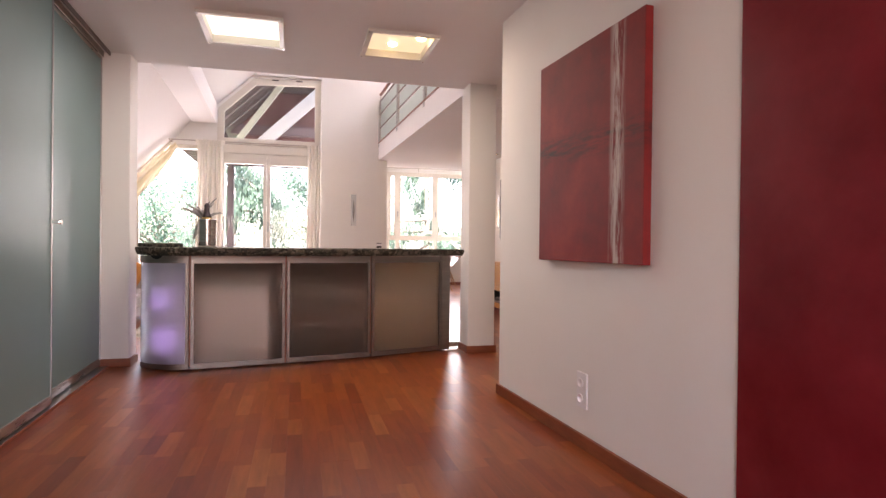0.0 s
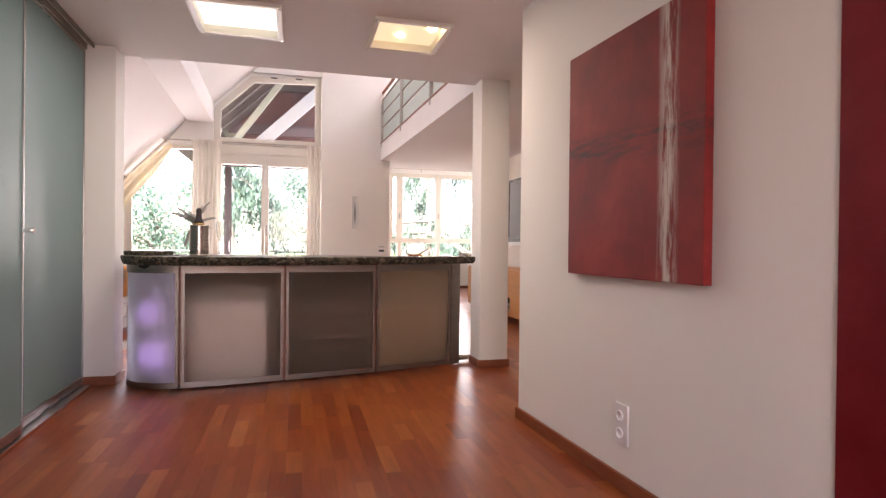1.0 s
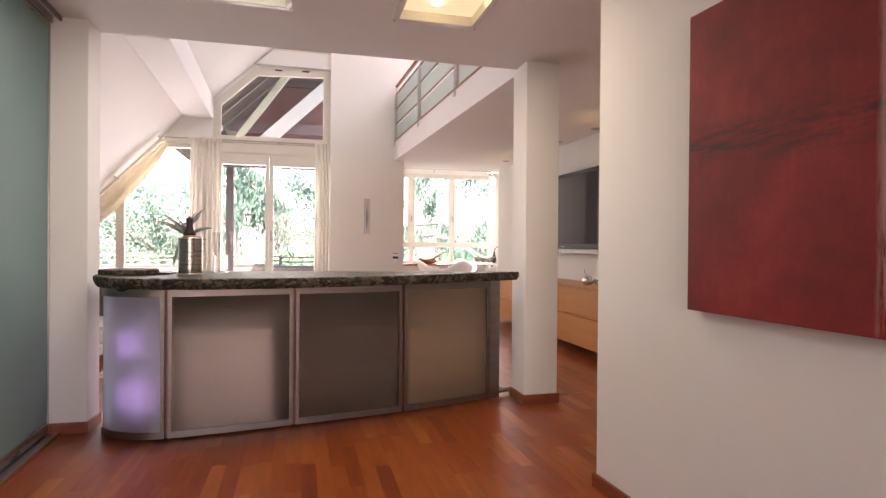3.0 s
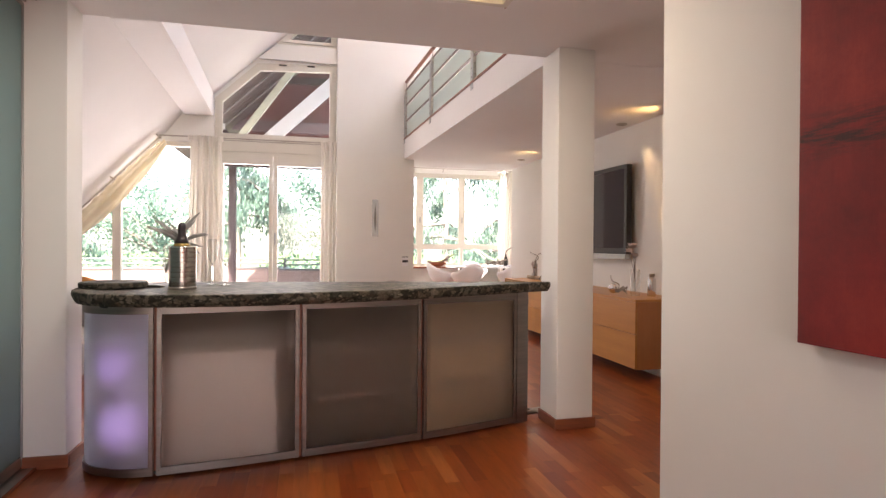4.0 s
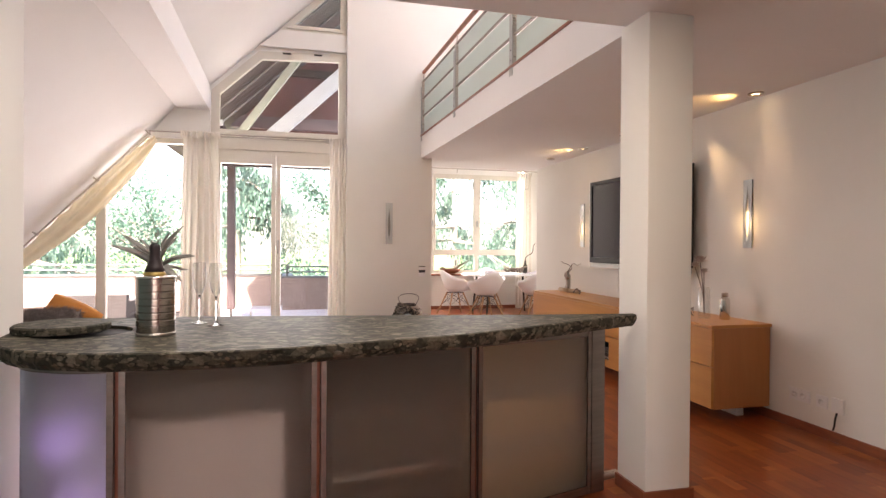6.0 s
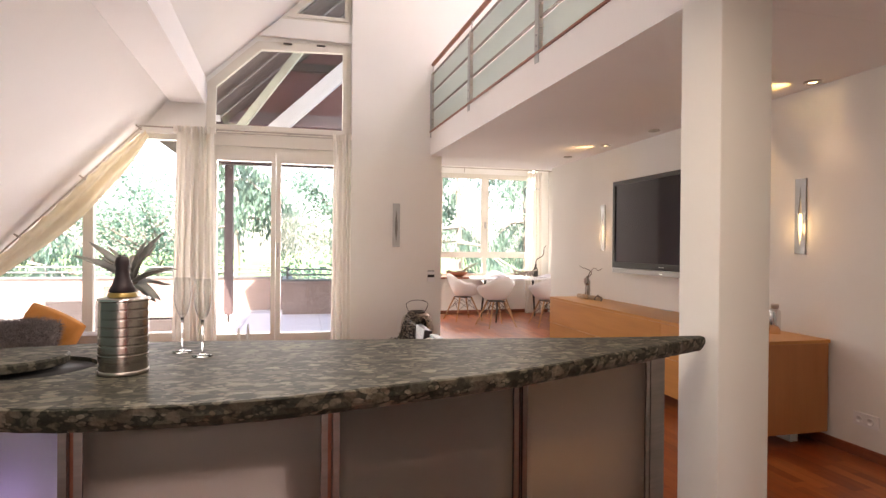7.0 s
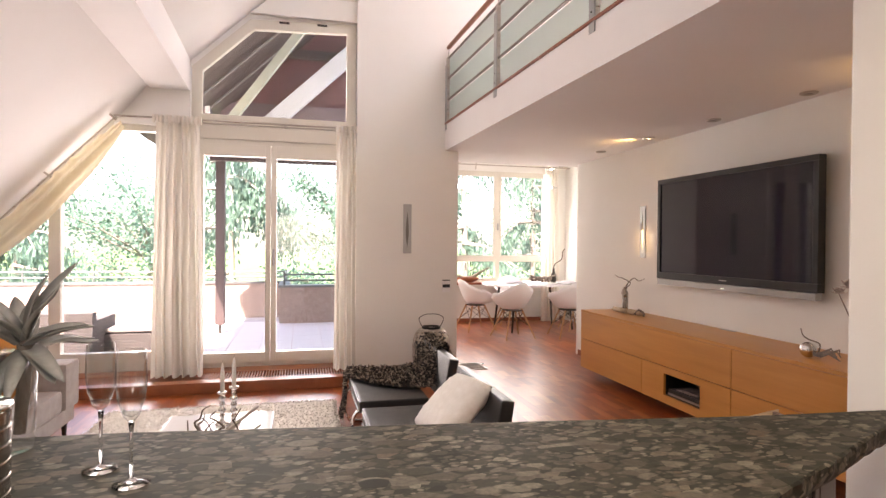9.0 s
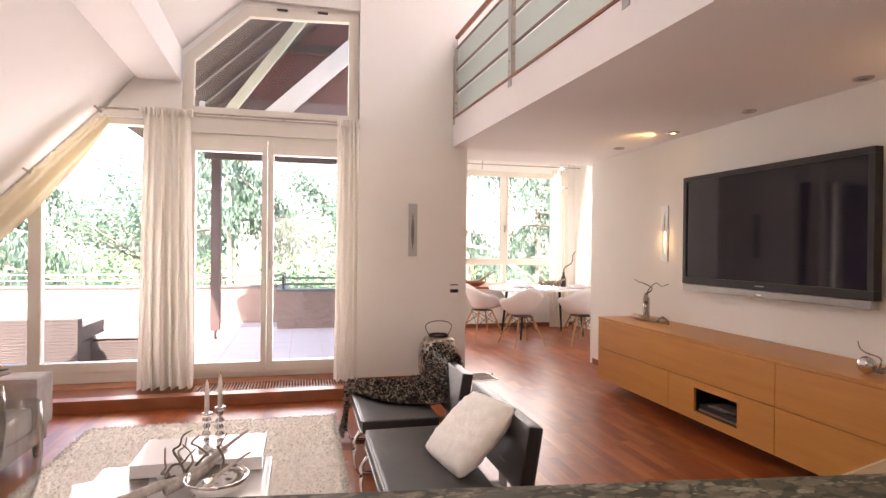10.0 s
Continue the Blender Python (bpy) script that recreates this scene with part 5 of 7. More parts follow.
part("stalk", tube([(0, 0.02, 0.0), (0.01, 0.0, 0.07), (0.0, 0.03, 0.14)], 0.004, 0.003, 6), PETAL, F)
part("stalk", tube([(0, -0.03, 0.0), (0.0, -0.02, 0.07), (0.0, 0.01, 0.14)], 0.004, 0.003, 6), PETAL, F)
part("flower_head", lathe([(0.001, 0.125), (0.014, 0.135), (0.022, 0.15), (0.016, 0.175), (0.008, 0.19), (0.001, 0.192)], 12), PETAL, F, "", True)
K = base("twisted_root", 3.10, 9.20, SBZ1 + 0.001, 0, "dark twisted root lying beside the log", "ornament")
part("root", tube(spline([(0, 0.05, 0.012), (0.02, 0.02, 0.05), (0.0, -0.03, 0.06), (0.02, -0.07, 0.03), (0.0, -0.10, 0.01)], 5), 0.012, 0.008), BARK, K)

V2 = base("steel_bottle", 3.165, 6.85, SBZ1 + 0.001, 0, "polished steel bottle with a cap on the sideboard", "bottle")
part("body", lathe([(0.001, 0), (0.036, 0.0), (0.038, 0.006), (0.038, 0.15), (0.034, 0.162), (0.024, 0.17), (0.022, 0.178)], 26), CHROME, V2, "", True)
part("cap", lathe([(0.025, 0.178), (0.026, 0.20), (0.024, 0.206), (0.001, 0.206)], 20), STEEL, V2, "brushed cap", True)
V3 = base("protea_vase", 3.06, 6.95, SBZ1 + 0.001, 0, "clear glass vase with dried protea flowers", "vase")
part("glass_wall", lathe([(0.001, 0), (0.040, 0.0), (0.044, 0.01), (0.044, 0.24)], 24), THIN, V3, "", True)


def bloom(r):
    bm = bmesh.new()
    for ring, (count, tilt, size) in enumerate(((5, 20, 0.9), (8, 48, 1.1), (9, 80, 1.0))):
        for k in range(count):
            m = Matrix.Rotation(2 * math.pi * (k + ring * 0.5) / count, 4, "Z") @ Matrix.Rotation(radians(tilt), 4, "Y")
            q = [(0.0, -0.25), (0.55, -0.38), (1.0, 0.0), (0.55, 0.38), (0.0, 0.25)]
            top = [bm.verts.new(m @ Vector((0.06 * abs(v) * r, v * r * size, u * r * size))) for u, v in q]
            low = [bm.verts.new(m @ Vector((0.06 * abs(v) * r - 0.002, v * r * size, u * r * size))) for u, v in q]
            bm.faces.new(top)
            bm.faces.new(list(reversed(low)))
            for i in range(5):
                bm.faces.new((top[i], low[i], low[(i + 1) % 5], top[(i + 1) % 5]))
    return bm


for (sx, sy, sz), r in (((0.0, 0.05, 0.44), 0.06), ((0.02, 0.14, 0.40), 0.045), ((-0.02, -0.02, 0.36), 0.04)):
    part("stalk", tube(spline([(0, 0, 0.03), (sx * 0.3, sy * 0.2, 0.2), (sx, sy, sz)], 4), 0.004, 0.003, 6), BARK, V3)
    part("flower_head", bloom(r), PETAL, V3).location = (sx, sy, sz)
SBALL = base("silver_ball", 2.99, 7.21, SBZ1 + 0.001, 0, "mirrored silver ball with a dark curled feather", "ornament")
bm = bmesh.new()
bmesh.ops.create_uvsphere(bm, u_segments=24, v_segments=14, radius=0.048, matrix=Matrix.Translation((0, 0, 0.047)))
part("ball", bm, CHROME, SBALL, "", True)
part("curl", tube(spline([(0.02, -0.05, 0.03), (0.02, -0.06, 0.09), (0.0, 0.0, 0.11), (0.0, 0.04, 0.13), (0.0, 0.055, 0.17)], 5), 0.005, 0.003, 6), BARK, SBALL)
part("feather", join(*[tube([(0.0, -0.03 - 0.01 * k, 0.02), (0.02 + 0.004 * k, -0.10 - 0.015 * k, 0.05 + 0.012 * (k % 3)), (0.03, -0.19 + 0.01 * (k % 4), 0.01 + 0.006 * k)], 0.009, 0.003, 6) for k in range(6)]), BARK, SBALL)

# ---- seating group ----
RUGO = base("rug", -0.62, 8.15, 0.001, 0, "thick cream shag rug on the parquet", "rug")
bm = bmesh.new()
nx, ny = 120, 110
W, H = 1.75, 2.35
grid = [[None] * (ny + 1) for _ in range(nx + 1)]
rr = random.Random(3)
for i in range(nx + 1):
    for j in range(ny + 1):
        u, v = i / nx, j / ny
        e = min(u, 1 - u, v, 1 - v)
        h = 0.02 * min(1, e * 40) + rr.uniform(0, 0.014) * (1 if e > 0 else 0)
        grid[i][j] = bm.verts.new(((u - 0.5) * W + rr.uniform(-0.004, 0.004), (v - 0.5) * H + rr.uniform(-0.004, 0.004), h))
for i in range(nx):
    for j in range(ny):
        bm.faces.new((grid[i][j], grid[i + 1][j], grid[i + 1][j + 1], grid[i][j + 1]))
part("shag", bm, RUG, RUGO)


def strands(name, parent, points, length, width, mat, seed, lean=0.7):
    """Loose fibres standing on given (point, normal) roots, joined as stuff."""
    rs = random.Random(seed)
    vs, fs = [], []
    for p, nrm in points:
        d = (nrm + Vector((rs.uniform(-lean, lean), rs.uniform(-lean, lean), rs.uniform(-lean, lean)))).normalized()
        side = d.cross(Vector((rs.uniform(-1, 1), rs.uniform(-1, 1), rs.uniform(-1, 1)))).normalized() * width
        ln = length * rs.uniform(0.6, 1.3)
        bend = Vector((rs.uniform(-0.4, 0.4), rs.uniform(-0.4, 0.4), -0.35)) * ln * 0.5
        n = len(vs)
        vs += [p + side, p - side, p + d * ln * 0.55 + side * 0.8, p + d * ln * 0.55 - side * 0.8, p + d * ln + bend]
        fs += [(n, n + 1, n + 3, n + 2), (n + 2, n + 3, n + 4)]
    me = bpy.data.meshes.new(name)
    me.from_pydata([tuple(v) for v in vs], [], fs)
    me.materials.append(mat)
    ob = new(name, me)
    ob.parent = parent
    return tagged(ob, kind="stuff")


rr = random.Random(12)
strands("fibre", RUGO, [(Vector((rr.uniform(-W / 2, W / 2), rr.uniform(-H / 2, H / 2), 0.016)), Vector((0, 0, 1))) for _ in range(60000)], 0.026, 0.0022, RUG, 13, 0.9)


def add_cushion_verts(bm, w, h, t, seg=16, rough=0.0, seed=1):
    rr = random.Random(seed)
    top, low = [], []
    for i in range(seg + 1):
        a, b = [], []
        for j in range(seg + 1):
            u, v = 2 * i / seg - 1, 2 * j / seg - 1
            pinch = 1 - 0.08 * (u * u * v * v)
            edge = max(0.0, (1 - u ** 4) * (1 - v ** 4)) ** 0.5
            x, y = u * w / 2 * (1 - 0.06 * (1 - v * v) * 0 + 0.05 * u * u * v * v) * pinch, v * h / 2 * pinch
            r = rr.uniform(-rough, rough)
            a.append(bm.verts.new((x, y, t / 2 * edge + r)))
            b.append(a[-1] if edge < 1e-6 else bm.verts.new((x, y, -t / 2 * edge + r)))
        top.append(a)
        low.append(b)
    for i in range(seg):
        for j in range(seg):
            bm.faces.new((top[i][j], top[i + 1][j], top[i + 1][j + 1], top[i][j + 1]))
            f = [low[i][j], low[i][j + 1], low[i + 1][j + 1], low[i + 1][j]]
            bm.faces.new(f)


def cushion(name, w, h, t, mat, m, label, rough=0.0, seed=1):
    bm = bmesh.new()
    add_cushion_verts(bm, w, h, t, 22, rough, seed)
    ob = part(name, bm, mat, None, "", True)
    ob.matrix_basis = m
    if rough:
        rs = random.Random(seed + 40)
        me = ob.data
        roots = []
        for poly in me.polygons:
            a, b, c = (me.vertices[i].co for i in poly.vertices[:3])
            e = me.vertices[poly.vertices[-1]].co
            for _ in range(16):
                u, v = rs.random(), rs.random()
                roots.append((a.lerp(b, u).lerp(e.lerp(c, u), v), poly.normal.copy()))
        strands("fibre", ob, roots, rough * 4.2, 0.0012, mat, seed, 0.8)
    return tagged(ob, label, "cushion")


# two low black leather lounge chairs, backs towards the television wall
def lounge_chair(y):
    c = base("lounge_chair", 0.645, y, 0.0, 0, "low black leather lounge chair on a chrome frame", "chair", "lounge chairs")
    part("seat", box(-0.315, 0.135, -0.435, 0.435, 0.285, 0.36, 0.014), LEATHER, c, "black leather seat")
    back = part("backrest", box(-0.034, 0.034, -0.41, 0.41, -0.02, 0.265, 0.014), LEATHER, c, "black leather backrest")
    back.matrix_basis = pose(0.262, -0.04, 0.345, 0, 9, 0)
    for sy in (-0.22, 0.22):
        part("bracket", join(box(0.02, 0.235, sy - 0.045, sy + 0.045, 0.276, 0.284, 0.002), box(0.2355, 0.2435, sy - 0.045, sy + 0.045, 0.276, 0.40, 0.002)), BAR_STEEL, c, "flat brushed steel bracket")
    part("welt", join(rod((-0.316, -0.39, 0.347), (-0.316, 0.39, 0.347), 0.005), rod((-0.316, -0.39, 0.278), (-0.316, 0.39, 0.278), 0.005)), BLACK, c)
    for sy in (-0.30, 0.30):
        part("leg_loop", tube(spline([(-0.28, sy, 0.284), (-0.345, sy, 0.21), (-0.33, sy, 0.05), (-0.26, sy, 0.013), (0.08, sy, 0.013), (0.125, sy, 0.05), (0.12, sy, 0.274)], 6), 0.012), CHROME, c, "bent chrome leg", True)
    return c


lounge_chair(8.425)
lounge_chair(7.415)

cushion("fur_cushion", 0.40, 0.445, 0.13, WHITE_FUR, pose(0.762, 7.335, 0.487, 4, -43, 0) @ pose(0, 0, 0, 0, 0, 8), "cream fur cushion leaning on the leather chair", 0.004, 2)


# shaggy throw: a sheet over seat and backrest, covered with loops of yarn
def throw_point(u, v):
    """u along the drape from the backrest top to the seat's front, v across."""
    path = [(1.06, 0.42), (1.01, 0.61), (0.94, 0.635), (0.89, 0.52), (0.86, 0.40), (0.72, 0.385), (0.52, 0.38), (0.34, 0.375), (0.305, 0.33), (0.30, 0.18), (0.27, 0.05)]
    f = u * (len(path) - 1)
    i = min(int(f), len(path) - 2)
    t = f - i
    x = path[i][0] + (path[i + 1][0] - path[i][0]) * t
    z = path[i][1] + (path[i + 1][1] - path[i][1]) * t
    spread = [(0.0, 8.62, 0.24), (0.25, 8.60, 0.26), (0.42, 8.50, 0.37), (0.62, 8.62, 0.25), (0.74, 8.76, 0.12), (0.80, 8.79, 0.09), (0.92, 8.77, 0.07), (1.0, 8.74, 0.10)]
    n = max(i for i in range(len(spread) - 1) if spread[i][0] <= u)
    f = (u - spread[n][0]) / (spread[n + 1][0] - spread[n][0])
    mid = spread[n][1] + (spread[n + 1][1] - spread[n][1]) * f
    half = spread[n][2] + (spread[n + 1][2] - spread[n][2]) * f
    y = mid + (v - 0.5) * 2 * half + 0.02 * math.sin(u * 19)
    return Vector((x, y, z + 0.012 * math.sin(v * 21 + u * 9)))


YARN = material("dark_flecked_yarn", (0.05, 0.04, 0.035), 0.95)
geo = YARN.node_tree.nodes.new("ShaderNodeNewGeometry")
yr = ramp(YARN, geo.outputs["Random Per Island"], [(0.0, (0.012, 0.010, 0.010)), (0.45, (0.035, 0.027, 0.022)), (0.65, (0.17, 0.13, 0.10)), (1.0, (0.46, 0.39, 0.31))])
link(YARN, yr.outputs["Color"], bsdf(YARN).inputs["Base Color"])
TH = base("throw_blanket", 0, 0, 0, 0, "shaggy dark flecked throw draped over a lounge chair", "blanket")
bm = bmesh.new()
rows = [[bm.verts.new(throw_point(i / 40, j / 14)) for j in range(15)] for i in range(41)]
for a, b in zip(rows, rows[1:]):
    for j in range(14):
        bm.faces.new((a[j], a[j + 1], b[j + 1], b[j]))
bmesh.ops.solidify(bm, geom=bm.faces[:], thickness=0.008)
part("weave", bm, YARN, TH)
rr = random.Random(8)
vs, fs = [], []
for k in range(7500):
    u, v = rr.random(), rr.random()
    p = throw_point(u, v)
    d = Vector((rr.uniform(-1, 1), rr.uniform(-1, 1), rr.uniform(-0.3, 1.0))).normalized()
    if p.z < 0.36:
        d = Vector((-abs(d.x), d.y, d.z * 0.6))
    side = d.cross(Vector((0.3, 0.5, 0.8))).normalized() * 0.0062
    tip = p + d * rr.uniform(0.014, 0.030)
    n = len(vs)
    third = side.cross(d).normalized() * 0.0062
    vs += [p + side, p - side, p + third, tip + side * 0.7, tip - side * 0.7, tip + third * 0.7]
    fs += [(n, n + 1, n + 4, n + 3), (n + 1, n + 2, n + 5, n + 4), (n + 2, n, n + 3, n + 5), (n + 3, n + 4, n + 5)]
me = bpy.data.meshes.new("yarn")
me.from_pydata([tuple(v) for v in vs], [], fs)
me.materials.append(YARN)
ob = new("yarn", me)
ob.parent = TH
tagged(ob, kind="stuff")

# coffee table, two white slabs
CT = base("coffee_table", 0, 0, 0, 0, "low white lacquered coffee table with two offset tops", "table")
part("tabletop", box(-0.755, -0.185, 7.56, 7.915, 0.30, 0.36, 0.004), WHITE_GLOSS, CT)
part("lower_top", box(-0.93, -0.150, 7.05, 7.81, 0.20, 0.27, 0.004), WHITE_GLOSS, CT)
part("pedestal", box(-0.65, -0.28, 7.60, 7.78, 0.2705, 0.2995), WHITE_GLOSS, CT)
part("pedestal", box(-0.85, -0.30, 7.15, 7.55, 0.03, 0.1995), WHITE_GLOSS, CT)


def candlestick(x, y, h, label):
    c = base("candlestick", x, y, 0.361, 0, label, "candlestick", "candlesticks")
    prof = [(0.001, 0), (0.038, 0.0), (0.040, 0.008), (0.020, 0.016), (0.012, 0.026)]
    n = int(h / 0.042)
    for k in range(n):
        z0 = 0.03 + k * (h - 0.05) / n
        dz = (h - 0.05) / n
        prof += [(0.010, z0), (0.021 if k % 2 else 0.016, z0 + dz * 0.35), (0.021 if k % 2 else 0.016, z0 + dz * 0.6), (0.010, z0 + dz * 0.95)]
    prof += [(0.024, h - 0.015), (0.026, h - 0.004), (0.013, h), (0.001, h)]
    part("stem", lathe(prof, 22), CHROME, c, "turned silver stem", True)
    part("candle", lathe([(0.0115, h), (0.011, h + 0.10), (0.007, h + 0.140), (0.002, h + 0.156), (0.001, h + 0.157)], 16), WAX, c, "white taper candle", True)
    part("wick", rod((0, 0, h + 0.156), (0.001, 0, h + 0.166), 0.001, 0.001, 6), BLACK, c)


candlestick(-0.452, 7.70, 0.185, "tall turned silver candlestick with a white candle")
candlestick(-0.390, 7.685, 0.215, "taller turned silver candlestick with a white candle")
DR = base("driftwood_branch", -0.46, 7.42, 0.271, 0, "silver driftwood-shaped branch with twisted dark twigs", "ornament")
rr = random.Random(16)
for k, (p0, p1, p2, r0) in enumerate((((-0.26, -0.12, 0.03), (-0.02, 0.02, 0.07), (0.20, 0.17, 0.20), 0.026), ((-0.12, -0.05, 0.03), (0.06, 0.06, 0.09), (0.15, 0.19, 0.17), 0.022),
                                   ((-0.20, -0.02, 0.025), (0.0, 0.06, 0.05), (0.12, 0.10, 0.10), 0.018), ((0.02, -0.10, 0.02), (0.10, 0.0, 0.06), (0.23, 0.08, 0.13), 0.014))):
    pts = [Vector(p0), Vector(p0).lerp(Vector(p1), 0.5), Vector(p1), Vector(p1).lerp(Vector(p2), 0.5), Vector(p2)]
    pts = [p + Vector((rr.uniform(-0.018, 0.018), rr.uniform(-0.018, 0.018), rr.uniform(0, 0.014))) for p in pts]
    part("limb", tube(spline(pts, 6), r0, 0.005, 9), DRIFT, DR, "pale bleached limb", True)
rr = random.Random(17)
for k in range(7):
    s = Vector((rr.uniform(-0.12, 0.08), rr.uniform(-0.02, 0.18), 0.07))
    pts = [s]
    for q in range(5):
        pts.append(pts[-1] + Vector((rr.uniform(-0.05, 0.04), rr.uniform(-0.03, 0.05), rr.uniform(-0.01, 0.06))))
    part("twig", tube(spline(pts, 3), 0.007, 0.003, 6), BARK, DR, "dark twisted twig", True)
BW = base("silver_bowl", -0.36, 7.38, 0.271, 0, "crumpled silver bowl under the driftwood", "bowl")
part("bowl_wall", lathe([(0.001, 0.004), (0.05, 0.0), (0.10, 0.03), (0.135, 0.085), (0.131, 0.087), (0.096, 0.034), (0.05, 0.008), (0.001, 0.009)], 26), CHROME, BW, "", True)
for k, (dx, dz) in enumerate(((0, 0), (0.015, 0.0095), (-0.01, 0.019))):
    mg = base("magazine", -0.80 + dx, 7.45, 0.271 + dz, 6 + 5 * k, "glossy dark magazine on the white table", "magazine", "magazines on the table")
    part("pages", box(-0.13, 0.13, -0.15, 0.15, 0.0005, 0.0075), SHELL, mg)
    part("cover", box(-0.132, 0.132, -0.152, 0.152, 0.0078, 0.009), PAPER, mg, "dark printed cover")

# sofa against the knee wall
SF = base("sofa", 0, 0, 0, 0, "grey cloth sofa with broad arms on dark feet", "sofa")
part("base_frame", box(-2.57, -1.59, 6.55, 8.90, 0.11, 0.215, 0.012), SOFA_CLOTH, SF)
part("arm", box(-2.57, -1.56, 8.68, 8.91, 0.216, 0.535, 0.03), SOFA_CLOTH, SF)
part("arm", box(-2.57, -1.56, 6.50, 6.73, 0.216, 0.535, 0.03), SOFA_CLOTH, SF)
part("backrest", box(-2.77, -2.45, 6.50, 8.91, 0.18, 0.64, 0.04), SOFA_CLOTH, SF)
for y0, y1 in ((6.735, 7.705), (7.71, 8.675)):
    part("seat_cushion", box(-2.44, -1.58, y0, y1, 0.217, 0.365, 0.035), SOFA_CLOTH, SF)
for fx in (-2.65, -1.64):
    for fy in (6.60, 8.86):
        part("foot", rod((fx, fy, 0.001), (fx, fy, 0.1095), 0.014, 0.02, 12), DARK_METAL, SF, "dark metal foot")
cushion("orange_cushion", 0.46, 0.46, 0.15, ORANGE_CLOTH, pose(-1.955, 8.53, 0.535, 74, 24, -12), "orange cloth cushion leaning on the sofa arm", 0.0, 4)
cushion("grey_fur_cushion", 0.46, 0.42, 0.17, GREY_FUR, pose(-2.03, 8.31, 0.515, 56, 0, -4), "shaggy grey fur cushion on the sofa", 0.010, 6)

# pierced lantern by the pier
LN = base("pierced_lantern", 1.275, 10.10, 0.001, 0, "pierced silver metal lantern with a wire handle", "lantern")
bm = lathe([(p.x, p.z) for p in spline([(0.10, 0, 0.0), (0.155, 0, 0.04), (0.188, 0, 0.14), (0.196, 0, 0.27), (0.182, 0, 0.40), (0.14, 0, 0.475), (0.09, 0, 0.492)], 5)], 84)
rr = random.Random(9)
holes = [f for f in bm.faces if 0.03 < f.calc_center_median().z < 0.475 and rr.random() < 0.38]
bmesh.ops.delete(bm, geom=holes, context="FACES_ONLY")
part("pierced_shell", bm, BRONZE, LN, "hammered pierced metal")
# black lining added so the holes show the lantern's inner shade as colour
part("shade_shell", lathe([(0.09, 0.012), (0.14, 0.05), (0.172, 0.14), (0.18, 0.27), (0.165, 0.39), (0.12, 0.46)], 24), BLACK, LN, "black shell for the shaded inside", True)
part("rim", lathe([(0.090, 0.488), (0.096, 0.492), (0.096, 0.512), (0.088, 0.514), (0.086, 0.490)], 28), DARK_METAL, LN, "dark rim", True)
part("handle", tube(spline([(-0.093, 0, 0.50), (-0.13, 0, 0.59), (-0.08, 0, 0.63), (0.0, 0, 0.64), (0.08, 0, 0.63), (0.13, 0, 0.59), (0.093, 0, 0.50)], 5), 0.004, 0.004, 6), DARK_METAL, LN, "bent wire handle", True)
FS = base("floor_outlet", 1.80, 10.42, 0.001, 4, "flush metal floor outlet with a small chrome knob", "outlet")
part("flap", box(-0.13, 0.13, -0.16, 0.16, 0.001, 0.005, 0.002), BARK, FS, "brown cover")
for x0, x1, y0, y1 in ((-0.142, -0.131, -0.172, 0.172), (0.131, 0.142, -0.172, 0.172), (-0.13, 0.13, -0.172, -0.161), (-0.13, 0.13, 0.161, 0.172)):
    part("frame_strip", box(x0, x1, y0, y1, 0.0005, 0.006), STEEL, FS, "thin steel frame")
part("knob", lathe([(0.018, 0.005), (0.020, 0.010), (0.014, 0.018), (0.001, 0.020)], 16), CHROME, FS, "small chrome knob", True).location = (0.165, 0.06, 0)


# ---- curtains ----
def hanging_curtain(x0, x1, y, z0, z1, folds, depth, label, seed):
    c = base("curtain", 0, 0, 0, 0, label, "curtain")
    bm = bmesh.new()
    rr = random.Random(seed)
    nx, nz = folds * 14, 40
    ph = [rr.uniform(-0.5, 0.5) for _ in range(folds + 2)]
    amp = [rr.uniform(0.6, 1.2) for _ in range(folds + 2)]
    rows = []
    for j in range(nz + 1):
        v = j / nz
        z = z0 + (z1 - z0) * v
        row = []
        for i in range(nx + 1):
            u = i / nx
            k = u * folds
            a = amp[int(k)] * (1 - k % 1) + amp[int(k) + 1] * (k % 1)
            p = ph[int(k)] * (1 - k % 1) + ph[int(k) + 1] * (k % 1)
            gather = 0.62 + 0.38 * (1 - v) if v < 0.955 else (0.45 if v < 0.975 else 0.9)
            sn = math.sin(2 * math.pi * (k + p * 0.4 + 0.07 * math.sin(v * 5)))
            dy = depth * a * gather * math.copysign(abs(sn) ** 0.6, sn)
            narrow = 1 - 0.20 * v ** 1.6 + (0.05 if v > 0.985 else 0)
            xm = (x0 + x1) / 2
            row.append(bm.verts.new((xm + (x0 + (x1 - x0) * u - xm) * narrow + 0.006 * math.sin(k * 9 + v * 4), y + dy, z)))
        rows.append(row)
    for a, b in zip(rows, rows[1:]):
        for i in range(nx):
            bm.faces.new((a[i], a[i + 1], b[i + 1], b[i]))
    part("cloth", bm, CURTAIN, c, "", True)
    for k in range(folds * 2):
        x = x0 + (x1 - x0) * (k + 0.5) / (folds * 2)
        part("pinch_pleat", box(x - 0.006, x + 0.006, y - depth * 0.9 - 0.004, y - depth * 0.2, z1 - 0.07, z1 - 0.002), CURTAIN, c)
    return c


hanging_curtain(-1.375, -0.935, 10.11, 0.103, 2.53, 6, 0.075, "cream pleated floor-length curtain", 1)
hanging_curtain(0.28, 0.505, 10.11, 0.103, 2.53, 4, 0.060, "cream pleated floor-length curtain", 2)
hanging_curtain(4.06, 4.40, 13.66, 0.02, 2.70, 5, 0.035, "cream pleated floor-length curtain", 3)

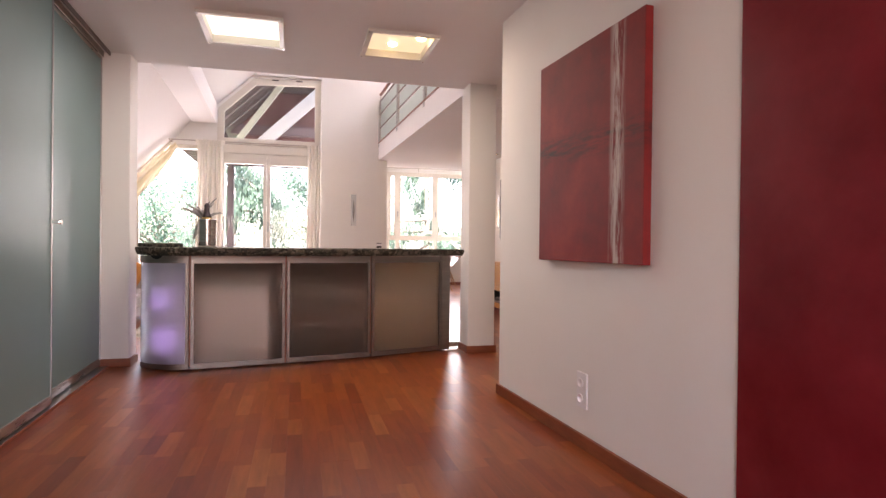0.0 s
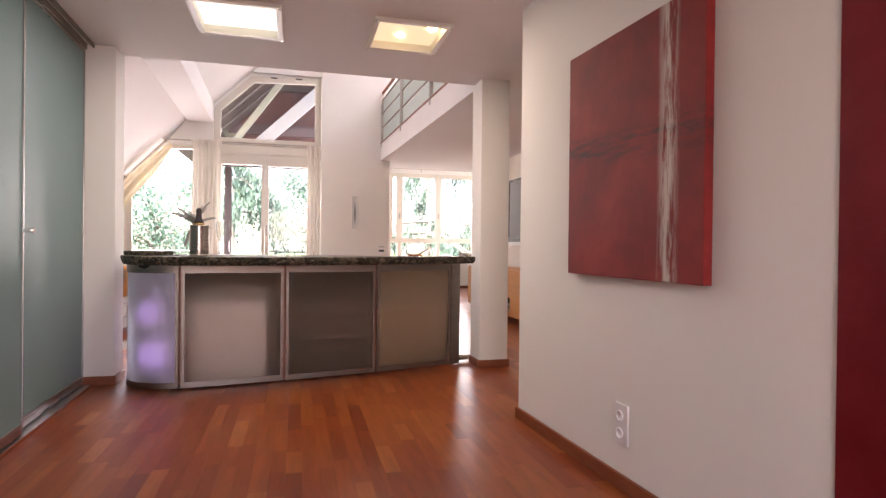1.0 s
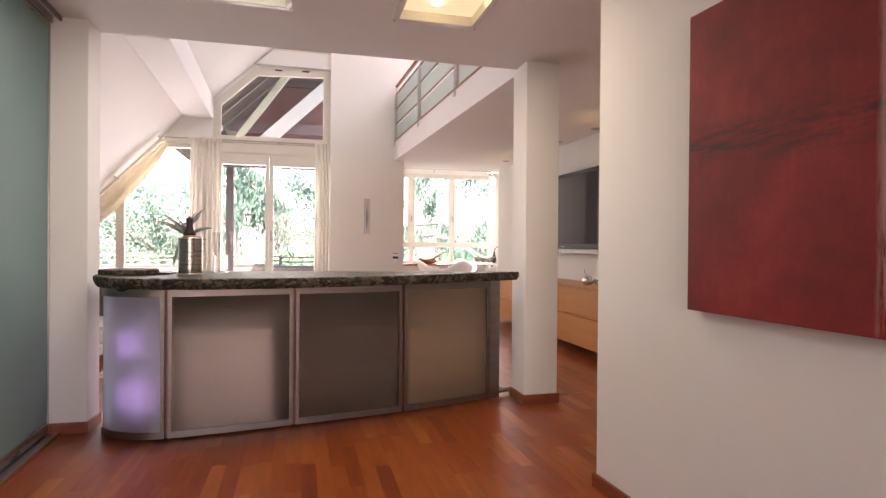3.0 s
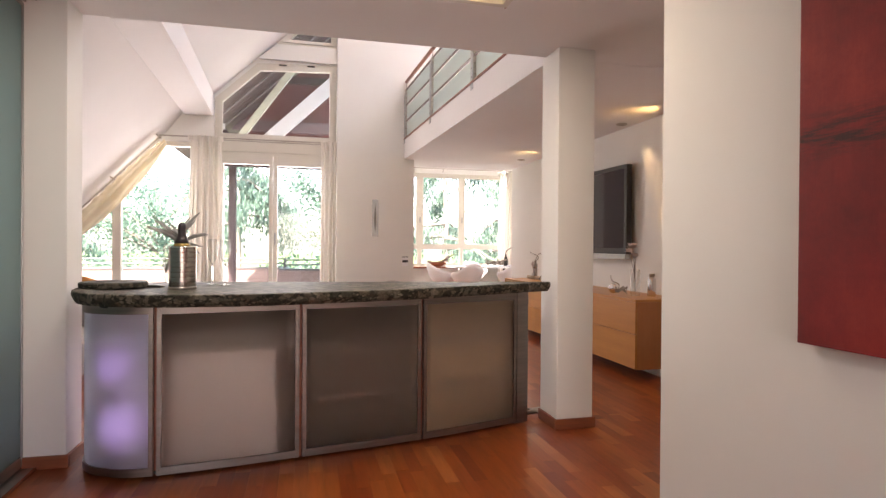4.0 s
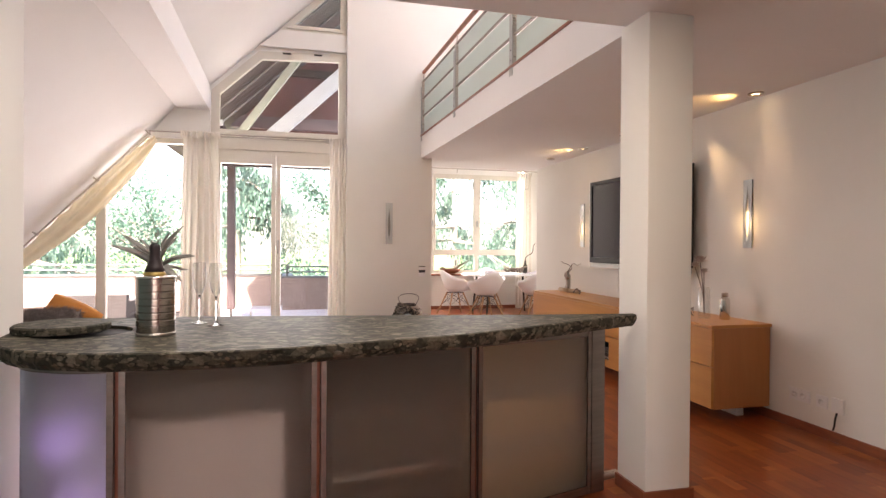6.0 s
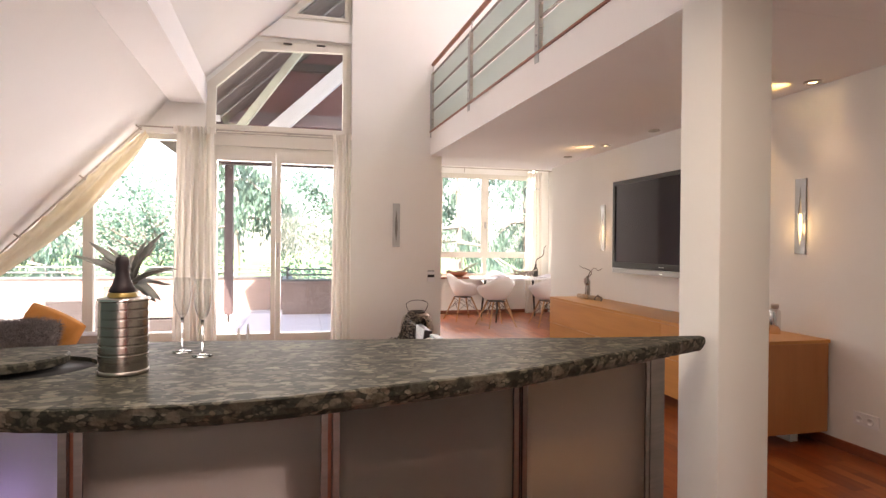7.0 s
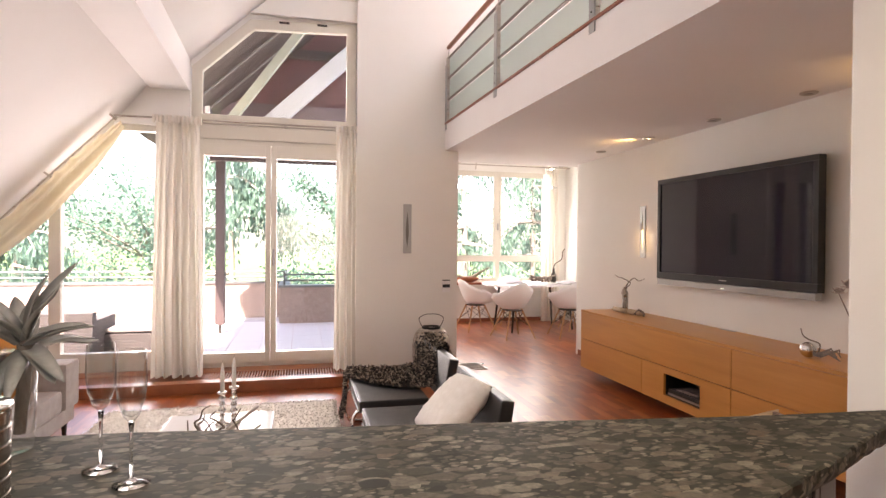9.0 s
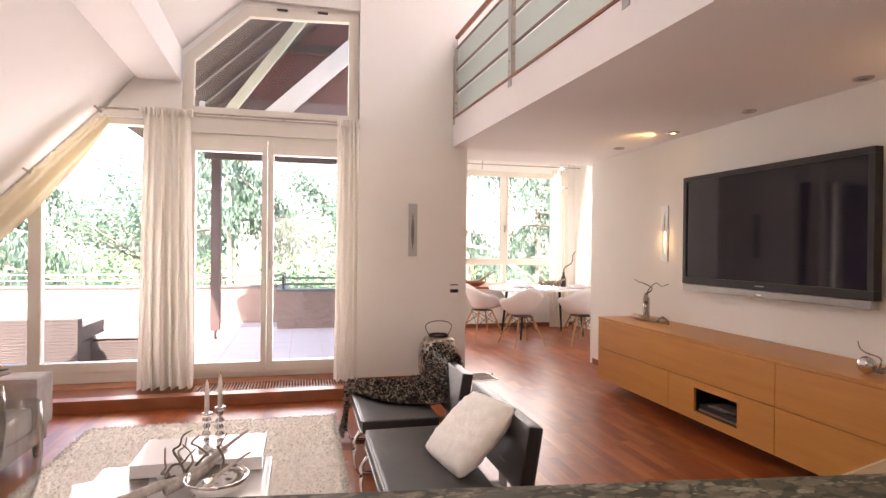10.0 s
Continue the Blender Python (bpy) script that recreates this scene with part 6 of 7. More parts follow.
# swept-up silk under the slope
SW2 = base("swag_curtain", 0, 0, 0, 0, "pale yellow silk curtain gathered up along the slope", "curtain")
bm = bmesh.new()
topl = spline([(-1.70, 10.31, 2.52), (-1.98, 10.31, 2.275), (-2.31, 10.31, 1.93), (-2.72, 10.31, 1.50), (-3.2, 10.31, 1.00)], 16)
lowl = spline([(-1.66, 10.30, 2.44), (-1.79, 10.29, 2.18), (-2.06, 10.28, 1.82), (-2.45, 10.28, 1.39), (-3.2, 10.28, 0.80)], 16)
rows = []
for i, (a, b) in enumerate(zip(topl, lowl)):
    u = i / (len(topl) - 1)
    row = []
    for j in range(25):
        v = j / 24
        p = a + (b - a) * v
        # long folds run down the sweep, short pleats fan out from each hook
        fold = 0.034 * math.sin(v * 15 + 1.5 * math.sin(u * 5) + 5 * u) * (0.25 + math.sin(math.pi * min(1, u * 1.1))) * min(1, v * 2.2)
        hook = (u * 11) % 1
        pleat = 0.040 * (0.5 - hook) * max(0.0, 1 - v * 1.9)
        scallop = 0.030 * math.sin(math.pi * hook) * (1 - v) ** 3
        row.append(bm.verts.new((p.x, p.y + fold + pleat - 0.05 * math.sin(math.pi * v), p.z - scallop)))
    rows.append(row)
for a, b in zip(rows, rows[1:]):
    for j in range(24):
        bm.faces.new((a[j], a[j + 1], b[j + 1], b[j]))
part("cloth", bm, SILK, SW2, "", True)

CR = base("curtain_rod", 0, 0, 0, 0, "thin brushed metal curtain rod with brackets", "curtain rod")
part("rod", rod((-1.76, 10.33, 2.555), (0.515, 10.33, 2.555), 0.009, 0.009, 12), STEEL, CR)
part("second_rod", rod((-1.40, 10.36, 2.535), (0.515, 10.36, 2.535), 0.006, 0.006, 10), STEEL, CR)
for bx in (-1.72, -1.03, -0.2, 0.47):
    part("bracket", join(rod((bx, 10.33, 2.555), (bx, 10.459, 2.56), 0.006), rod((bx, 10.445, 2.56), (bx, 10.4594, 2.56), 0.018)), STEEL, CR)
for k in range(14):
    x = -1.41 + k * 0.033
    part("ring", rod((x, 10.33, 2.542), (x + 0.006, 10.33, 2.542), 0.016, 0.016, 12), STEEL, CR)
CR2 = base("slanted_curtain_rod", 0, 0, 0, 0, "thin metal curtain rod following the roof slope", "curtain rod")
part("rod", rod((-1.74, 10.33, 2.545), (-3.22, 10.33, 0.995), 0.008, 0.008, 12), STEEL, CR2)
for bx in (-1.76, -2.30, -2.9):
    zz = 2.545 + 1.047 * (bx + 1.74)
    part("bracket", join(rod((bx, 10.33, zz), (bx - 0.045, 10.33, zz + 0.045), 0.006), rod((bx - 0.03, 10.30, zz + 0.035), (bx + 0.01, 10.36, zz - 0.005), 0.010, 0.010, 8)), STEEL, CR2)
DC = base("dining_curtain_rod", 0, 0, 0, 0, "short metal curtain track in the dining bay", "curtain rod")
part("rod", rod((2.0, 13.66, 2.73), (4.6, 13.66, 2.73), 0.010, 0.010, 10), STEEL, DC)
for bx in (2.2, 4.4):
    part("bracket", rod((bx, 13.66, 2.73), (bx, 13.66, 2.851), 0.006), STEEL, DC)

# ---- gallery railing ----
RL = base("gallery_railing", 0, 0, 0, 0, "steel gallery railing with frosted glass strips and cherry handrail", "railing")


def rail_point(y, z, off=0.03):
    return (loft_x(y) + off, y, z)


posts = [10.34, 8.90, 7.38, 5.86]
for y in posts:
    x = loft_x(y) + 0.02
    part("post", box(x - 0.018, x + 0.018, y - 0.022, y + 0.022, 2.60 if y < 10 else 2.64, 3.38, 0.004), STEEL, RL, "flat steel post")
    part("post_inner", box(x - 0.026, x - 0.0185, y - 0.034, y + 0.034, 2.60, 3.30, 0.002), ALU, RL, "satin metal plate")
    for zz in (2.72, 2.80):
        part("screw", rod((x - 0.030, y, zz), (x - 0.0262, y, zz), 0.006, 0.006, 8), DARK_METAL, RL)
    part("handrail_pin", rod((x, y, 3.38), (x + 0.01, y, 3.485), 0.006, 0.006, 8), STEEL, RL)
for ya, yb in zip(posts, posts[1:]):
    for z0, z1 in ((2.71, 2.905), (2.945, 3.135), (3.175, 3.36)):
        bm = bmesh.new()
        pa, pb = rail_point(ya - 0.04, 0), rail_point(yb + 0.04, 0)
        add_prism(bm, [(pa[0] - 0.004, pa[1]), (pb[0] - 0.004, pb[1]), (pb[0] + 0.004, pb[1]), (pa[0] + 0.004, pa[1])], "z", z0, z1)
        part("glass_strip", bm, RAIL_GLASS, RL, "frosted green-white glass strip")
    for zz in (2.925, 3.155, 3.375):
        part("cross_bar", rod(rail_point(ya - 0.02, zz, 0.02), rail_point(yb + 0.02, zz, 0.02), 0.012, 0.012, 10), BAR_STEEL, RL)
part("handrail", rod(rail_point(10.36, 3.50), rail_point(5.75, 3.50), 0.024, 0.024, 14), WOOD_RAIL, RL, "round cherry handrail")
bm = bmesh.new()
a, b = loft_x(10.355), loft_x(5.745)
add_prism(bm, [(a - 0.012, 10.355), (b - 0.012, 5.745), (b + 0.10, 5.745), (a + 0.10, 10.355)], "z", LOFT_TOP + 0.001, LOFT_TOP + 0.018)
structure("gallery_edge_trim", bm, WOOD_RAIL, "thin cherry trim along the gallery edge", "trim")

# ---- dining group ----
DT = base("dining_table", 3.62, 12.95, 0, 8, "oval white dining table with wooden legs", "table")
bm = bmesh.new()
ring = [(0.86 * math.copysign(abs(math.cos(a)) ** 0.8, math.cos(a)), 0.50 * math.copysign(abs(math.sin(a)) ** 0.8, math.sin(a))) for a in [2 * math.pi * k / 48 for k in range(48)]]
add_prism(bm, ring, "z", 0.715, 0.745)
part("tabletop", bm, WHITE_GLOSS, DT)
for sx in (-0.48, 0.48):
    for sy in (-0.26, 0.26):
        part("leg", rod((sx * 1.15, sy * 1.15, 0.001), (sx, sy, 0.7145), 0.014, 0.022, 12), DARK_METAL, DT)


def shell_chair():
    c = base("dining_chair", 0, 0, 0, 0, "white moulded shell chair on splayed wooden legs", "chair", "chairs round the dining table")
    bm = bmesh.new()
    nu, nv = 25, 15
    rows = []
    # armchair shell: u from -1 to 1 round the back, v from the seat's middle out to the rim
    for i in range(nu):
        u = -1 + 2 * i / (nu - 1)
        ang = u * radians(148)
        row = []
        for j in range(nv):
            v = j / (nv - 1)
            rx = 0.295 * v ** 0.85 if v > 0 else 0.0
            ry = 0.27 * v ** 0.85 if v > 0 else 0.0
            x, y = rx * math.sin(ang), -ry * math.cos(ang)
            back = max(0.0, math.cos(ang)) ** 1.4
            arm = max(0.0, 1 - abs(abs(u) - 0.58) / 0.42)
            rim = 0.02 + 0.36 * back + 0.205 * (1 - back) * (0.25 + 0.75 * arm) * (1 if abs(u) < 0.95 else 0.45)
            h = rim * max(0.0, (v - 0.45) / 0.55) ** 1.7
            y2 = y - 0.07 * back * max(0.0, v - 0.5)
            flare = 1 + 0.06 * max(0.0, v - 0.8) * 5
            row.append(bm.verts.new((x * flare, y2 + 0.02, 0.435 + h - 0.012 * (1 - v))))
        rows.append(row)
    for a, b in zip(rows, rows[1:]):
        for j in range(nv - 1):
            bm.faces.new((a[j], a[j + 1], b[j + 1], b[j]))
    # rounded front of the seat
    a, b = rows[0], rows[-1]
    mids = [[bm.verts.new(a[j].co.lerp(b[j].co, k / 8) + Vector((0, 0.075 * math.sin(math.pi * k / 8) * (j / (nv - 1)) ** 2, -0.03 * math.sin(math.pi * k / 8) * (j / (nv - 1)) ** 2))) for j in range(nv)] for k in range(1, 8)]
    chain = [b] + list(reversed(mids)) + [a]
    for p, q in zip(chain, chain[1:]):
        for j in range(nv - 1):
            bm.faces.new((p[j], p[j + 1], q[j + 1], q[j]))
    bmesh.ops.remove_doubles(bm, verts=bm.verts, dist=0.0005)
    bmesh.ops.recalc_face_normals(bm, faces=bm.faces)
    bmesh.ops.solidify(bm, geom=bm.faces[:], thickness=0.006)
    part("shell", bm, SHELL, c, "white moulded plastic shell", True)
    feet = [(-0.24, -0.25), (0.24, -0.25), (0.24, 0.25), (-0.24, 0.25)]
    tops = [(-0.10, -0.11), (0.10, -0.11), (0.10, 0.11), (-0.10, 0.11)]
    for (fx, fy), (tx, ty) in zip(feet, tops):
        part("leg", rod((fx, fy, 0.001), (tx, ty, 0.40), 0.010, 0.014, 10), DOWEL, c, "turned maple leg")
    for k in range(4):
        (fx, fy), (tx, ty) = feet[k], tops[k]
        (gx, gy), (ux, uy) = feet[(k + 1) % 4], tops[(k + 1) % 4]
        lo = (fx + (tx - fx) * 0.45, fy + (ty - fy) * 0.45, 0.18)
        hi = (gx + (ux - gx) * 0.95, gy + (uy - gy) * 0.95, 0.38)
        part("wire_brace", rod(lo, hi, 0.0035, 0.0035, 6), DARK_METAL, c, "dark wire brace")
        lo2 = (gx + (ux - gx) * 0.45, gy + (uy - gy) * 0.45, 0.18)
        hi2 = (fx + (tx - fx) * 0.95, fy + (ty - fy) * 0.95, 0.38)
        part("wire_brace", rod(lo2, hi2, 0.0035, 0.0035, 6), DARK_METAL, c, "dark wire brace")
    part("mount_plate", box(-0.11, 0.11, -0.12, 0.12, 0.395, 0.408), DARK_METAL, c)
    return c


DC0 = shell_chair()
DC0.matrix_basis = pose(2.98, 12.20, 0, 0, 0, 8)
for x, y, turn in ((2.66, 13.02, -78), (3.84, 12.12, -4), (3.50, 13.62, 172), (4.32, 12.75, 85)):
    copy_thing(DC0, pose(x, y, 0, 0, 0, turn))

BWL = base("wooden_bowl", 2.78, 13.86, 0.699, 0, "brown wooden bowl with driftwood on the sill", "bowl")
part("bowl_wall", lathe([(0.001, 0.0), (0.08, 0.0), (0.16, 0.05), (0.20, 0.115), (0.195, 0.117), (0.15, 0.06), (0.07, 0.012), (0.001, 0.012)], 24), BASEBOARD, BWL, "", True)
BWL.scale = (1.1, 0.45, 0.8)
part("driftwood", tube(spline([(-0.1, 0, 0.09), (0.08, 0, 0.12), (0.2, 0, 0.22), (0.36, 0, 0.33)], 5), 0.045, 0.012, 8), BARK, BWL, "", True)
part("moss", join(*[lathe([(0.001, 0.08), (0.05, 0.1), (0.06, 0.13), (0.03, 0.16), (0.001, 0.17)], 10)]), BARK, BWL).location = (-0.14, 0, 0)
TB = base("table_bottle", 4.02, 13.05, 0.746, 0, "dark slim bottle with a tall bare branch", "vase")
part("body", lathe([(0.001, 0), (0.04, 0.0), (0.045, 0.02), (0.045, 0.12), (0.02, 0.18), (0.018, 0.23)], 20), DARK_METAL, TB, "", True)
part("branch", tube(spline([(0, 0, 0.2), (0.02, 0, 0.3), (0.14, 0, 0.38), (0.16, 0, 0.50), (0.2, 0, 0.56)], 5), 0.012, 0.006, 6), BARK, TB, "dark bare branch", True)
TD2 = base("table_driftwood", 3.78, 12.95, 0.746, 0, "grey driftwood pieces on the dining table", "ornament")
rr = random.Random(21)
for k in range(8):
    p = Vector((rr.uniform(-0.18, 0.16), rr.uniform(-0.08, 0.08), 0.03))
    part("piece", tube(spline([p, p + Vector((rr.uniform(-0.08, 0.08), rr.uniform(-0.05, 0.05), 0.05)), p + Vector((rr.uniform(-0.14, 0.14), rr.uniform(-0.06, 0.06), rr.uniform(0.03, 0.11)))], 3), 0.028, 0.012, 7), BARK, TD2, "", True)
for k, (nx_, ny_) in enumerate(((3.28, 12.88), (4.12, 12.72))):
    nb = base("folded_cloth", nx_, ny_, 0.746, 20 * k, "loosely folded pale grey cloth on the dining table", "cloth", "cloths on the table")
    bm = bmesh.new()
    g = [[bm.verts.new((0.36 * (i / 14 - 0.5), 0.24 * (j / 10 - 0.5), 0.006 + 0.055 * (math.sin(math.pi * i / 14) * math.sin(math.pi * j / 10)) ** 0.7 * (0.7 + 0.3 * math.sin(i * 1.3 + j * 0.9)))) for j in range(11)] for i in range(15)]
    for i in range(14):
        for j in range(10):
            bm.faces.new((g[i][j], g[i + 1][j], g[i + 1][j + 1], g[i][j + 1]))
    bmesh.ops.solidify(bm, geom=bm.faces[:], thickness=0.006)
    part("folds", bm, mottled("pale_cloth", (0.60, 0.58, 0.62), (0.70, 0.68, 0.72), 9, 0.9), nb, "", True)
PD = base("pendant_lamp", 3.92, 12.95, 2.851, 0, "small pendant lamp with two glass discs, lit", "pendant lamp")
part("rose", lathe([(0.05, 0.0), (0.05, -0.02), (0.001, -0.022)], 20), CHROME, PD)
part("cord", rod((0, 0, -0.02), (0, 0, -0.56), 0.003, 0.003, 6), STEEL, PD)
for zz in (-0.25, -0.55):
    part("glass_disc", lathe([(0.012, zz + 0.02), (0.10, zz), (0.10, zz - 0.006), (0.012, zz + 0.008)], 28), THIN, PD, "clear glass disc", True)
    part("bulb", lathe([(0.001, zz - 0.02), (0.016, zz - 0.01), (0.016, zz + 0.02), (0.001, zz + 0.024)], 14), BULB, PD, "bright bulb", True)
WR = base("window_stay", 2.93, DIN_Y - 0.03, 2.84, 0, "thin metal stay hanging from the dining ceiling", "fitting")
part("stay", join(rod((0, 0, 0.0), (-0.02, -0.01, -0.16), 0.008), rod((-0.03, 0, 0.0), (0.03, 0, 0.0), 0.010)), STEEL, WR)


# ---- terrace ----
structure("terrace", box(-9.0, 1.48, 10.56, 16.6, -0.12, -0.032), GROUT, "bright tiled roof terrace", "terrace")
TILE_SET = tagged(new("terrace_paving"), "square pale grey terrace tiles", "paving", "", "structure")
tile_mesh = None
for i in range(12):
    for j in range(10):
        x, y = 1.25 - i * 0.402, 10.80 + j * 0.402
        if tile_mesh is None:
            t = part("tile", box(-0.198, 0.198, -0.198, 0.198, -0.03, -0.005, 0.002), TERRACE_TILE, TILE_SET)
            tile_mesh = t.data
        else:
            t = new("tile", tile_mesh)
            t.parent = TILE_SET
        t.location = (x, y, 0)
PAR = tagged(new("parapet"), "low pebbledash terrace parapet with a dark rail", "parapet", "", "structure")
bm = bmesh.new()
add_box(bm, -0.22, 1.49, 14.35, 14.55, -0.03, 0.60)
add_box(bm, -0.40, -0.22, 14.35, 15.6, -0.03, 0.60)
add_box(bm, -9.0, -0.40, 15.42, 15.6, -0.03, 0.60)
part("wall", bm, PEBBLEDASH, PAR, "brown pebbledash wall")
bm = bmesh.new()
add_box(bm, -0.24, 1.49, 14.33, 14.57, 0.601, 0.64)
add_box(bm, -0.42, -0.24, 14.33, 15.62, 0.601, 0.64)
add_box(bm, -9.0, -0.42, 15.40, 15.62, 0.601, 0.64)
part("coping", bm, RAIL_PAINT, PAR, "dark metal coping")
for a, b, xs in (((-0.32, 14.45), (1.48, 14.45), 3), ((-0.32, 14.45), (-0.32, 15.5), 2), ((-9.0, 15.5), (-0.32, 15.5), 9)):
    for zz in (0.72, 0.82):
        part("rail", rod((a[0], a[1], zz), (b[0], b[1], zz), 0.016, 0.016, 8), RAIL_PAINT, PAR, "dark round rail")
    for k in range(xs):
        f = k / max(1, xs - 1)
        x, y = a[0] + (b[0] - a[0]) * f, a[1] + (b[1] - a[1]) * f
        part("post", rod((x, y, 0.641), (x, y, 0.86), 0.018, 0.018, 8), RAIL_PAINT, PAR, "dark rail post")
PO = base("terrace_post", -1.22, 13.45, -0.005, 0, "reddish-brown wooden post on a metal foot", "post")
part("shaft", box(-0.065, 0.065, -0.065, 0.065, 0.13, 2.62, 0.006), BROWN_WOOD, PO)
part("foot", rod((0, 0, 0.0), (0, 0, 0.13), 0.022, 0.022, 10), DARK_METAL, PO, "thin metal foot")


def wicker_box(x0, x1, y0, y1, z0, z1, step=0.024):
    """Horizontal woven bands on all four sides."""
    bm = bmesh.new()
    n = int((z1 - z0) / step)
    for k in range(n):
        z = z0 + k * step
        o = 0.004 * (k % 2)
        add_box(bm, x0 - o, x1 + o, y0 - o, y1 + o, z, z + step * 0.82)
    return bm


WC = base("wicker_armchair", -2.72, 12.0, -0.004, 0, "brown woven wicker armchair on the terrace", "armchair")
part("woven_base", wicker_box(-0.42, 0.42, -0.36, 0.36, 0.03, 0.40), WICKER, WC)
part("woven_arm", wicker_box(-0.42, -0.27, -0.36, 0.36, 0.402, 0.62), WICKER, WC)
part("woven_arm", wicker_box(0.27, 0.42, -0.36, 0.36, 0.402, 0.62), WICKER, WC)
part("woven_back", wicker_box(-0.42, 0.42, -0.50, -0.365, 0.03, 0.76), WICKER, WC)
part("seat_pad", box(-0.26, 0.26, -0.34, 0.38, 0.402, 0.50, 0.03), GREY_FUR, WC, "dark grey seat pad")
part("foot", box(-0.40, 0.40, -0.48, 0.34, 0.002, 0.028), DARK_METAL, WC)
WC.scale = (0.95, 0.95, 0.74)
WO = base("wicker_stool", -2.0, 12.2, -0.004, 0, "low brown wicker footstool with a dark pad", "footstool")
part("woven_base", wicker_box(-0.34, 0.34, -0.3, 0.3, 0.03, 0.34), WICKER, WO)
part("pad", box(-0.33, 0.33, -0.29, 0.29, 0.342, 0.40, 0.02), GREY_FUR, WO, "dark grey pad")
part("foot", box(-0.32, 0.32, -0.28, 0.28, 0.002, 0.028), DARK_METAL, WO)
WO.scale = (0.95, 0.95, 0.8)

# roof overhang beyond the gable window
ROOF = base("roof_overhang", 0, 0, 0, 0, "brown boarded roof overhang with pale beams", "roof", "", "structure")
OV = 0.17


def soffit_z(x):
    return slope_high(x) + OV


EAVE_X = -1.85
for k in range(17):
    y0 = 10.60 + k * 0.195
    part("soffit_board", prism([(EAVE_X, soffit_z(EAVE_X)), (2.4, soffit_z(2.4)), (2.4, soffit_z(2.4) + 0.05), (EAVE_X, soffit_z(EAVE_X) + 0.05)], "y", y0, y0 + 0.187), SOFFIT, ROOF, "dark brown board")
part("roof_skin", prism([(EAVE_X - 0.06, soffit_z(EAVE_X - 0.06) + 0.06), (2.4, soffit_z(2.4) + 0.06), (2.4, soffit_z(2.4) + 0.15), (EAVE_X - 0.06, soffit_z(EAVE_X - 0.06) + 0.15)], "y", 10.59, 13.93), SOFFIT, ROOF)
for y0 in (11.1, 11.84, 12.5):
    part("awning_rod", rod((-1.30, y0, soffit_z(-1.30) - 0.07), (0.6, y0, soffit_z(0.6) - 0.07), 0.014, 0.014, 8), ROD_GREY, ROOF, "thin grey rod")
    part("rod_bracket", box(-1.30, -1.235, y0 - 0.03, y0 + 0.03, soffit_z(-1.27) - 0.10, soffit_z(-1.27) - 0.01, 0.008), WHITE_BEAM, ROOF, "white bracket")


def beam(name, a, b, w, d, mat, label):
    a, b = Vector(a), Vector(b)
    v = (b - a)
    bm = box(-w / 2, w / 2, -d / 2, d / 2, -v.length / 2, v.length / 2, 0.004)
    ob = part(name, bm, mat, ROOF, label)
    ob.matrix_basis = Matrix.Translation((a + b) / 2) @ Matrix.Rotation(math.atan2(v.x, v.z), 4, "Y")
    return ob


beam("strut", (-1.075, 11.98, 2.68), (0.165, 11.98, 4.42), 0.105, 0.10, PALE_BEAM, "pale green-grey strut")
beam("rafter", (-0.89, 12.9, 2.68), (1.23, 12.9, 4.72), 0.235, 0.12, WHITE_BEAM, "white painted rafter")
beam("brace", (-1.52, 12.7, 3.62), (-1.06, 12.7, 2.66), 0.11, 0.10, BROWN_WOOD, "dark brown brace")
for k in range(24):
    x = -1.0 + k * 0.122
    h = soffit_z(x + 0.1215) + 0.02
    part("cladding_board", box(x, x + 0.1215, 13.30 + 0.005 * (k % 2), 13.33, 2.60, max(2.75, h)), CLADDING, ROOF, "red-brown vertical board")
part("tie_beam", box(-1.35, 1.48, 13.22, 13.32, 2.56, 2.70, 0.005), BROWN_WOOD, ROOF, "brown stained tie beam")
part("collar_beam", box(-1.2, 1.48, 13.18, 13.27, 3.22, 3.42, 0.005), TIE_WOOD, ROOF, "mauve brown collar beam")
part("collar_beam", box(-0.25, 1.48, 13.18, 13.27, 4.14, 4.27, 0.005), SOFFIT, ROOF, "dark brown collar beam")

# ---- garden ----
structure("ground", box(-160, 160, 16.7, 320, -3.4, -3.2), GRASS, "green garden lawn beyond the terrace", "ground")


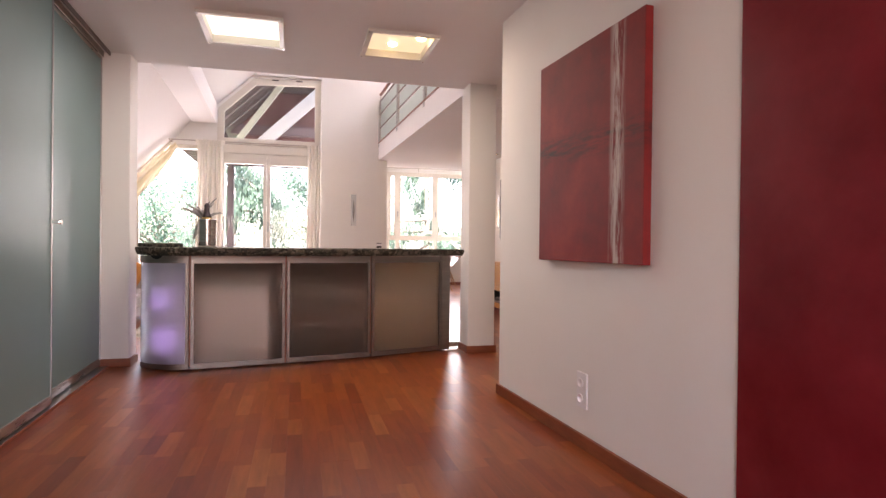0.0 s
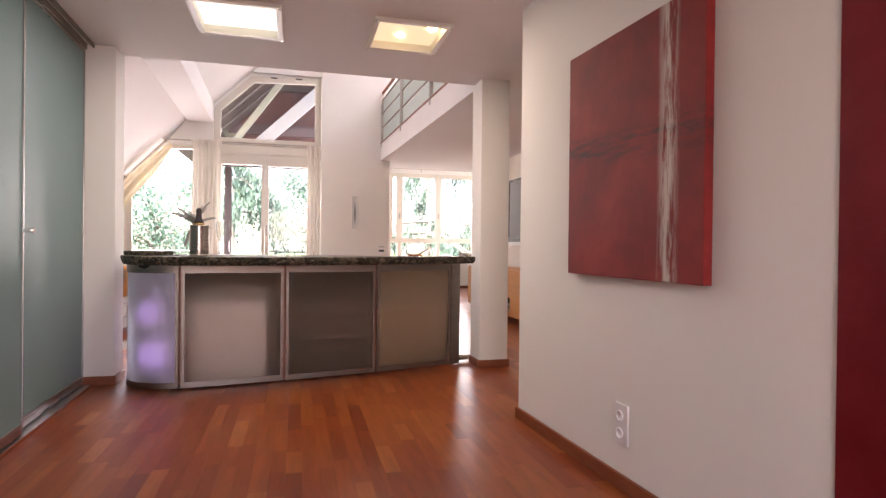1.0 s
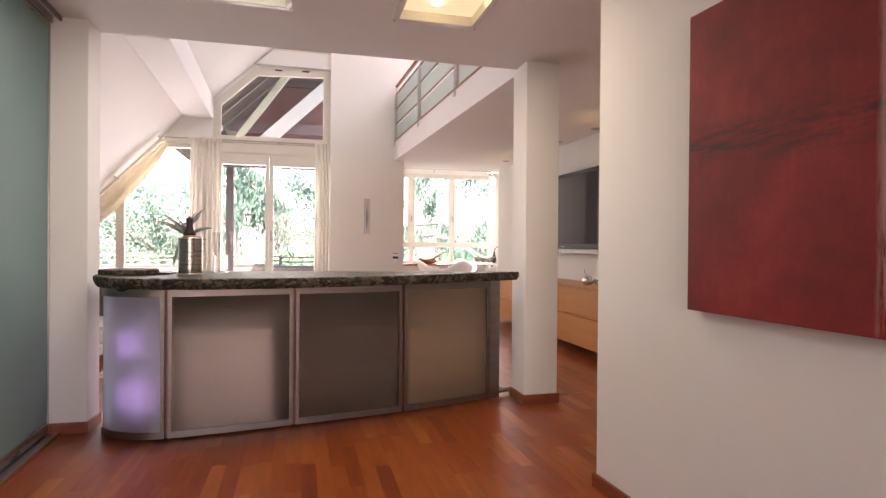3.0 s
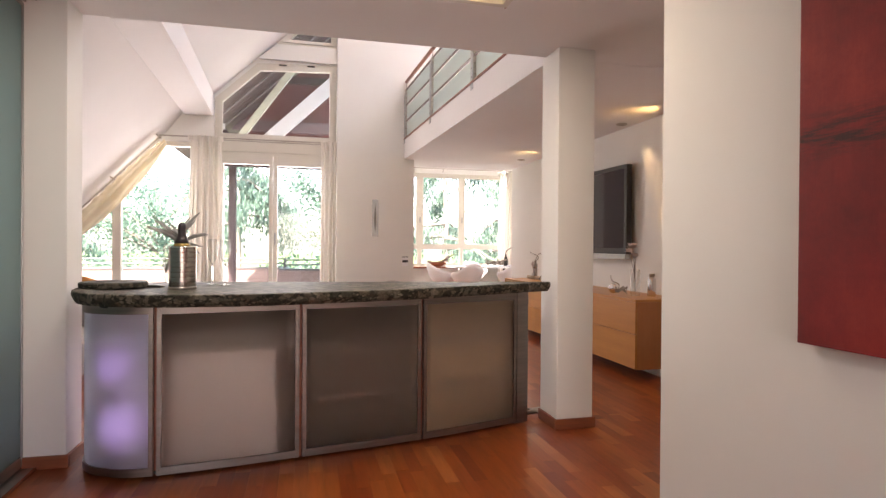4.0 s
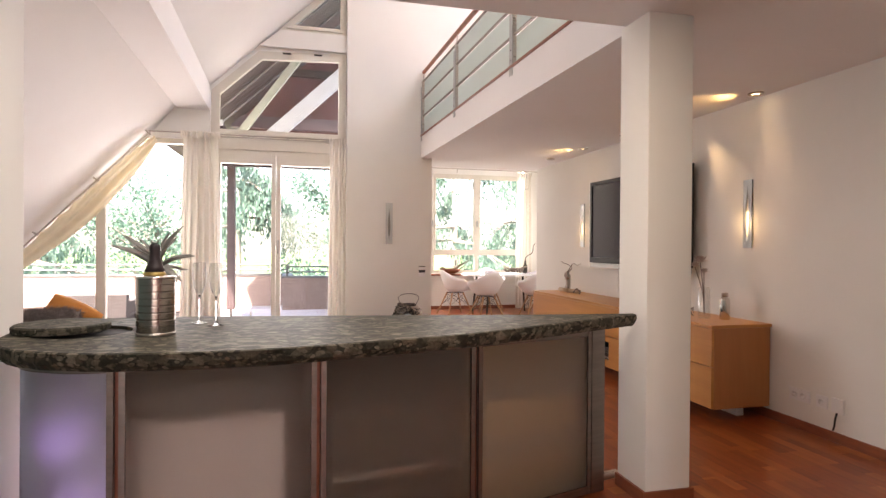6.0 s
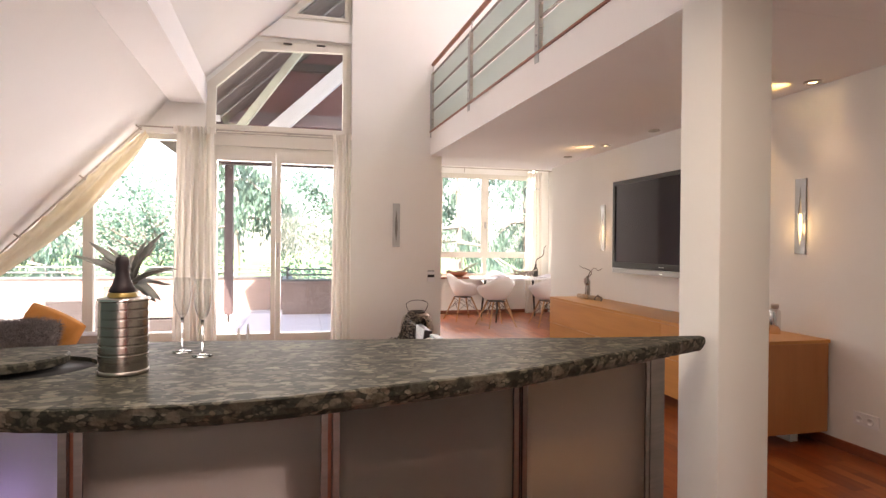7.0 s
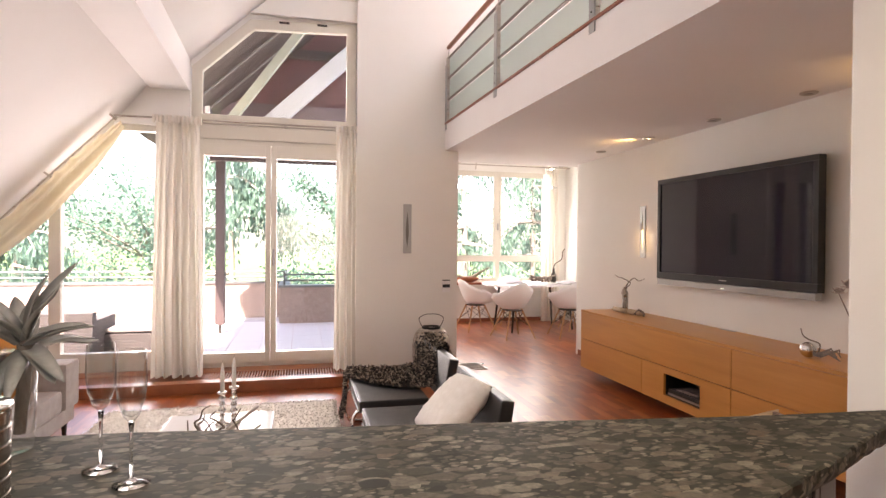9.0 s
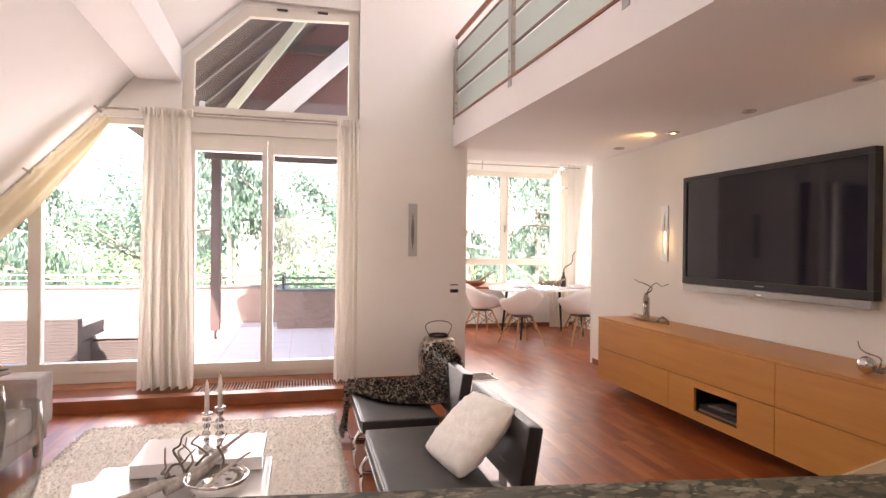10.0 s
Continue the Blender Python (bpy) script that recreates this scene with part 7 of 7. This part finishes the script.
def tree(x, y, z, h, r, mat, label, seed, kind):
    rr = random.Random(seed)
    t = base("tree", x, y, z, 0, label, "tree", "garden trees")
    part("trunk", tube([(0, 0, 0), (0.08, 0.05, h * 0.35), (-0.05, 0.1, h * 0.7), (0, 0, h * 0.97)], 0.09 * h / 9, 0.03, 9), TRUNK, t, "rough grey-brown trunk", True)
    limbs = []
    n = 34 if kind == "spruce" else 26
    bms = []
    for k in range(n):
        f = rr.uniform(0.12, 0.97) if kind == "spruce" else rr.uniform(0.25, 0.92)
        a = rr.uniform(0, 2 * math.pi)
        if kind == "spruce":
            ln = r * (1.08 - f) * rr.uniform(0.75, 1.15) + 0.3
            pts = [Vector((0, 0, h * f)), Vector((math.cos(a) * ln * 0.5, math.sin(a) * ln * 0.5, h * f - 0.05 * ln)), Vector((math.cos(a) * ln, math.sin(a) * ln, h * f - 0.34 * ln))]
        else:
            ln = r * math.sin(math.pi * min(1, f * 0.95)) * rr.uniform(0.7, 1.15)
            pts = [Vector((0, 0, h * f * 0.7)), Vector((math.cos(a) * ln * 0.5, math.sin(a) * ln * 0.5, h * f * 0.88)), Vector((math.cos(a) * ln, math.sin(a) * ln, h * f))]
        limbs.append(pts)
        bms.append(tube(pts, 0.05 * h / 9, 0.012, 5))
    tagged(part("limbs", join(*bms), TRUNK, t), kind="stuff")
    vs, fs = [], []
    total = 14000 if kind == "spruce" else 11000
    for k in range(total):
        pts = rr.choice(limbs)
        s = rr.random() ** 0.6
        p = pts[0].lerp(pts[1], s * 2) if s < 0.5 else pts[1].lerp(pts[2], s * 2 - 1)
        if kind == "spruce":
            p = p + Vector((rr.gauss(0, 0.16), rr.gauss(0, 0.16), -abs(rr.gauss(0, 0.34)) * (0.3 + s)))
            d = Vector((rr.uniform(-0.4, 0.4), rr.uniform(-0.4, 0.4), -1)).normalized() * rr.uniform(0.10, 0.24)
            w = 0.035
        else:
            q = rr.gauss(0, 0.36)
            p = p + Vector((q, rr.gauss(0, 0.36), rr.gauss(0, 0.3)))
            d = Vector((rr.uniform(-1, 1), rr.uniform(-1, 1), rr.uniform(-1, 0.6))).normalized() * rr.uniform(0.09, 0.17)
            w = 0.055
        side = d.cross(Vector((rr.uniform(-1, 1), rr.uniform(-1, 1), rr.uniform(-1, 1)))).normalized() * w
        m = len(vs)
        vs += [p, p + d * 0.5 + side, p + d, p + d * 0.5 - side]
        fs.append((m, m + 1, m + 2, m + 3))
    me = bpy.data.meshes.new("crown")
    me.from_pydata([tuple(v) for v in vs], [], fs)
    me.materials.append(mat)
    c = new("crown", me)
    c.parent = t
    return t


tree(-2.0, 21.0, -3.2, 11.0, 2.5, LEAF_DARK, "tall dark green spruce with drooping branches", 1, "spruce")
tree(-7.6, 22.0, -3.2, 8.8, 3.4, LEAF_DARK, "broad dark green spruce beyond the terrace", 2, "spruce")
tree(-11.6, 24.0, -3.2, 8.0, 3.4, LEAF_LIGHT, "leafy green garden tree in sunlight", 3, "broad")
tree(1.5, 27.0, -3.2, 8.6, 3.4, LEAF_LIGHT, "leafy bright green garden tree", 4, "broad")
tree(4.6, 20.5, -3.2, 12.0, 2.6, LEAF_DARK, "tall spruce close to the dining window", 5, "spruce")
tree(7.4, 22.0, -3.2, 12.5, 2.8, LEAF_DARK, "tall dark spruce behind the dining bay", 6, "spruce")
tree(-5.6, 27.5, -3.2, 8.8, 3.8, LEAF_LIGHT, "leafy bright green garden tree", 7, "broad")
tree(10.5, 26.0, -3.2, 10.0, 3.4, LEAF_LIGHT, "leafy green garden tree", 8, "broad")
tree(-15.5, 26.0, -3.2, 8.0, 3.6, LEAF_DARK, "dark green spruce in the garden", 9, "spruce")

# ---- parquet strips ----
FLOOR = bpy.data.objects["floor"]
STRIP = 0.071
lengths = (0.26, 0.34, 0.42, 0.50)
plank_meshes = {}


def plank_mesh(n):
    bm = box(-STRIP / 2 + 0.00015, STRIP / 2 - 0.00015, 0.00015, n - 0.00015, -0.011, 0.0)
    me = bpy.data.meshes.new("strip")
    bm.to_mesh(me)
    bm.free()
    me.materials.append(PARQUET)
    return me


rr = random.Random(30)
vs, fs = [], []
singles = 0
areas = [(-1.88, 3.32, -2.19, 5.75), (-3.29, 3.32, 5.75, 9.82), (0.53, 3.32, 9.82, 10.36), (1.63, 4.65, 10.36, 13.9)]
for x0, x1, y0, y1 in areas:
    cols = int((x1 - x0) / STRIP)
    for c in range(cols):
        x = x0 + (c + 0.5) * STRIP
        y = y0 - rr.choice(lengths) * rr.random()
        while y < y1:
            n = rr.choice(lengths)
            a, b = max(y, y0), min(y + n, y1)
            whole = a == y and b == y + n
            if whole and -0.95 < x < 1.40 and 2.75 < y < 5.3 and singles < 300:
                if n not in plank_meshes:
                    plank_meshes[n] = plank_mesh(n)
                s = new("strip", plank_meshes[n])
                s.parent = FLOOR
                s.location = (x, y, rr.uniform(-0.0002, 0.0))
                singles += 1
            elif b - a > 0.01:
                m = len(vs)
                xa, xb, ya, yb, zt = x - STRIP / 2 + 0.00015, x + STRIP / 2 - 0.00015, a + 0.00015, b - 0.00015, rr.uniform(-0.0002, 0.0)
                vs += [(xa, ya, -0.011), (xb, ya, -0.011), (xb, yb, -0.011), (xa, yb, -0.011), (xa, ya, zt), (xb, ya, zt), (xb, yb, zt), (xa, yb, zt)]
                fs += [(m + 4, m + 5, m + 6, m + 7), (m, m + 1, m + 5, m + 4), (m + 1, m + 2, m + 6, m + 5), (m + 2, m + 3, m + 7, m + 6), (m + 3, m, m + 4, m + 7)]
            y += n
me = bpy.data.meshes.new("parquet_field")
me.from_pydata(vs, [], fs)
me.materials.append(PARQUET)
pf = new("parquet_field", me)
pf.parent = FLOOR
tagged(pf, kind="stuff")
